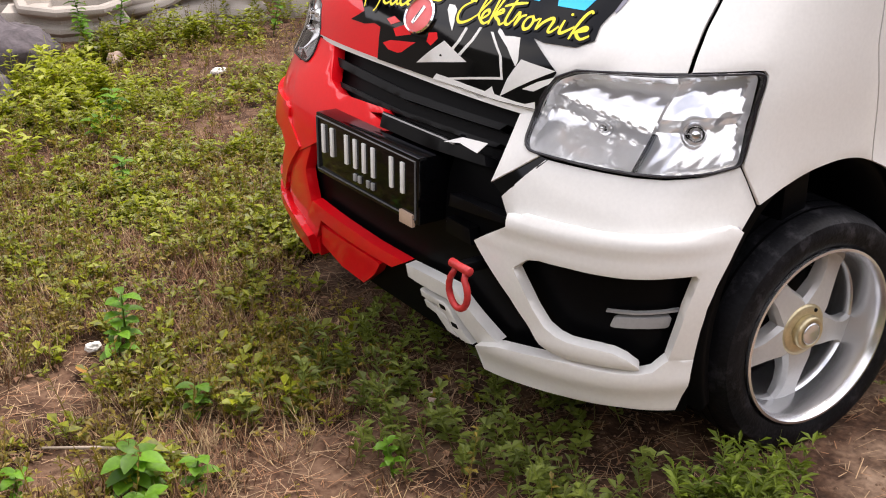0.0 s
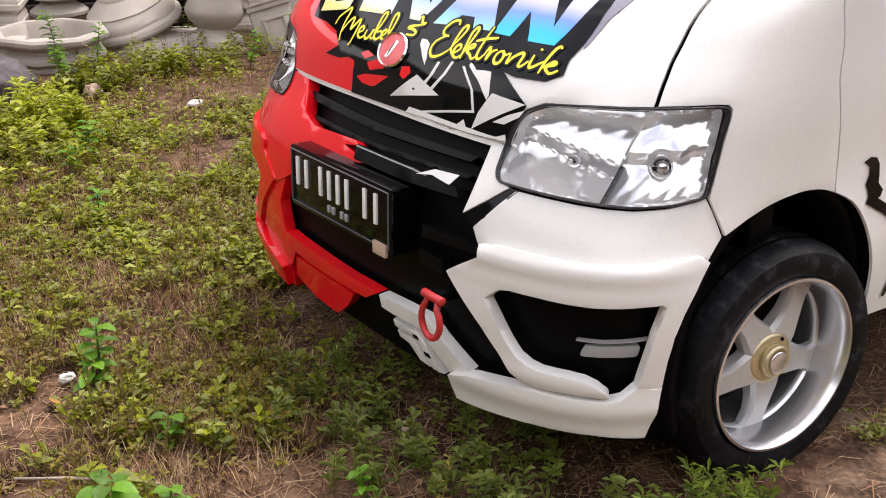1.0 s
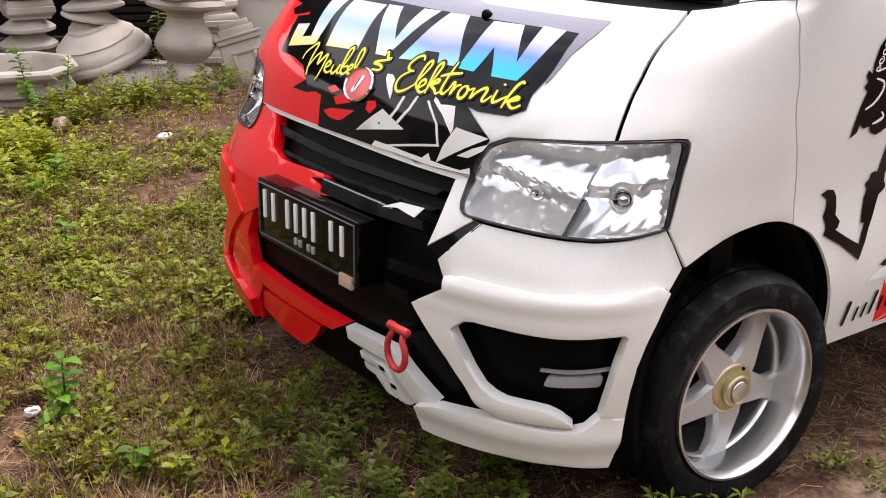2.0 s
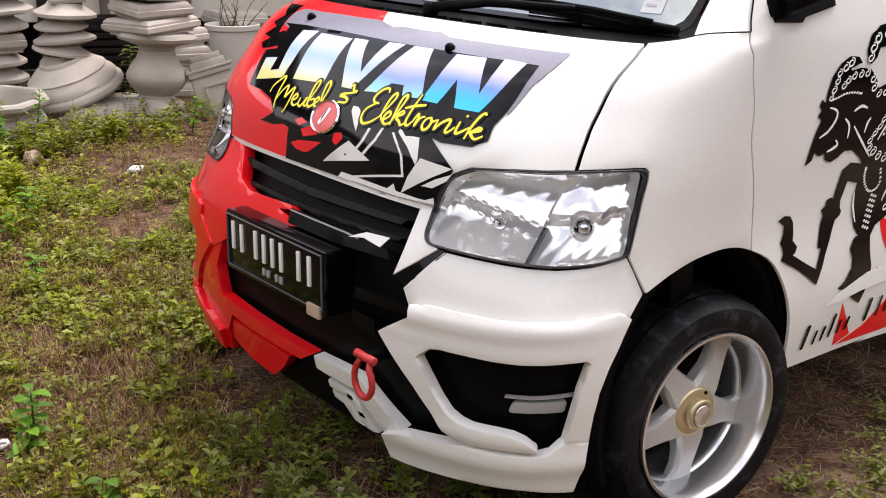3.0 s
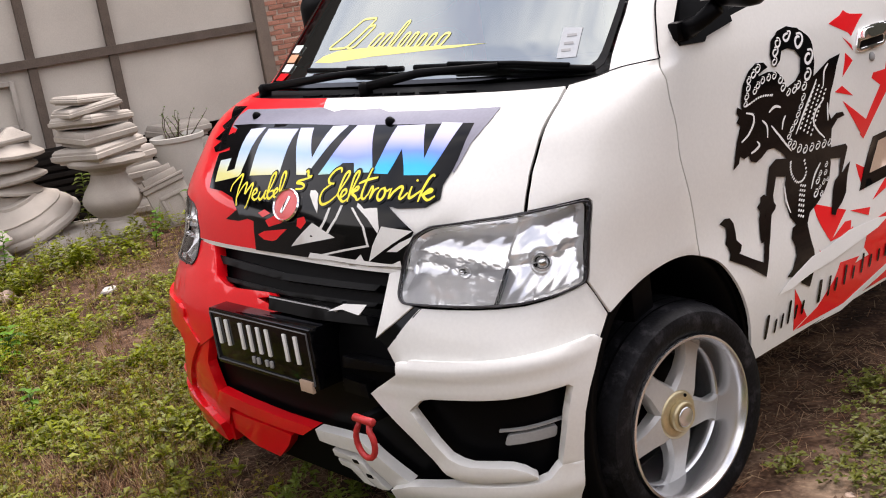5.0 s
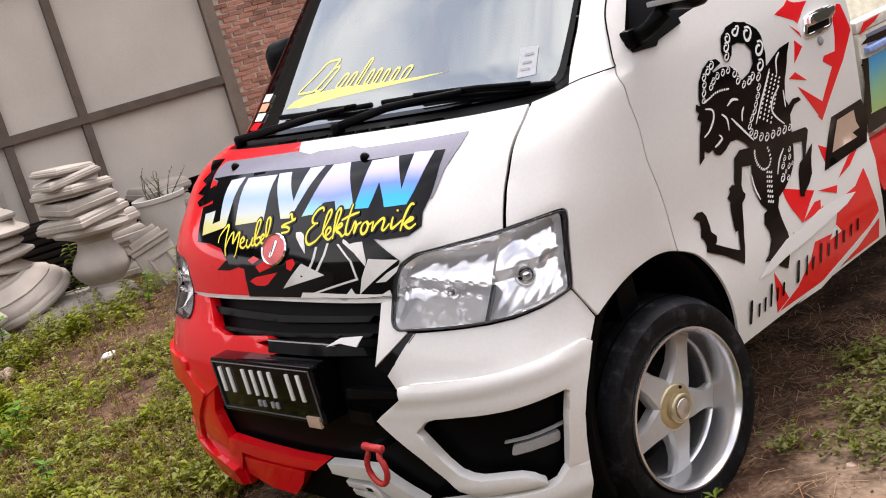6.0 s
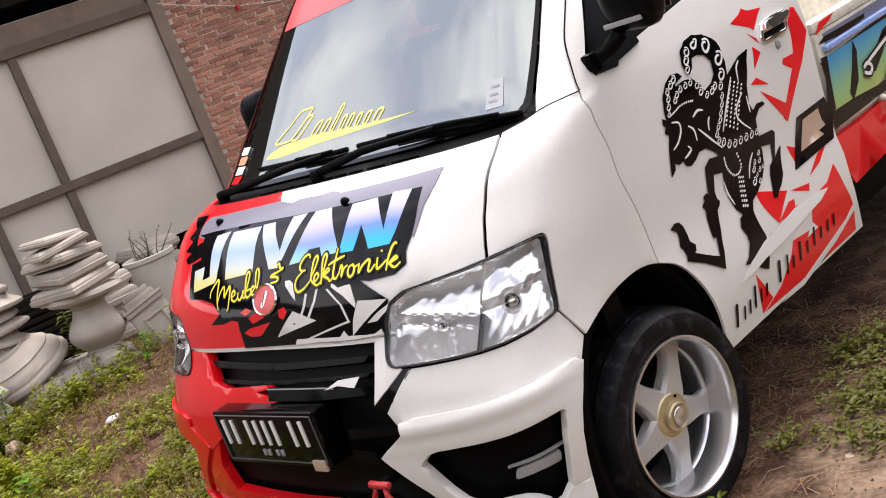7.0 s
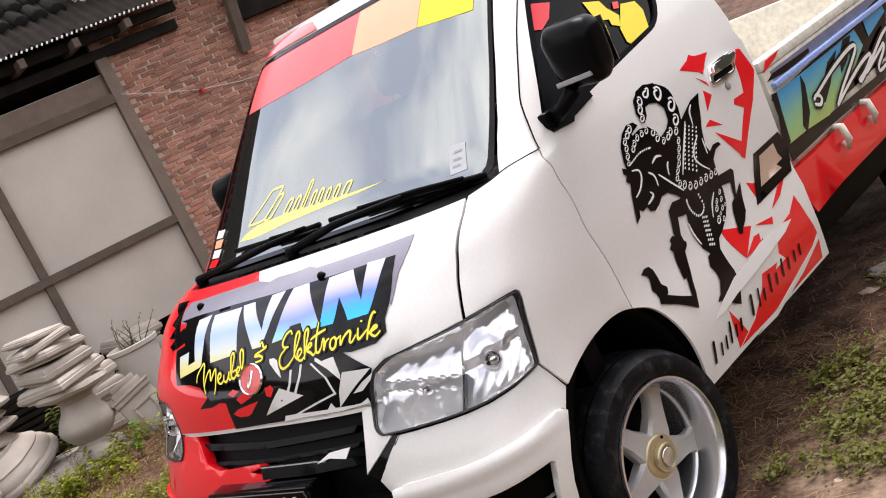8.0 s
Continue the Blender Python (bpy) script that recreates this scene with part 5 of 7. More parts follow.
part("cab_rear_top", box(bmesh.new(), (-0.64, 1.775, 1.24), (0.64, 1.81, 1.80), 0.01), WHITE, truck)

decal(screen, "yellow_swoosh", [(-0.792, 1.366), (-0.765, 1.386), (-0.70, 1.402), (-0.637, 1.404), (-0.40, 1.406), (-0.181, 1.400), (0.269, 1.393), (0.66, 1.389), (0.487, 1.383), (0.133, 1.380), (-0.25, 1.376), (-0.442, 1.374), (-0.625, 1.366), (-0.72, 1.362)], YELLOWP, -0.0032)
decal(screen, "sticker", [(0.858, 1.414), (0.892, 1.408), (0.9, 1.327), (0.868, 1.327)], PALESTICK, -0.0032)
for low, up in ((1.345, 1.352), (1.364, 1.371), (1.386, 1.393)):
    decal(screen, "sticker_bar", [(0.872, low), (0.888, low), (0.886, up), (0.870, up)], GREYV, -0.0024)

# windscreen lettering as plain strokes, and stickers
for u, h, w in ((-0.76, 0.10, 0.10), (-0.66, 0.075, 0.05), (-0.50, 0.045, 0.05), (-0.40, 0.045, 0.05), (-0.29, 0.085, 0.04), (-0.17, 0.045, 0.05), (-0.06, 0.045, 0.05), (0.06, 0.04, 0.05), (0.18, 0.04, 0.05), (0.30, 0.04, 0.06)):
    v = 1.409 - 0.018 * (u + 0.7)
    loop = rounded([(u, v), (u + w, v), (u + w + h * 1.3, v + h), (u + h * 1.3, v + h)], 0.02, 3)
    part("yellow_stroke", ribbon(bmesh.new(), loop + loop[:1], 0.008, on_skin(-0.0030), 1.0, 2), YELLOWP, screen, smooth=0)
for i, m in enumerate((WHITEV, STRIPP, WHITEV, RED)):
    decal(screen, "edge_sticker", [(-0.925, 1.40 - 0.034 * i), (-0.885, 1.40 - 0.034 * i), (-0.88, 1.428 - 0.034 * i), (-0.922, 1.428 - 0.034 * i)], m, 0.0006)


# mirrors
def mirror(s, mx, back):
    bm = bmesh.new()
    bmesh.ops.create_icosphere(bm, subdivisions=4, radius=1.0)
    for v in bm.verts:
        p = v.co.copy()
        k = 1.0 / (abs(p.x) ** 4.5 + abs(p.y) ** 3 + abs(p.z) ** 4.5) ** (1 / 4.0)
        p = p * min(k, 1.25)
        v.co = Vector((s * mx + s * 0.083 * p.x * (1 + 0.08 * p.z), 0.842 + back + 0.062 * max(-1.1, min(0.9, p.y)) - 0.012 * p.x, 1.357 + 0.088 * p.z - 0.006 * p.x))
    house = part("mirror", bm, SATIN, truck, "black door mirror on a bracket")
    bm = bmesh.new()
    tube(bm, [(s * 0.802, 0.785, 1.222), (s * 0.85, 0.79 + back * 0.5, 1.24), (s * 0.90, 0.80 + back, 1.275)], [0.026, 0.020, 0.022], 10)
    part("mirror_bracket", bm, DARK, house)
    part("mirror_foot", box(bmesh.new(), (s * 0.808 - 0.02, 0.748, 1.203), (s * 0.808 + 0.012, 0.83, 1.25), 0.01), DARK, house)
    part("mirror_strip", box(bmesh.new(), (s * mx - 0.06, 0.776 + back, 1.292), (s * mx + 0.055, 0.787 + back, 1.305), 0.003), GREYV, house)
    part("mirror_glass", box(bmesh.new(), (s * mx - 0.068, 0.899 + back, 1.295), (s * mx + 0.068, 0.903 + back, 1.42), 0.001), CHROME, house)


mirror(1, 0.93, 0.0)
mirror(-1, 0.90, 0.16)

# cabin
part("dashboard", box(bmesh.new(), (-0.70, 0.66, 0.92), (0.70, 0.95, 1.16), 0.05), CABIN, truck)
part("dash_cloth", box(bmesh.new(), (-0.68, 0.60, 1.155), (0.68, 0.90, 1.172), 0.006), GREYV, truck)
for x in (-0.38, 0.38):
    seat = part("seat", box(bmesh.new(), (x - 0.27, 1.05, 0.75), (x + 0.27, 1.55, 0.90), 0.05), CABIN, truck, "dark cloth seat")
    part("backrest", box(bmesh.new(), (x - 0.26, 1.50, 0.85), (x + 0.26, 1.64, 1.42), 0.05), CABIN, seat)
    part("headrest", box(bmesh.new(), (x - 0.13, 1.53, 1.44), (x + 0.13, 1.62, 1.60), 0.04), CABIN, seat)
bm = bmesh.new()
tube(bm, [(-0.38 + 0.18 * math.cos(radians(a)), 1.0 + 0.09 * math.sin(radians(a)), 1.10 + 0.155 * math.sin(radians(a))) for a in range(0, 360, 15)], 0.014, 8, True)
part("steering_wheel", bm, CABIN, truck)

# load bed
bed = part("load_bed", box(bmesh.new(), (-0.80, 1.90, 0.64), (0.80, 4.05, 0.69), 0.01), BEDWHITE, truck, "scuffed white load bed")


def bed_wall(name, lo, hi, mat=BEDWHITE, bevel=0.008):
    return part(name, box(bmesh.new(), lo, hi, bevel), mat, bed)


bed_side = bed_wall("bed_side", (0.785, 1.90, 0.66), (0.822, 4.05, 0.985))
bed_wall("bed_side", (-0.822, 1.90, 0.66), (-0.785, 4.05, 0.985))
for s in (1, -1):
    bed_wall("bed_rail", (s * 0.80 - 0.032, 1.90, 0.985), (s * 0.80 + 0.026, 4.05, 1.022), BEDWHITE, 0.01)
    bed_wall("bed_skirt", (s * 0.79 - 0.02, 1.875, 0.475), (s * 0.79 + 0.032, 4.05, 0.64), RED, 0.008)
# black block added under the bed in place of the shadow below the skirt
part("bed_shade_block", box(bmesh.new(), (-0.70, 1.92, 0.33), (0.74, 3.9, 0.47), 0.01), DARK, bed)
bed_wall("bed_ledge", (0.815, 1.93, 0.915), (0.842, 4.05, 0.935), RAILBLUE, 0.006)
bed_wall("bed_ledge", (0.815, 1.96, 0.9352), (0.8238, 4.05, 0.972), GREYBLUE, 0.001)
bed_wall("tailgate", (-0.80, 4.05, 0.66), (0.80, 4.085, 0.99))
bed_wall("headboard", (-0.79, 1.87, 0.64), (0.79, 1.898, 1.08))
bed_wall("headboard_rail", (-0.80, 1.86, 1.08), (0.80, 1.91, 1.12), BEDWHITE, 0.01)
for i in range(9):
    bed_wall("bed_rib", (-0.785, 2.02 + 0.23 * i, 0.69), (0.785, 2.08 + 0.23 * i, 0.702), BEDWHITE, 0.003)
for i in range(5):
    bed_wall("stake_rib", (-0.785, 2.1 + 0.42 * i, 0.70), (-0.765, 2.16 + 0.42 * i, 0.98), BEDWHITE, 0.004)
for y in (2.24, 2.52, 2.9, 3.3):
    bm = bmesh.new()
    tube(bm, [(0.815, y, 0.66), (0.85, y, 0.655), (0.86, y, 0.60), (0.85, y, 0.575), (0.838, y, 0.60)], 0.014, 8)
    part("rope_hook", bm, BEDWHITE, bed)


def bed_decal(parent, name, poly, mat, off):
    base = 0.822 if "red" not in name else 0.824
    part(name, sheet(poly, lambda y, z, h: Vector((base + off + h, y, z)), 0.001, 0.2), mat, parent)


bed_decal(bed_side, "bed_panel_black", [(1.93, 0.893), (1.886, 0.888), (1.934, 0.862), (1.862, 0.728), (1.94, 0.716), (2.024, 0.738), (2.447, 0.722), (2.897, 0.729), (3.152, 0.955), (2.796, 0.931)], BLACK, 0.003)
bed_decal(bed_side, "bed_block", [(1.923, 0.901), (2.161, 0.899), (2.478, 0.900), (2.703, 0.905), (2.726, 0.831), (2.546, 0.77), (2.242, 0.707), (2.042, 0.722), (1.865, 0.727), (1.902, 0.825)], GRAD1, 0.006)
bed_decal(bed_side, "bed_block", [(2.81, 0.914), (3.042, 0.922), (3.042, 0.884), (2.805, 0.843)], GRAD2, 0.006)
for bar in ([(1.893, 0.905), (1.937, 0.901), (1.917, 0.83), (1.895, 0.732), (1.863, 0.719), (1.834, 0.73), (1.885, 0.83)], [(2.141, 0.897), (2.150, 0.858), (2.105, 0.766), (2.031, 0.714), (2.021, 0.745), (2.096, 0.831)], [(2.382, 0.869), (2.487, 0.886), (2.333, 0.795), (2.248, 0.756), (2.178, 0.763), (2.275, 0.814)], [(2.575, 0.901), (2.651, 0.897), (2.547, 0.828), (2.456, 0.8), (2.492, 0.857)]):
    bed_decal(bed_side, "block_bar", bar, BLACK, 0.0075)
bed_decal(bed_side, "bed_base_black", [(1.863, 0.728), (2.039, 0.724), (2.239, 0.709), (2.835, 0.692), (3.3, 0.70), (3.3, 0.668), (2.805, 0.662), (2.21, 0.672), (1.86, 0.670)], BLACK, 0.0045)
bed_decal(bed_side, "bed_red", [(1.846, 0.646), (2.022, 0.641), (2.375, 0.655), (2.796, 0.639), (2.648, 0.508), (2.193, 0.484), (1.887, 0.468), (1.839, 0.564)], RED, 0.003)
SCRIPT = [[(2.151, 0.778), (2.192, 0.764), (2.217, 0.781), (2.19, 0.801), (2.155, 0.793)], [(2.19, 0.801), (2.372, 0.836), (2.537, 0.857), (2.628, 0.859), (2.633, 0.842), (2.527, 0.799), (2.398, 0.753), (2.314, 0.716)], [(2.314, 0.716), (2.488, 0.756), (2.644, 0.784), (2.736, 0.789), (2.729, 0.774), (2.644, 0.747), (2.564, 0.733), (2.58, 0.725)], [(2.58, 0.725), (2.745, 0.769), (2.912, 0.817), (2.99, 0.829)], [(2.648, 0.737), (2.829, 0.772), (2.9, 0.785), (2.866, 0.76), (2.781, 0.728), (2.772, 0.705), (2.856, 0.71)]]
for name, mat, width, off in (("script_edge", BLACK, 0.034, 0.8335), ("script_stroke", WHITEV, 0.015, 0.8350)):
    for k, line in enumerate(SCRIPT):
        part(name, ribbon(bmesh.new(), line, width, lambda y, z, h: Vector((off + 0.00008 * k + h, y, z)), 0.7), mat, bed_side, smooth=0)
bed_decal(bed_side, "shard_red", [(1.905, 0.981), (1.945, 1.014), (2.066, 1.018), (2.021, 1.002)], RED, 0.006)
bed_decal(bed_side, "shard_black", [(1.911, 0.948), (1.963, 0.962), (2.104, 0.959), (2.287, 0.956), (2.283, 0.942), (2.105, 0.933)], BLACK, 0.004)
# underside and wheel housings; the solid black chassis block also deepens the shade beneath
part("chassis", box(bmesh.new(), (-0.55, 0.25, 0.30), (0.55, 3.95, 0.50), 0.02), DARK, truck)
part("cab_floor", box(bmesh.new(), (-0.80, 0.95, 0.345), (0.80, 1.80, 0.42), 0.01), DARK, truck)
part("bulkhead", box(bmesh.new(), (-0.78, 0.52, 0.50), (0.78, 0.60, 1.12), 0.01), DARK, truck)


def wheel_house(x0, x1, y, r):
    bm = bmesh.new()
    rings = []
    for a in range(-20, 201, 10):
        c, s = math.cos(radians(a)), math.sin(radians(a))
        rings.append([bm.verts.new((x, y + rr * c, 0.33 + rr * 1.22 * s)) for x, rr in ((x0, r), (x1, r), (x1, r + 0.03), (x0, r + 0.03))])
    for p, q in zip(rings, rings[1:]):
        for k in range(4):
            bm.faces.new((p[k], p[(k + 1) % 4], q[(k + 1) % 4], q[k]))
    return part("wheel_house", bm, DARK, truck)


wheel_house(0.35, 0.815, 0.60, 0.305)
wheel_house(-0.815, -0.35, 0.60, 0.305)


# wheels
def wheel(at, turn, side, spin=35):
    w = new("wheel")
    w.location, w.parent = Vector(at) - truck.location, truck
    m = Matrix.Translation(at) @ Matrix.Rotation(radians(turn), 4, "Z") @ Matrix.Rotation(radians(90 * side), 4, "Y")
    prof = [(0.209, -0.004), (0.222, 0.008), (0.250, 0.012), (0.270, 0.006), (0.280, -0.008), (0.288, -0.03), (0.291, -0.06), (0.292, -0.115), (0.291, -0.17), (0.288, -0.20), (0.278, -0.225), (0.255, -0.235), (0.220, -0.23), (0.204, -0.20), (0.202, -0.03)]
    bm = ring(bmesh.new(), prof, 96, m)
    tyre = part("tyre", bm, RUBBER, w, "worn black low-profile tyre")
    for z in (-0.045, -0.085, -0.145, -0.185):
        bm = ring(bmesh.new(), [(0.2925, z - 0.004), (0.2935, z - 0.001), (0.2935, z + 0.001), (0.2925, z + 0.004)], 96, m)
        part("tread_groove", bm, DARK, tyre)
    rim = part("rim", ring(bmesh.new(), [(0.213, 0.004), (0.212, 0.011), (0.206, 0.012), (0.201, 0.004), (0.196, -0.010), (0.190, -0.070), (0.183, -0.078), (0.181, -0.092), (0.183, -0.20), (0.204, -0.20), (0.206, -0.01)], 96, m), ALLOY, w, "polished deep-dish alloy rim")
    bm = bmesh.new()
    for k in range(5):
        a = radians(spin + 72 * k)
        rows = ((0.043, 0.046, -0.040, 0.030), (0.075, 0.040, -0.040, 0.030), (0.108, 0.031, -0.045, 0.026), (0.145, 0.028, -0.054, 0.022), (0.173, 0.033, -0.064, 0.018), (0.189, 0.044, -0.070, 0.012))
        sect = []
        for r, hw, z, t in rows:
            pts = [(-hw, z - 0.012), (-hw * 0.80, z), (hw * 0.80, z), (hw, z - 0.012), (hw * 0.9, z - t - 0.012), (-hw * 0.9, z - t - 0.012)]
            sect.append([bm.verts.new(m @ (Matrix.Rotation(-a, 4, "Z") @ Vector((-r, q, zz)))) for q, zz in pts])
        for p, q in zip(sect, sect[1:]):
            for i in range(6):
                bm.faces.new((p[i], p[(i + 1) % 6], q[(i + 1) % 6], q[i]))
        bm.faces.new(sect[0])
        bm.faces.new(sect[-1][::-1])
    bmesh.ops.recalc_face_normals(bm, faces=bm.faces)
    part("spokes", bm, SPOKE, rim)
    part("hub_disc", lathe(bmesh.new(), [(0.060, -0.075), (0.063, -0.040), (0.056, -0.036), (0.043, -0.034)], 40, m), GOLD, rim, "dull gold hub")
    part("hub_cap", lathe(bmesh.new(), [(0.040, -0.038), (0.040, -0.022), (0.037, -0.016), (0.030, -0.014), (0.029, -0.017)], 40, m), GOLD, rim)
    part("cap_badge", lathe(bmesh.new(), [(0.026, -0.017), (0.026, -0.0135), (0.022, -0.012)], 32, m), ALLOY, rim)
    for k in range(1):
        a = radians(150)
        part("wheel_nut", lathe(bmesh.new(), [(0.005, -0.036), (0.005, -0.033), (0.003, -0.031)], 6, m @ Matrix.Translation((0.052 * math.cos(a), 0.052 * math.sin(a), 0))), DARK, rim)
    part("brake_disc", lathe(bmesh.new(), [(0.13, -0.15), (0.13, -0.13), (0.06, -0.12)], 40, m), DARK, w)
    # black disc added at the rim's back to keep the gaps between spokes dark
    part("rim_dark_backing", lathe(bmesh.new(), [(0.179, -0.20), (0.179, -0.19)], 40, m), DARK, w)
    return w


wheel((0.844, 0.612, 0.290), -5, 1)
wheel((-0.82, 0.612, 0.290), -5, -1)
wheel((0.80, 3.25, 0.292), 0, 1)
wheel((-0.80, 3.25, 0.292), 0, -1)

# ---- cement mouldings stacked by the fence ----
def turned(name, at, rows, label, tilt=(0, 0), n=40, turn=0, group="stacked cement mouldings"):
    """A cast cement piece: a turned or square body with slightly uneven edges."""
    m = pose(*at, tilt[0], tilt[1], turn)
    bm = lathe(bmesh.new(), rows, n, None)
    for v in bm.verts:
        k = 1 + 0.02 * noise.noise(v.co * 6 + Vector(at)) + 0.008 * noise.noise(v.co * 30)
        v.co.x, v.co.y = v.co.x * k, v.co.y * k
        v.co.z += 0.006 * noise.noise(v.co * 9 + Vector((3, 1, 7)))
    if n <= 8:
        bmesh.ops.bevel(bm, geom=[e for e in bm.edges if e.calc_face_angle(0) > 0.7], offset=0.006, segments=2, affect="EDGES")
    bmesh.ops.transform(bm, matrix=m, verts=bm.verts)
    ob = thing(name, at, label, "cement moulding", group)
    part("body", bm, CEMENT, ob)
    return ob


def slab_rows(r, z, h):
    """A square moulded slab: a set-back foot, a hollow, a thick fascia and a stepped upper edge."""
    return [(r * 0.84, z), (r * 0.85, z + 0.14 * h), (r * 0.93, z + 0.22 * h), (r, z + 0.36 * h), (r, z + 0.64 * h), (r * 0.955, z + 0.68 * h), (r * 0.95, z + 0.82 * h), (r * 0.87, z + h)]


def disc_rows(r, h):
    return [(r * 0.6, 0), (r * 0.9, 0.12 * h), (r, 0.2 * h), (r, 0.38 * h), (r * 0.94, 0.46 * h), (r * 0.62, 0.8 * h), (r * 0.55, h)]


AX, AY = -5.18, 1.36
turned("footing_block", (AX + 0.06, AY + 0.12, -0.02), [(0.42, 0), (0.40, 0.06), (0.36, 0.11), (0.2, 0.13)], "weathered grey cement footing in the weeds", (2, -3), 9)
turned("cement_bell", (AX + 0.03, AY, 0.135), [(0.30, 0), (0.335, 0.015), (0.345, 0.035), (0.34, 0.06), (0.325, 0.075), (0.315, 0.08), (0.315, 0.10), (0.29, 0.135), (0.265, 0.16), (0.268, 0.172), (0.25, 0.185), (0.20, 0.225), (0.155, 0.25), (0.15, 0.27)], "large bell-shaped cement column base, tilted on its footing", (19, 3))
turned("cement_ring", (AX - 0.01, AY - 0.05, 0.34), [(0.12, 0), (0.155, 0.01), (0.155, 0.03), (0.135, 0.05), (0.125, 0.075)], "dark stained round cement collar", (4, 3))
for i, (r, z, h, dx, tilt) in enumerate(((0.195, 0.405, 0.085, -0.06, (-9, 5)), (0.205, 0.478, 0.10, -0.03, (3, -3)), (0.175, 0.575, 0.075, -0.05, (2, 4)), (0.205, 0.645, 0.11, -0.02, (-3, 2)))):
    turned("cement_disc", (AX + 0.33 * dx, AY + 0.94 * dx, z), disc_rows(r, h), "round cement disc capital stacked among others", tilt)
turned("cement_pyramid", (AX, AY, 0.755), [(0.15, 0), (0.165, 0.02), (0.16, 0.035), (0.11, 0.06), (0.05, 0.09), (0.02, 0.105)], "small pyramid-shaped cement cap on the stack", (2, -2), 4, 30)

BX, BY = -4.80, 1.78
turned("plinth_block", (BX, BY, -0.02), [(0.26, 0), (0.26, 0.04), (0.21, 0.05)], "cement plinth sunk in the weeds", n=4, turn=35)
turned("cement_vase", (BX, BY, 0.03), [(0.18, 0), (0.20, 0.02), (0.195, 0.06), (0.165, 0.085), (0.122, 0.102), (0.118, 0.125), (0.135, 0.138), (0.172, 0.175), (0.20, 0.22), (0.203, 0.255), (0.18, 0.31), (0.135, 0.37), (0.118, 0.42), (0.13, 0.45), (0.205, 0.475), (0.25, 0.49), (0.262, 0.512), (0.25, 0.54), (0.15, 0.55)], "vase-shaped cement column pedestal carrying slabs", (-3, 1), 48)
for r, z, h, turn, tilt, dx in ((0.325, 0.568, 0.105, 62, (2, -2), 0.0), (0.29, 0.672, 0.11, 50, (4, 2), 0.0), (0.285, 0.785, 0.085, 66, (-3, 3), -0.01), (0.27, 0.868, 0.075, 40, (3, -4), -0.02), (0.225, 0.94, 0.06, 55, (-2, 5), -0.03)):
    turned("cement_slab", (BX + 0.33 * dx, BY + 0.94 * dx, z), slab_rows(r, 0, h), "square moulded cement slab in a leaning stack", tilt, 4, turn)

# a second, further stack of slabs and discs
CX, CY = -5.75, 1.05
for r, z, h, n, turn in ((0.22, 0.0, 0.16, 40, 0), (0.20, 0.16, 0.12, 40, 0), (0.19, 0.28, 0.11, 40, 0), (0.23, 0.39, 0.13, 4, 40), (0.22, 0.52, 0.12, 40, 0), (0.26, 0.64, 0.11, 40, 0), (0.24, 0.75, 0.10, 40, 0), (0.22, 0.85, 0.09, 4, 55), (0.20, 0.94, 0.09, 4, 30)):
    turned("cement_disc" if n > 8 else "cement_slab", (CX + 0.02 * noise.noise((z * 9, 0, 0)), CY, z), disc_rows(r, h) if n > 8 else slab_rows(r, 0, h), "grey cement piece in the stack behind", (2, 1), n, turn)
turned("cement_pyramid", (CX, CY + 0.02, 1.02), [(0.18, 0), (0.19, 0.02), (0.185, 0.04), (0.12, 0.08), (0.05, 0.13), (0.02, 0.15)], "pyramid-shaped cement cap on the rear stack", n=4, turn=45)
for x, y, z, r, turn in ((-5.45, 2.25, 0.0, 0.3, 20), (-5.47, 2.27, 0.13, 0.28, 50), (-5.44, 2.26, 0.26, 0.29, 35), (-5.46, 2.24, 0.39, 0.26, 60), (-6.05, 3.05, 0.0, 0.3, 40), (-6.05, 3.05, 0.14, 0.29, 40), (-6.05, 3.05, 0.28, 0.29, 42), (-6.05, 3.06, 0.42, 0.3, 40)):
    turned("cement_slab", (x, y, z), slab_rows(r, 0, 0.13), "square moulded cement slab in a low stack", (1, 1), 4, turn)
for x, y, z, r, h in ((-5.0, 0.45, 0.0, 0.2, 0.16), (-5.1, 0.62, 0.0, 0.2, 0.12), (-5.45, 0.55, 0.0, 0.25, 0.14), (-5.45, 0.55, 0.14, 0.24, 0.13), (-5.45, 0.55, 0.27, 0.25, 0.12)):
    turned("cement_slab", (x, y, z), slab_rows(r, 0, h), "cement moulding lying by the tray", (2, 3), 4, 20)


# octagonal planter tray
def tray(at, r, h, turn):
    ob = thing("planter_tray", at, "octagonal grey cement planter tray with moulded rim", "planter")
    rows = [(r * 0.78, 0), (r * 0.84, 0.01), (r * 0.84, h * 0.18), (r * 0.92, h * 0.30), (r * 0.92, h * 0.42), (r * 0.80, h * 0.52), (r * 0.80, h * 0.64), (r * 0.98, h * 0.78), (r, h * 0.83), (r, h * 0.93), (r * 0.96, h), (r * 0.84, h), (r * 0.80, h * 0.9), (r * 0.74, h * 0.35)]
    bm = lathe(bmesh.new(), rows, 8, pose(*at, 2, 2, turn))
    bmesh.ops.bevel(bm, geom=[e for e in bm.edges if e.calc_face_angle(0) > 0.5], offset=0.005, segments=2, affect="EDGES")
    part("body", bm, CEMENT, ob)
    return ob


tray((-4.90, 0.72, 0.0), 0.37, 0.22, 12)


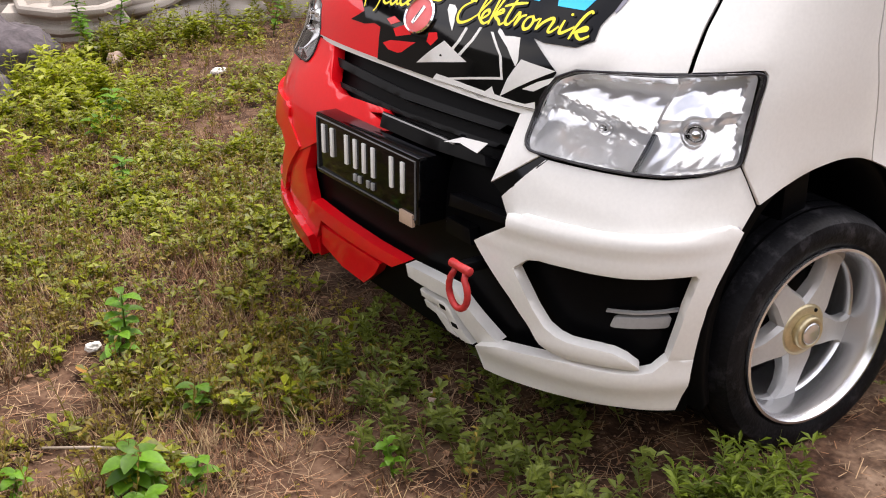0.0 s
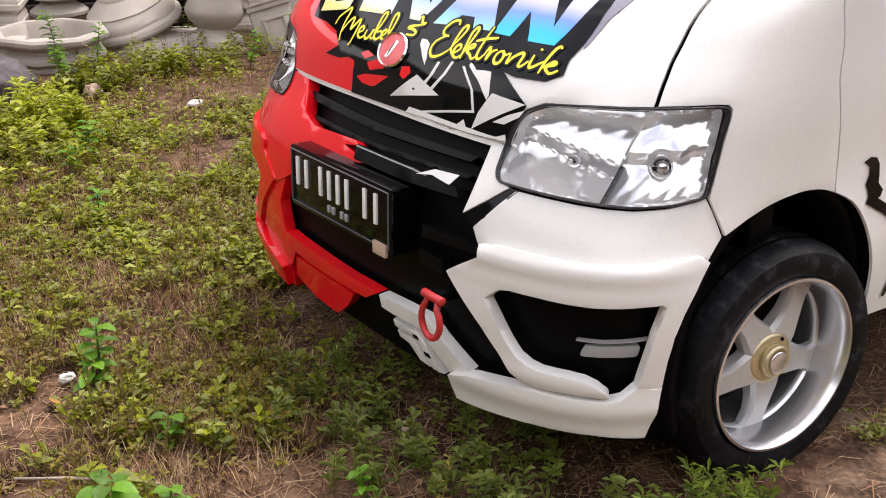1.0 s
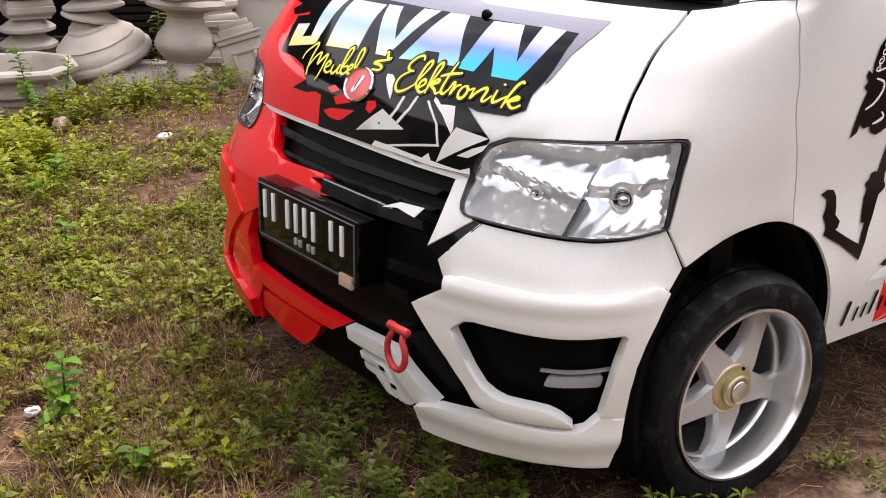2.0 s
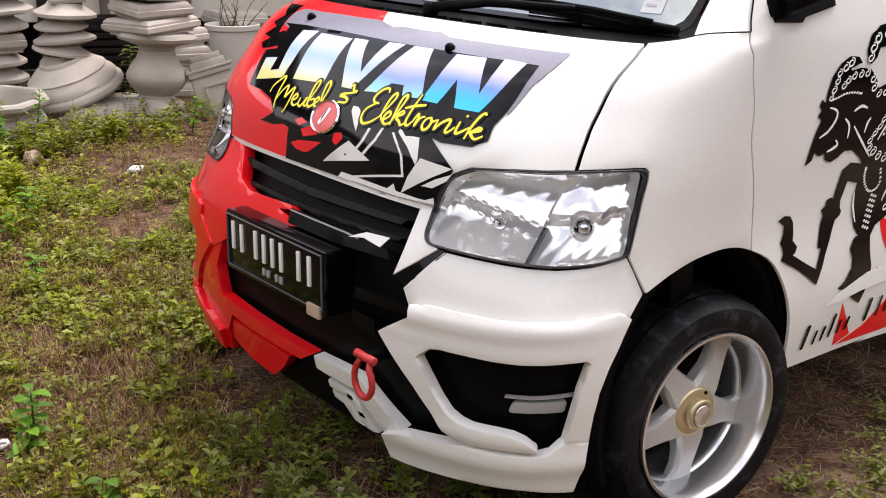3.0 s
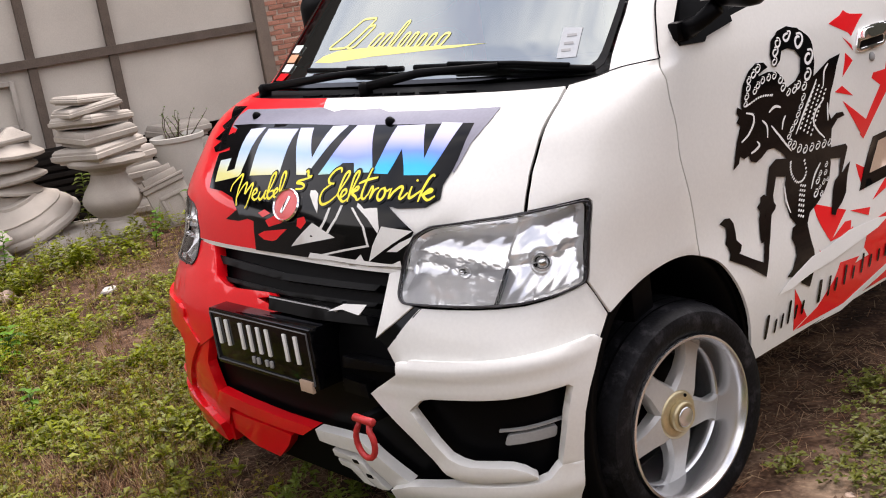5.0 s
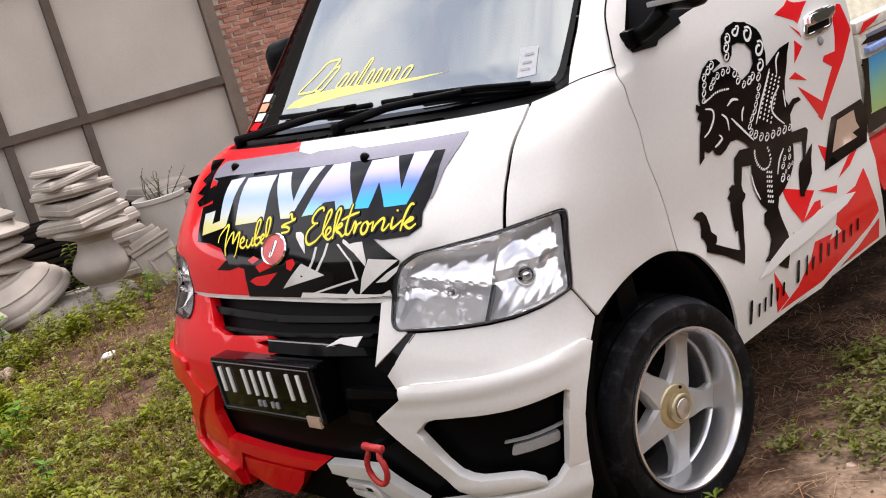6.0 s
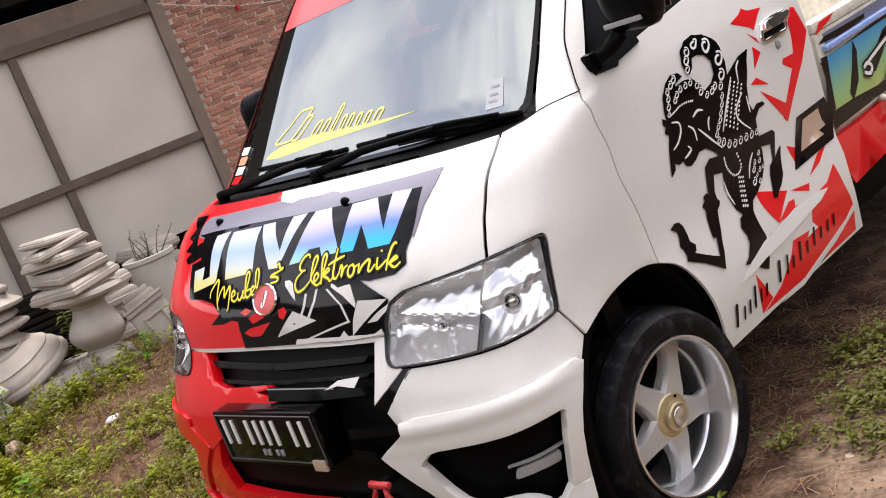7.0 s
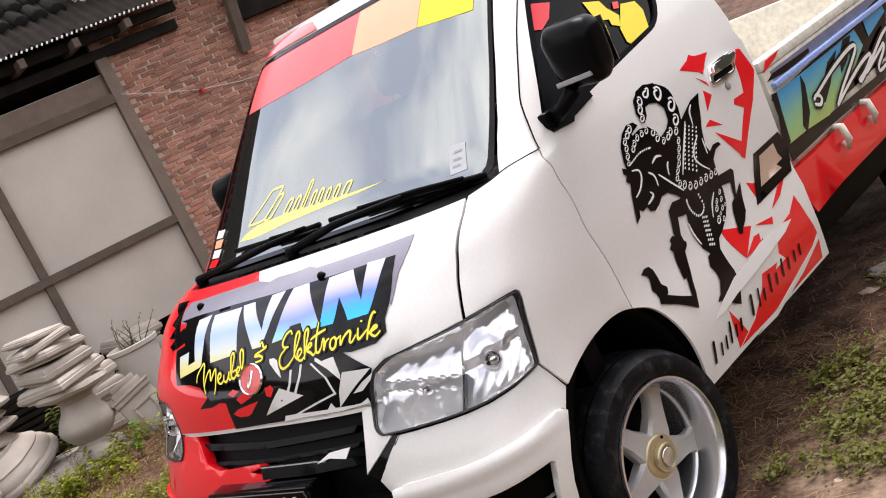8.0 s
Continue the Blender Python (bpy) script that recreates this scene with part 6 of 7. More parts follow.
# leaning panel slab
def panel_slab(at, turn, lean):
    ob = thing("leaning_slab", at, "moulded cement panel leaning on the pedestal", "cement moulding")
    m = pose(*at, lean, -15, turn)
    bm = box(bmesh.new(), (-0.14, -0.03, 0.0), (0.14, 0.03, 0.36), 0.006, m)
    for lo, hi in (((-0.15, -0.05, 0.33), (0.15, 0.04, 0.365)), ((-0.16, -0.06, 0.365), (0.16, 0.05, 0.385)), ((-0.12, -0.05, 0.385), (0.12, 0.05, 0.43)), ((-0.10, -0.045, 0.43), (0.10, 0.05, 0.47)), ((-0.07, -0.045, 0.25), (0.09, -0.03, 0.275)), ((-0.07, -0.045, 0.05), (-0.05, -0.03, 0.25)), ((0.07, -0.045, 0.05), (0.09, -0.03, 0.25))):
        part("moulding", box(bmesh.new(), lo, hi, 0.005, m), CEMENT, ob)
    part("body", bm, CEMENT, ob)


panel_slab((-4.53, 2.16, -0.03), 70, -12)


# flower pot with a bare shrub
def pot(at):
    ob = thing("flower_pot", at, "pale grey cement flower pot with a sparse shrub", "flower pot")
    m = pose(*at)
    part("saucer", ring(bmesh.new(), [(0.02, 0.0), (0.20, 0.0), (0.22, 0.03), (0.205, 0.03), (0.19, 0.012), (0.02, 0.01)], 40, m), POTGREY, ob)
    part("pot_wall", ring(bmesh.new(), [(0.155, 0.02), (0.165, 0.02), (0.195, 0.44), (0.215, 0.45), (0.218, 0.485), (0.205, 0.49), (0.19, 0.47), (0.178, 0.40)], 48, m), POTGREY, ob)
    part("soil", lathe(bmesh.new(), [(0.15, 0.05), (0.187, 0.44), (0.1, 0.455)], 32, m), EARTH, ob)
    rng = random.Random(4)
    bm, leaves = bmesh.new(), bmesh.new()
    for k in range(9):
        a, p = rng.uniform(0, 6.28), Vector(at) + Vector((rng.uniform(-0.1, 0.1), rng.uniform(-0.1, 0.1), 0.44))
        d, path = Vector((math.cos(a) * 0.35, math.sin(a) * 0.35, 1)).normalized(), [p.copy()]
        for i in range(7):
            d = (d + Vector((rng.uniform(-0.4, 0.4), rng.uniform(-0.4, 0.4), rng.uniform(-0.1, 0.15)))).normalized()
            p = p + d * rng.uniform(0.025, 0.05)
            path.append(p.copy())
            for q in range(2):
                e = Vector((rng.uniform(-1, 1), rng.uniform(-1, 1), rng.uniform(-0.2, 0.8))).normalized() * 0.022
                f = e.cross(Vector((0.2, 0.3, 1))).normalized() * 0.007
                vs = [leaves.verts.new(c) for c in (p, p + e * 0.5 + f, p + e, p + e * 0.5 - f)]
                leaves.faces.new(vs)
        tube(bm, path, [0.006 - 0.0006 * i for i in range(len(path))], 5)
    part("stems", bm, TIMBER, ob)
    part("leaves", leaves, GREEN, ob)


POTGREY = material("pale_painted_pot", (0.5, 0.48, 0.43), 0.8, spread=0.12, scale=5)
pot((-5.70, 2.85, 0.0))


# rocks
def rock(at, size, mat, label, seed):
    bm = bmesh.new()
    bmesh.ops.create_icosphere(bm, subdivisions=4, radius=1.0)
    for v in bm.verts:
        k = 1 + 0.35 * noise.noise(v.co * 1.1 + Vector((seed, 0, 0))) + 0.3 * abs(noise.noise(v.co * 2.6 + Vector((seed, 4, 0)))) - 0.12 + 0.07 * noise.noise(v.co * 7 + Vector((seed, 0, 2))) + 0.03 * noise.noise(v.co * 19)
        v.co = Vector([c * k * s for c, s in zip(v.co, size)]) + Vector(at)
    return tagged(mesh_object("rock", bm, mat, smooth=50), label, "rock")


ROCKGREY = material("purplish_grey_stone", (0.075, 0.063, 0.066), 0.95, spread=0.8, scale=4, bump=0.9, grain=22)
rock((-4.08, 0.02, 0.06), (0.40, 0.34, 0.25), ROCKGREY, "large purplish grey rock in the weeds", 1.0)
rock((-3.42, -0.24, 0.03), (0.20, 0.20, 0.17), ROCKGREY, "low grey rock beside the larger one", 5.0)
PALE = material("pale_scrap", (0.6, 0.57, 0.52), 0.8, spread=0.2, scale=20)
PINK = material("pinkish_stone", (0.45, 0.33, 0.26), 0.9, spread=0.3, scale=12)
rock((-3.36, 1.0, 0.015), (0.035, 0.045, 0.022), PALE, "small pale stone on the earth", 2.0)
rock((-3.86, 0.62, 0.03), (0.05, 0.05, 0.05), PINK, "small pinkish stone by the tray", 3.0)
rock((-0.53, -0.60, 0.02), (0.018, 0.024, 0.014), PALE, "crumpled white scrap on the ground", 7.0)
rock((-0.756, -0.503, 0.01), (0.018, 0.016, 0.012), PALE, "tiny white scrap on the ground", 8.0)
rock((1.10, 0.90, 0.008), (0.03, 0.022, 0.012), PINK, "brown pebble on bare earth", 9.0)
rock((0.80, 2.42, 0.02), (0.13, 0.10, 0.035), CEMENT, "broken pale cement flake on the ground", 11.0)
rock((0.72, 2.22, 0.01), (0.05, 0.04, 0.018), PINK, "small broken brick chip on the ground", 13.0)
rock((0.20, 0.02, 0.012), (0.025, 0.02, 0.016), PINK, "small pebble among the weeds", 12.0)
rng = random.Random(9)
bm = bmesh.new()
tube(bm, [(-0.10, -0.86, 0.02), (-0.02, -0.76, 0.028), (0.02, -0.70, 0.024), (0.12, -0.60, 0.03)], [0.003, 0.0042, 0.0038, 0.0025], 7)
tagged(mesh_object("twig", bm, material("bleached_twig", (0.3, 0.24, 0.18), 0.9, spread=0.3, scale=30)), "bleached dry twig lying on the earth", "twig")


# dark slatted crate between the stacks
crate = thing("slatted_crate", (-5.55, 1.72, 0.0), "dark weathered slatted timber crate behind the stacks", "crate")
CM = pose(-5.55, 1.72, 0.0, 0, 0, 70)
for i in range(11):
    part("slat", box(bmesh.new(), (-0.34, -0.02, 0.02 + 0.055 * i), (0.34, 0.0, 0.055 + 0.055 * i), 0.003, CM @ Matrix.Translation((0, 0, 0))), ROOF, crate)
for x in (-0.33, 0.30):
    part("upright", box(bmesh.new(), (x, 0.0, 0.0), (x + 0.05, 0.05, 0.64), 0.004, CM), ROOF, crate)
part("back", box(bmesh.new(), (-0.34, 0.05, 0.0), (0.34, 0.06, 0.62), 0.002, CM), ROOF, crate)

# picture-frame moulding against the boards
moulding = thing("moulding_frame", (WALL @ Vector((-2.2, -0.08, 0.0)))[:], "pale square moulding frame leaning on the boards", "frame")
for lo, hi in (((-2.42, 0.70), (-2.38, 1.10)), ((-2.08, 0.70), (-2.04, 1.10)), ((-2.38, 1.06), (-2.08, 1.10)), ((-2.38, 0.70), (-2.08, 0.74))):
    part("frame_bar", box(bmesh.new(), (lo[0], -0.06, lo[1]), (hi[0], -0.02, hi[1]), 0.006, WALL), CEMENT, moulding)
part("frame_leg", box(bmesh.new(), (-2.40, -0.055, 0.0), (-2.06, -0.025, 0.70), 0.004, WALL), ROOF, moulding)

# cord strung along the brick wall with one red peg
line = [WALL @ Vector(p) for p in ((0.16, -0.09, 2.42), (0.5, -0.06, 2.30), (0.89, -0.05, 2.18), (1.3, -0.06, 2.10), (2.0, -0.08, 2.05))]
cord = thing("clothes_line", tuple(line[2]), "thin pale cord strung along the brick wall with a red peg", "cord")
part("cord", tube(bmesh.new(), line, 0.004, 6), PALE, cord)
part("peg", box(bmesh.new(), (-0.022, -0.014, -0.04), (0.022, 0.014, 0.014), 0.004, Matrix.Translation(line[2])), SHACKLE, cord)

# ---- brick faces ----
def brick_mesh(w, h, d, seed):
    bm = box(bmesh.new(), (0, -d, 0), (w, 0.01, h), 0.003)
    for v in bm.verts:
        v.co += Vector((noise.noise((v.co.x * 40, v.co.z * 40, seed)), 0.8 * noise.noise((v.co.x * 30, seed, v.co.z * 60)), noise.noise((seed, v.co.x * 40, v.co.z * 50)))) * 0.003
    me = bpy.data.meshes.new("brick")
    bm.to_mesh(me)
    bm.free()
    me.materials.append(BRICK)
    return me


KINDS = [brick_mesh(w, 0.036, d, 3.7 * k) for k, (w, d) in enumerate(((0.140, 0.014), (0.136, 0.017), (0.143, 0.012), (0.132, 0.016), (0.126, 0.013), (0.141, 0.018)))]
rng = random.Random(21)
rest = bmesh.new()
inverse = stand(brick_wall).inverted()
for r in range(88):
    z = 0.02 + r * 0.045
    s = 0.21 + (0.075 if r % 2 else 0.0) - rng.uniform(0, 0.03)
    while s < 4.8:
        me = rng.choice(KINDS)
        m = WALL @ Matrix.Translation((s, rng.uniform(0, 0.006), z + rng.uniform(-0.003, 0.003))) @ Matrix.Rotation(rng.uniform(-0.012, 0.012), 4, "Y")
        if s > 0.2 and s < 1.45 and 1.65 < z < 3.05:
            ob = new("brick", me)
            ob.parent, ob.matrix_parent_inverse, ob.matrix_basis = brick_wall, inverse, m
        elif s < 3.2:
            k = len(rest.verts)
            rest.from_mesh(me)
            rest.verts.ensure_lookup_table()
            bmesh.ops.transform(rest, matrix=m, verts=rest.verts[k:])
        s += 0.148 + rng.uniform(-0.006, 0.014)
tagged(mesh_object("bricks", rest, BRICK, brick_wall, smooth=0), kind="stuff")

# ---- weeds, straw and litter ----
def plants(name, label, mat, count, where, make, seed, category):
    """Many small plants in one mesh: make(rng, at) returns rows of leaf corners."""
    rng = random.Random(seed)
    verts, faces = [], []
    done = 0
    for _ in range(count * 12):
        if done >= count:
            break
        p = where(rng)
        if p is None:
            continue
        done += 1
        for quad in make(rng, Vector((p[0], p[1], hump(p[0], p[1])))):
            k = len(verts)
            verts += [tuple(c) for c in quad]
            faces.append(tuple(range(k, k + len(quad))))
    me = bpy.data.meshes.new(name)
    me.from_pydata(verts, [], faces)
    me.materials.append(mat)
    return tagged(new(name, me), label, category, kind="stuff")


def leaf(p, d, up, size, wide):
    side = d.cross(up)
    side = side.normalized() if side.length > 1e-4 else Vector((1, 0, 0))
    tip = p + d * size - up * size * 0.18
    mid = p + d * size * 0.5 + up * size * 0.06
    return [(p, mid + side * wide * size, tip), (p, tip, mid - side * wide * size)]


def blade(p, d, size, wide, bend):
    side = d.cross(Vector((0, 0, 1)))
    side = (side.normalized() if side.length > 1e-4 else Vector((1, 0, 0))) * wide
    flat = Vector((d.x, d.y, 0))
    a, b = p + d * size * 0.5, p + d * size * 0.9 + flat * bend * size
    return [(p - side, p + side, a + side * 0.8, a - side * 0.8), (a - side * 0.8, a + side * 0.8, b)]


def any_way(rng, rise):
    a = rng.uniform(0, 2 * math.pi)
    return Vector((math.cos(a), math.sin(a), rise)).normalized()


def leafy(rng, at, high=(0.05, 0.13), size=(0.018, 0.040), n=(4, 8)):
    lean, h, out = any_way(rng, 2.2), rng.uniform(*high), []
    for i in range(rng.randint(*n)):
        p = at + lean * h * (0.25 + 0.75 * i / n[1])
        turn = rng.uniform(0, 6.28)
        for k in range(2 if i else 3):
            d = Vector((math.cos(turn + k * 3.0), math.sin(turn + k * 3.0), rng.uniform(0.1, 0.8))).normalized()
            out += leaf(p, d, Vector((0, 0, 1)), rng.uniform(*size), rng.uniform(0.24, 0.36))
    s = lean.cross(Vector((1, 0.3, 0))).normalized() * 0.0016
    out.append((at - s, at + s, at + lean * h + s * 0.6, at + lean * h - s * 0.6))
    return out


def mat_weed(rng, at):
    out = []
    for _ in range(rng.randint(7, 13)):
        p = at + Vector((rng.gauss(0, 0.035), rng.gauss(0, 0.035), rng.uniform(0.004, 0.045)))
        for k in range(3):
            out += leaf(p, any_way(rng, rng.uniform(0.0, 0.9)), Vector((0, 0, 1)), rng.uniform(0.012, 0.027), rng.uniform(0.22, 0.36))
    return out


def tuft(rng, at):
    out = []
    for _ in range(rng.randint(6, 11)):
        out += blade(at + Vector((rng.gauss(0, 0.012), rng.gauss(0, 0.012), 0)), any_way(rng, rng.uniform(0.5, 2.5)), rng.uniform(0.03, 0.10), 0.0013, rng.uniform(0, 0.3))
    return out


def stalk(rng, at):
    lean, h, out = any_way(rng, 4), rng.uniform(0.09, 0.22), []
    s = lean.cross(Vector((1, 0.3, 0))).normalized() * 0.0014
    out.append((at - s, at + s, at + lean * h + s * 0.5, at + lean * h - s * 0.5))
    for i in range(rng.randint(9, 17)):
        p = at + lean * h * rng.uniform(0.25, 1.0)
        out += leaf(p, any_way(rng, rng.uniform(0.2, 1.4)), Vector((0, 0, 1)), rng.uniform(0.010, 0.024), rng.uniform(0.16, 0.3))
    return out


def straw(rng, at):
    a, l = rng.uniform(0, 3.14), rng.uniform(0.015, 0.08)
    d, w = Vector((math.cos(a), math.sin(a), rng.uniform(-0.1, 0.2))) * l, rng.uniform(0.0004, 0.0013)
    s = Vector((-d.y, d.x, 0)).normalized() * w
    p = at + Vector((0, 0, rng.uniform(0.002, 0.012)))
    return [(p - d / 2 - s, p - d / 2 + s, p + d / 2 + s, p + d / 2 - s)]


def crumb(rng, at):
    r, out = rng.uniform(0.002, 0.008), []
    top = at + Vector((rng.uniform(-0.3, 0.3) * r, rng.uniform(-0.3, 0.3) * r, r * 0.9))
    rim = [at + Vector((math.cos(a) * r * rng.uniform(0.7, 1.2), math.sin(a) * r * rng.uniform(0.7, 1.2), -0.001)) for a in (0, 1.3, 2.5, 3.8, 5.0)]
    return [(rim[i], rim[(i + 1) % 5], top) for i in range(5)]


def patchy(x, y):
    return noise.noise((x * 1.1, y * 1.1, 7.0)) + 0.6 * noise.noise((x * 2.7, y * 2.7, 2.0))


def under_truck(x, y):
    return abs(x) < 0.78 and 0.12 < y < 4.2


BARE = ((-0.53, -0.60, 0.09), (-0.42, -0.68, 0.09), (-0.35, -0.80, 0.14), (-0.05, -0.86, 0.10), (0.35, -0.40, 0.12))


def in_dark(x, y):
    """Close to the bumper, where little grows."""
    return -0.75 < x < 0.8 and y > -0.16 + 0.30 * max(0.0, abs(x) - 0.35)


def yard(rng, cover, near=1.0):
    """A spot in the open yard to the truck's right and front, in patches."""
    x, y = rng.uniform(-5.2, 1.3), rng.gauss(0.35, 1.05)
    if rng.random() < near * 0.62:
        x, y = rng.gauss(-0.55, 0.85), rng.gauss(-0.4, 0.55)
    if under_truck(x, y) or (x > 0.55 and y > -0.1) or (in_dark(x, y) and rng.random() < 0.85):
        return None
    if any(math.hypot(x - a, y - b) < r for a, b, r in BARE):
        return None
    if x < -4.0 and y < 0.75:
        return None
    return (x, y) if 1.7 * patchy(x, y) + cover > rng.uniform(-0.8, 0.8) else None


def mid_yard(rng):
    """The greener middle of the yard, between the truck's nose and the stacks."""
    x, y = rng.uniform(-3.4, -0.65), rng.gauss(0.35, 0.55)
    if under_truck(x, y) or y < -0.55 - 0.1 * x - 0.25:
        return None
    return (x, y) if noise.noise((x * 1.9, y * 1.9, 4.0)) + 0.5 * noise.noise((x * 4.5, y * 4.5, 6.0)) > rng.uniform(-0.25, 0.35) else None


def flank_side(rng):
    x, y = rng.uniform(0.35, 1.9), rng.uniform(0.9, 4.6)
    return (x, y) if noise.noise((x * 2.3, y * 2.3, 5.0)) > 0.05 + (0.25 if x < 0.7 else 0.0) else None


def far_spot(rng):
    x, y = rng.uniform(-6, 8), rng.uniform(-8, 9)
    if under_truck(x, y) or (-5.2 < x < 1.9 and -1.0 < y < 4.6) or x < -5.2 and y > -0.5:
        return None
    return (x, y) if patchy(x * 0.7, y * 0.7) > rng.uniform(-0.1, 0.5) else None


def anywhere(rng):
    x, y = scatter(rng)
    return None if x > 0.85 and y > 0.3 and rng.random() < 0.7 else (x, y)


def scatter(rng):
    return (rng.uniform(-4.8, 1.9), rng.uniform(-1.5, 3.6)) if rng.random() < 0.45 else (rng.uniform(-1.6, 1.5), rng.uniform(-1.2, 1.9))


def by_wall(rng):
    t = rng.random()
    x, y = -3.95 - 0.45 * t + rng.gauss(0, 0.10), 0.45 + 1.5 * t + rng.gauss(0, 0.10)
    return (x, y) if noise.noise((x * 3.1, y * 3.1, 9.0)) > -0.1 else None


def left_clump(rng):
    """The thick bush of weeds in front of the rocks."""
    if rng.random() < 0.93:
        a, r = rng.uniform(0, 6.28), abs(rng.gauss(0, 0.20))
        return (-3.15 + 1.7 * r * math.cos(a), 0.12 + 0.95 * r * math.sin(a))
    return (-2.15 + rng.gauss(0, 0.16), -0.42 + rng.gauss(0, 0.10))


def at_bumper(rng):
    x = rng.uniform(-0.15, 0.95)
    return (x, -0.20 + 0.50 * max(0, x - 0.25) + rng.gauss(0, 0.09))


def under_front(rng):
    x, y = rng.uniform(-0.35, 0.80), rng.uniform(-0.12, 0.42)
    return None if x > 0.55 and y > 0.22 else (x, y)


def at_tyre(rng):
    x, y = rng.gauss(0.93, 0.07), rng.gauss(0.30, 0.07)
    return None if x < 0.885 and y > 0.28 else (x, y)


def spiky(rng, at):
    """An upright weed with narrow pointed leaves."""
    lean, h, out = any_way(rng, 3.5), rng.uniform(0.06, 0.19), []
    s = lean.cross(Vector((1, 0.3, 0))).normalized() * 0.0018
    out.append((at - s, at + s, at + lean * h + s * 0.5, at + lean * h - s * 0.5))
    for i in range(rng.randint(10, 16)):
        p = at + lean * h * (0.2 + 0.8 * i / 15)
        out += leaf(p, any_way(rng, rng.uniform(0.3, 1.1)), Vector((0, 0, 1)), rng.uniform(0.026, 0.048), rng.uniform(0.10, 0.16))
    return out


BRIGHT = foliage("bright_weed_leaf", (0.19, 0.205, 0.006), 0.6)
OLIVE = foliage("olive_weed_leaf", (0.165, 0.122, 0.012), 0.6)
TYREGREEN = foliage("narrow_weed_leaf", (0.12, 0.16, 0.016))
SIDE = foliage("side_weed_leaf", (0.10, 0.105, 0.012))
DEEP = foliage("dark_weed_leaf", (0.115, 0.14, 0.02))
HAY = material("pale_dry_grass", (0.36, 0.25, 0.125), 0.85, spread=0.5, scale=3, per_piece=0.9)
STRAW = material("dry_straw", (0.24, 0.155, 0.085), 0.85, spread=0.5, scale=3, per_piece=0.9)
BROAD = foliage("broad_weed_leaf", (0.095, 0.21, 0.008))
STALK = material("reddish_dry_stalk", (0.18, 0.088, 0.04), 0.85, spread=0.5, scale=3, per_piece=0.9)
SOIL = material("earth_crumbs", (0.10, 0.058, 0.034), 0.95, spread=0.6, scale=3, per_piece=0.9)
LITTER = material("dry_brown_leaf", (0.24, 0.13, 0.07), 0.8, spread=0.5, scale=4, per_piece=0.9)


def fallen(rng, at):
    return leaf(at + Vector((0, 0, rng.uniform(0.004, 0.014))), any_way(rng, rng.uniform(-0.1, 0.25)), Vector((0, 0, 1)), rng.uniform(0.012, 0.034), rng.uniform(0.22, 0.34))


plants("creeping_weeds", "patches of small creeping olive weeds", OLIVE, 900, lambda r: yard(r, 0.12, 0.8), mat_weed, 1, "weeds")
plants("leafy_weeds", "bright green leafy weeds in patches", BRIGHT, 1200, lambda r: yard(r, -0.25), lambda r, p: leafy(r, p, (0.04, 0.12), (0.022, 0.050), (3, 6)), 2, "weeds")
plants("middle_weeds", "low bright weeds over the middle of the yard", BRIGHT, 620, mid_yard, mat_weed, 26, "weeds")
plants("middle_leafy_weeds", "bright leafy weeds over the middle of the yard", BRIGHT, 560, mid_yard, lambda r, p: leafy(r, p, (0.04, 0.11), (0.024, 0.05), (3, 6)), 27, "weeds")
plants("tiny_weeds", "small bright seedlings between the larger weeds", BRIGHT, 1500, lambda r: yard(r, 0.35, 0.75), lambda r, p: leafy(r, p, (0.015, 0.05), (0.012, 0.028), (2, 4)), 12, "weeds")
plants("upright_weeds", "thin upright olive weed stalks", OLIVE, 1400, lambda r: yard(r, 0.2, 0.55), stalk, 3, "weeds")
plants("grass_tufts", "thin dry grass tufts", STALK, 4300, lambda r: yard(r, 0.7), tuft, 4, "grass")
plants("dry_grass", "thin pale dry grass between the weeds", HAY, 1900, lambda r: yard(r, 0.55, 1.1), tuft, 14, "grass")
plants("far_weeds", "sparse low weeds over the rest of the yard", SIDE, 900, far_spot, mat_weed, 25, "weeds")
plants("side_weeds", "low weed patches beside the truck", SIDE, 620, flank_side, mat_weed, 5, "weeds")
plants("straw_litter", "scattered straw and dry stalks", STRAW, 16000, anywhere, straw, 6, "straw")
plants("dark_litter", "dark reddish dead stalks on the earth", STALK, 10000, anywhere, straw, 16, "straw")
plants("leaf_litter", "small dry brown leaves on the earth", LITTER, 2200, lambda r: yard(r, 0.5), fallen, 17, "dry leaves")
plants("soil_crumbs", "loose crumbs of earth and grit", SOIL, 20000, anywhere, crumb, 7, "grit")
plants("wall_weeds", "bright weeds growing along the cement stacks", BRIGHT, 150, by_wall, lambda r, p: leafy(r, p, (0.08, 0.26), (0.030, 0.060), (5, 9)), 8, "weeds")
plants("bush_weeds", "thick bright weeds growing before the rocks", BRIGHT, 130, left_clump, lambda r, p: leafy(r, p, (0.10, 0.30), (0.032, 0.066), (6, 10)), 18, "weeds")
plants("tyre_weeds", "upright narrow-leaved weeds growing against the tyre", TYREGREEN, 60, at_tyre, spiky, 19, "weeds")
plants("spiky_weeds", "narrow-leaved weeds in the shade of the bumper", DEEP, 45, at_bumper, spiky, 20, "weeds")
# extra dark weeds cover the lit soil here to deepen the bumper's shade
plants("under_weeds", "dark weeds added to deepen the shade under the front bumper", DEEP, 110, under_front, lambda r, p: leafy(r, p, (0.05, 0.18), (0.018, 0.038), (5, 9)), 22, "weeds")
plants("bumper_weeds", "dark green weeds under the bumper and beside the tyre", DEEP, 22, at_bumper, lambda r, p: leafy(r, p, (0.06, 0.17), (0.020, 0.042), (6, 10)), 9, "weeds")


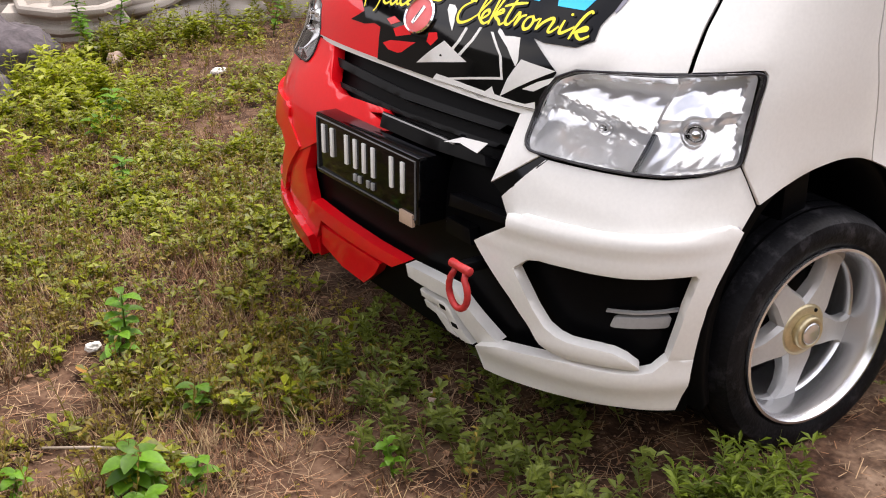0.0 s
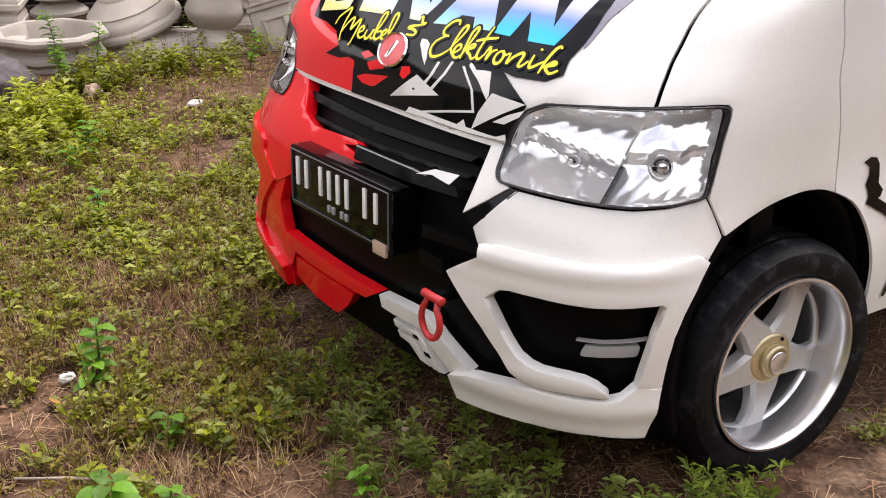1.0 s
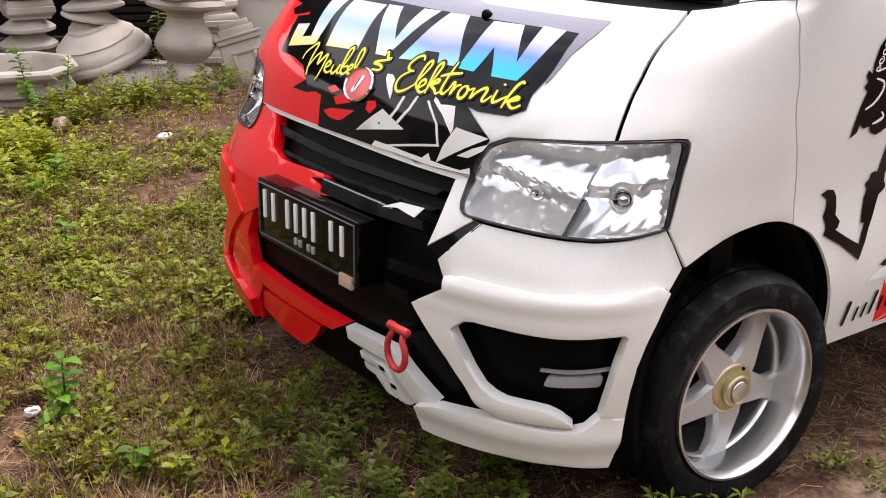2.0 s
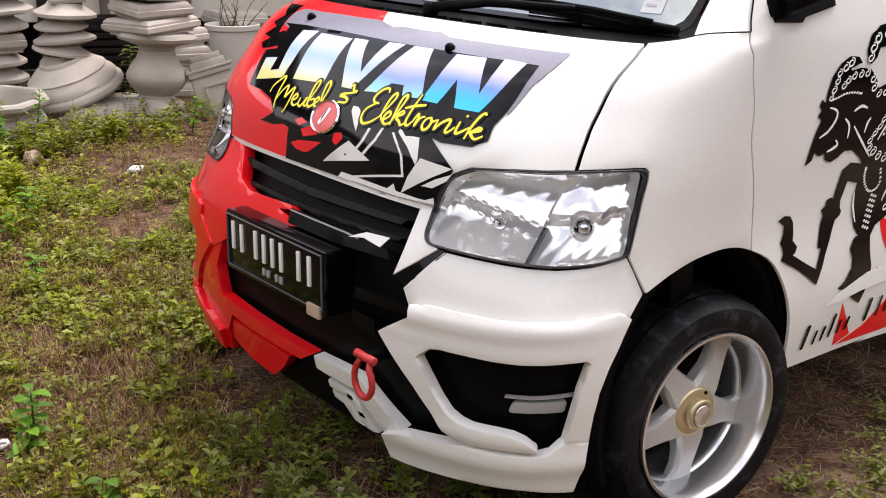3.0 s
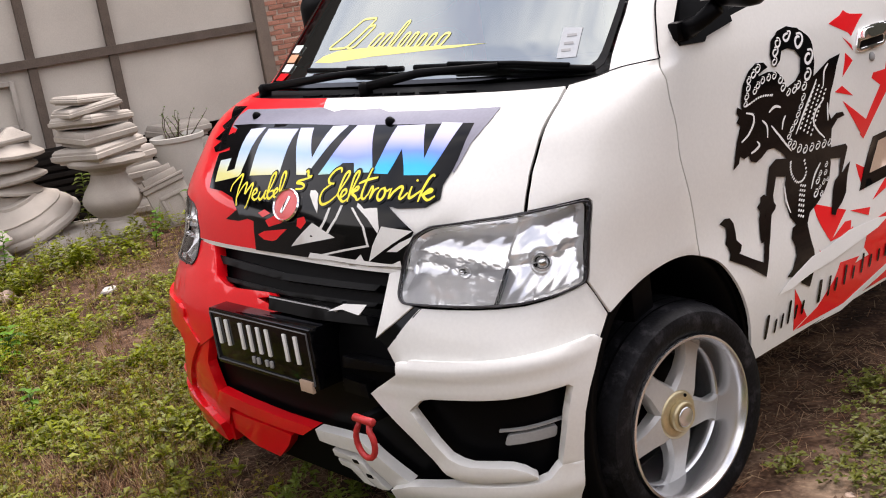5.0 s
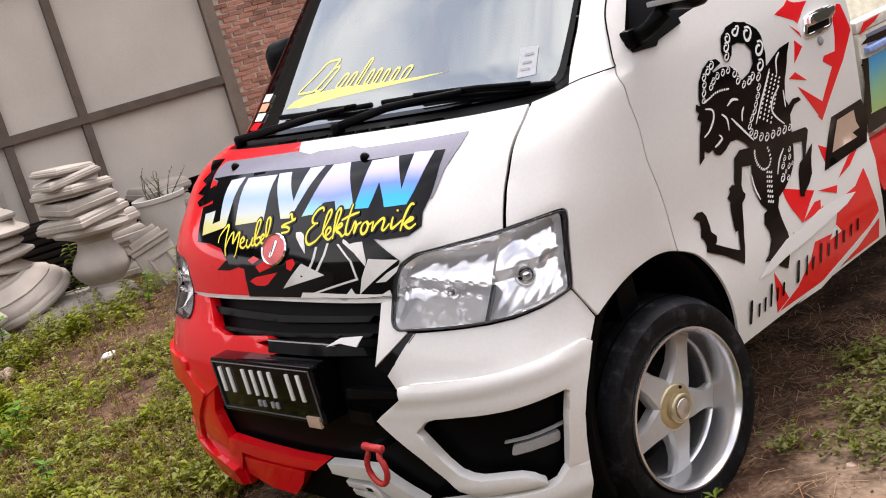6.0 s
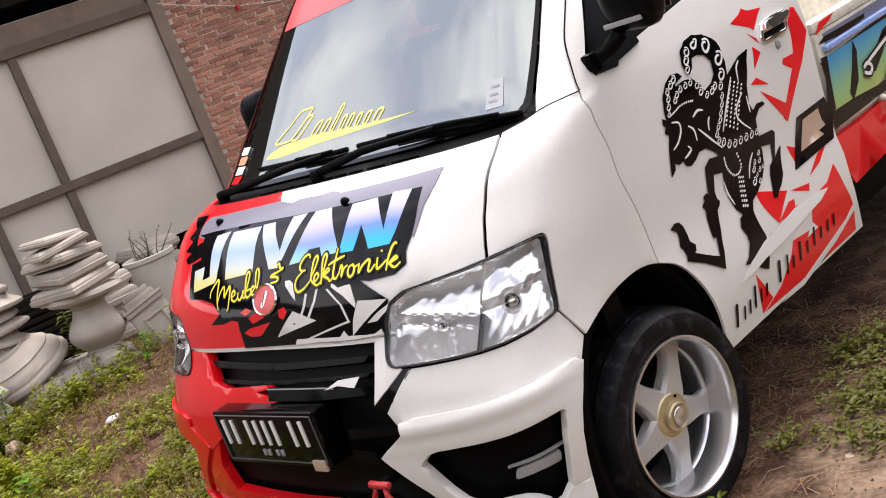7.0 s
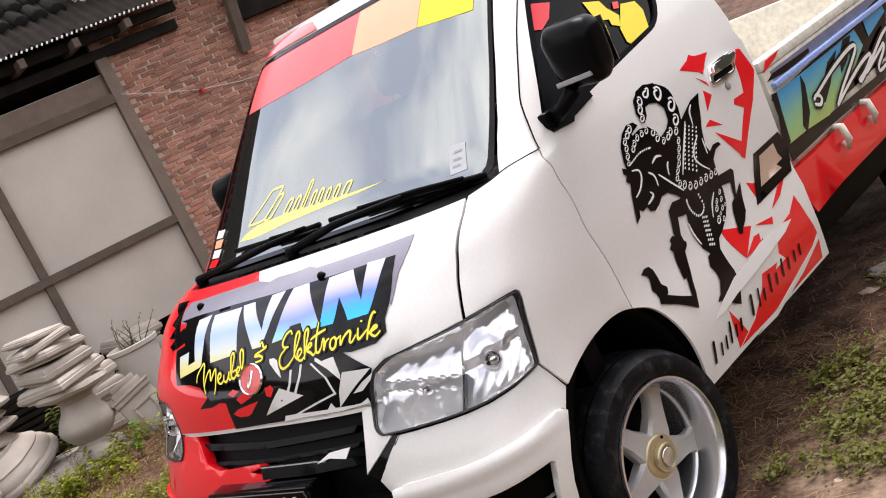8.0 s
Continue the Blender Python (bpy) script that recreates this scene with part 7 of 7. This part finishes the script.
# single larger weeds that stand out
def big_weed(at, high, leaves, size, label, seed, mat=None):
    rng = random.Random(seed)
    ob = thing("weed", (at[0], at[1], hump(*at)), label, "weed", "larger weeds")
    p0, lean = Vector((at[0], at[1], hump(*at))), any_way(rng, 5)
    bm = tube(bmesh.new(), [p0 - Vector((0, 0, 0.01)), p0 + lean * high * 0.5, p0 + lean * high], [0.004, 0.003, 0.0015], 6)
    part("stem", bm, GREEN, ob)
    for i in range(leaves):
        q = i / leaves
        p = p0 + lean * high * (0.2 + 0.8 * q)
        a = i * 2.4 + rng.uniform(-0.3, 0.3)
        d = Vector((math.cos(a), math.sin(a), rng.uniform(0.15, 0.6))).normalized()
        side, l = d.cross(Vector((0, 0, 1))).normalized(), size * rng.uniform(0.7, 1.15)
        bm = bmesh.new()
        rows = []
        for k in range(6):
            t = k / 5
            w = l * 0.30 * math.sin(math.pi * min(1, t * 0.92 + 0.06)) ** 0.8
            c = p + d * l * t - Vector((0, 0, 1)) * l * 0.35 * t * t
            rows.append([bm.verts.new(c + side * w + Vector((0, 0, w * 0.3))), bm.verts.new(c), bm.verts.new(c - side * w + Vector((0, 0, w * 0.3)))])
        for r1, r2 in zip(rows, rows[1:]):
            for k in range(2):
                bm.faces.new((r1[k], r1[k + 1], r2[k + 1], r2[k]))
        part("leaf", bm, mat or BROAD, ob)
    return ob


for at, high, n, size, seed in (((0.155, -0.75), 0.13, 19, 0.075, 1), ((-0.50, -0.52), 0.20, 18, 0.055, 2), ((-0.45, -0.56), 0.12, 10, 0.06, 31), ((0.20, -0.62), 0.09, 9, 0.055, 3), ((-0.09, -0.50), 0.10, 9, 0.055, 4), ((0.0, -0.95), 0.08, 9, 0.05, 32), ((0.26, -0.74), 0.07, 9, 0.06, 34), ((-4.35, 0.62), 0.42, 34, 0.07, 5), ((-4.1, 0.55), 0.26, 24, 0.07, 6), ((-4.2, 0.75), 0.36, 26, 0.06, 7), ((-2.55, 0.12), 0.20, 16, 0.075, 8), ((-4.15, 1.72), 0.26, 20, 0.06, 21), ((-2.45, 0.05), 0.12, 10, 0.07, 23), ((-4.25, 2.1), 0.28, 22, 0.06, 9), ((0.42, -0.24), 0.10, 12, 0.035, 10), ((-1.7, -0.1), 0.16, 14, 0.05, 11)):
    big_weed(at, high, n, size, "bright green broad-leaved weed on the earth", seed)
for at, high, n, size, seed in (((-5.12, 1.72), 0.46, 34, 0.075, 41), ((-5.2, 1.66), 0.36, 26, 0.07, 42)):
    big_weed(at, high, n, size, "dark green leafy weed growing between the cement stacks", seed, DEEP)
bm = bmesh.new()
leaf_at = Vector((-0.434, -0.665, 0.014))
vs = [bm.verts.new(leaf_at + Vector(c)) for c in ((-0.03, 0, 0.004), (-0.01, 0.014, 0), (0.02, 0.012, 0.006), (0.034, 0, 0.002), (0.018, -0.013, 0.008), (-0.012, -0.012, 0.002))]
bm.faces.new(vs)
bmesh.ops.solidify(bm, geom=bm.faces, thickness=0.0012)
tagged(mesh_object("fallen_leaf", bm, material("orange_dry_leaf", (0.5, 0.27, 0.06), 0.7, spread=0.3, scale=30)), "orange dry leaf on the earth", "leaf")
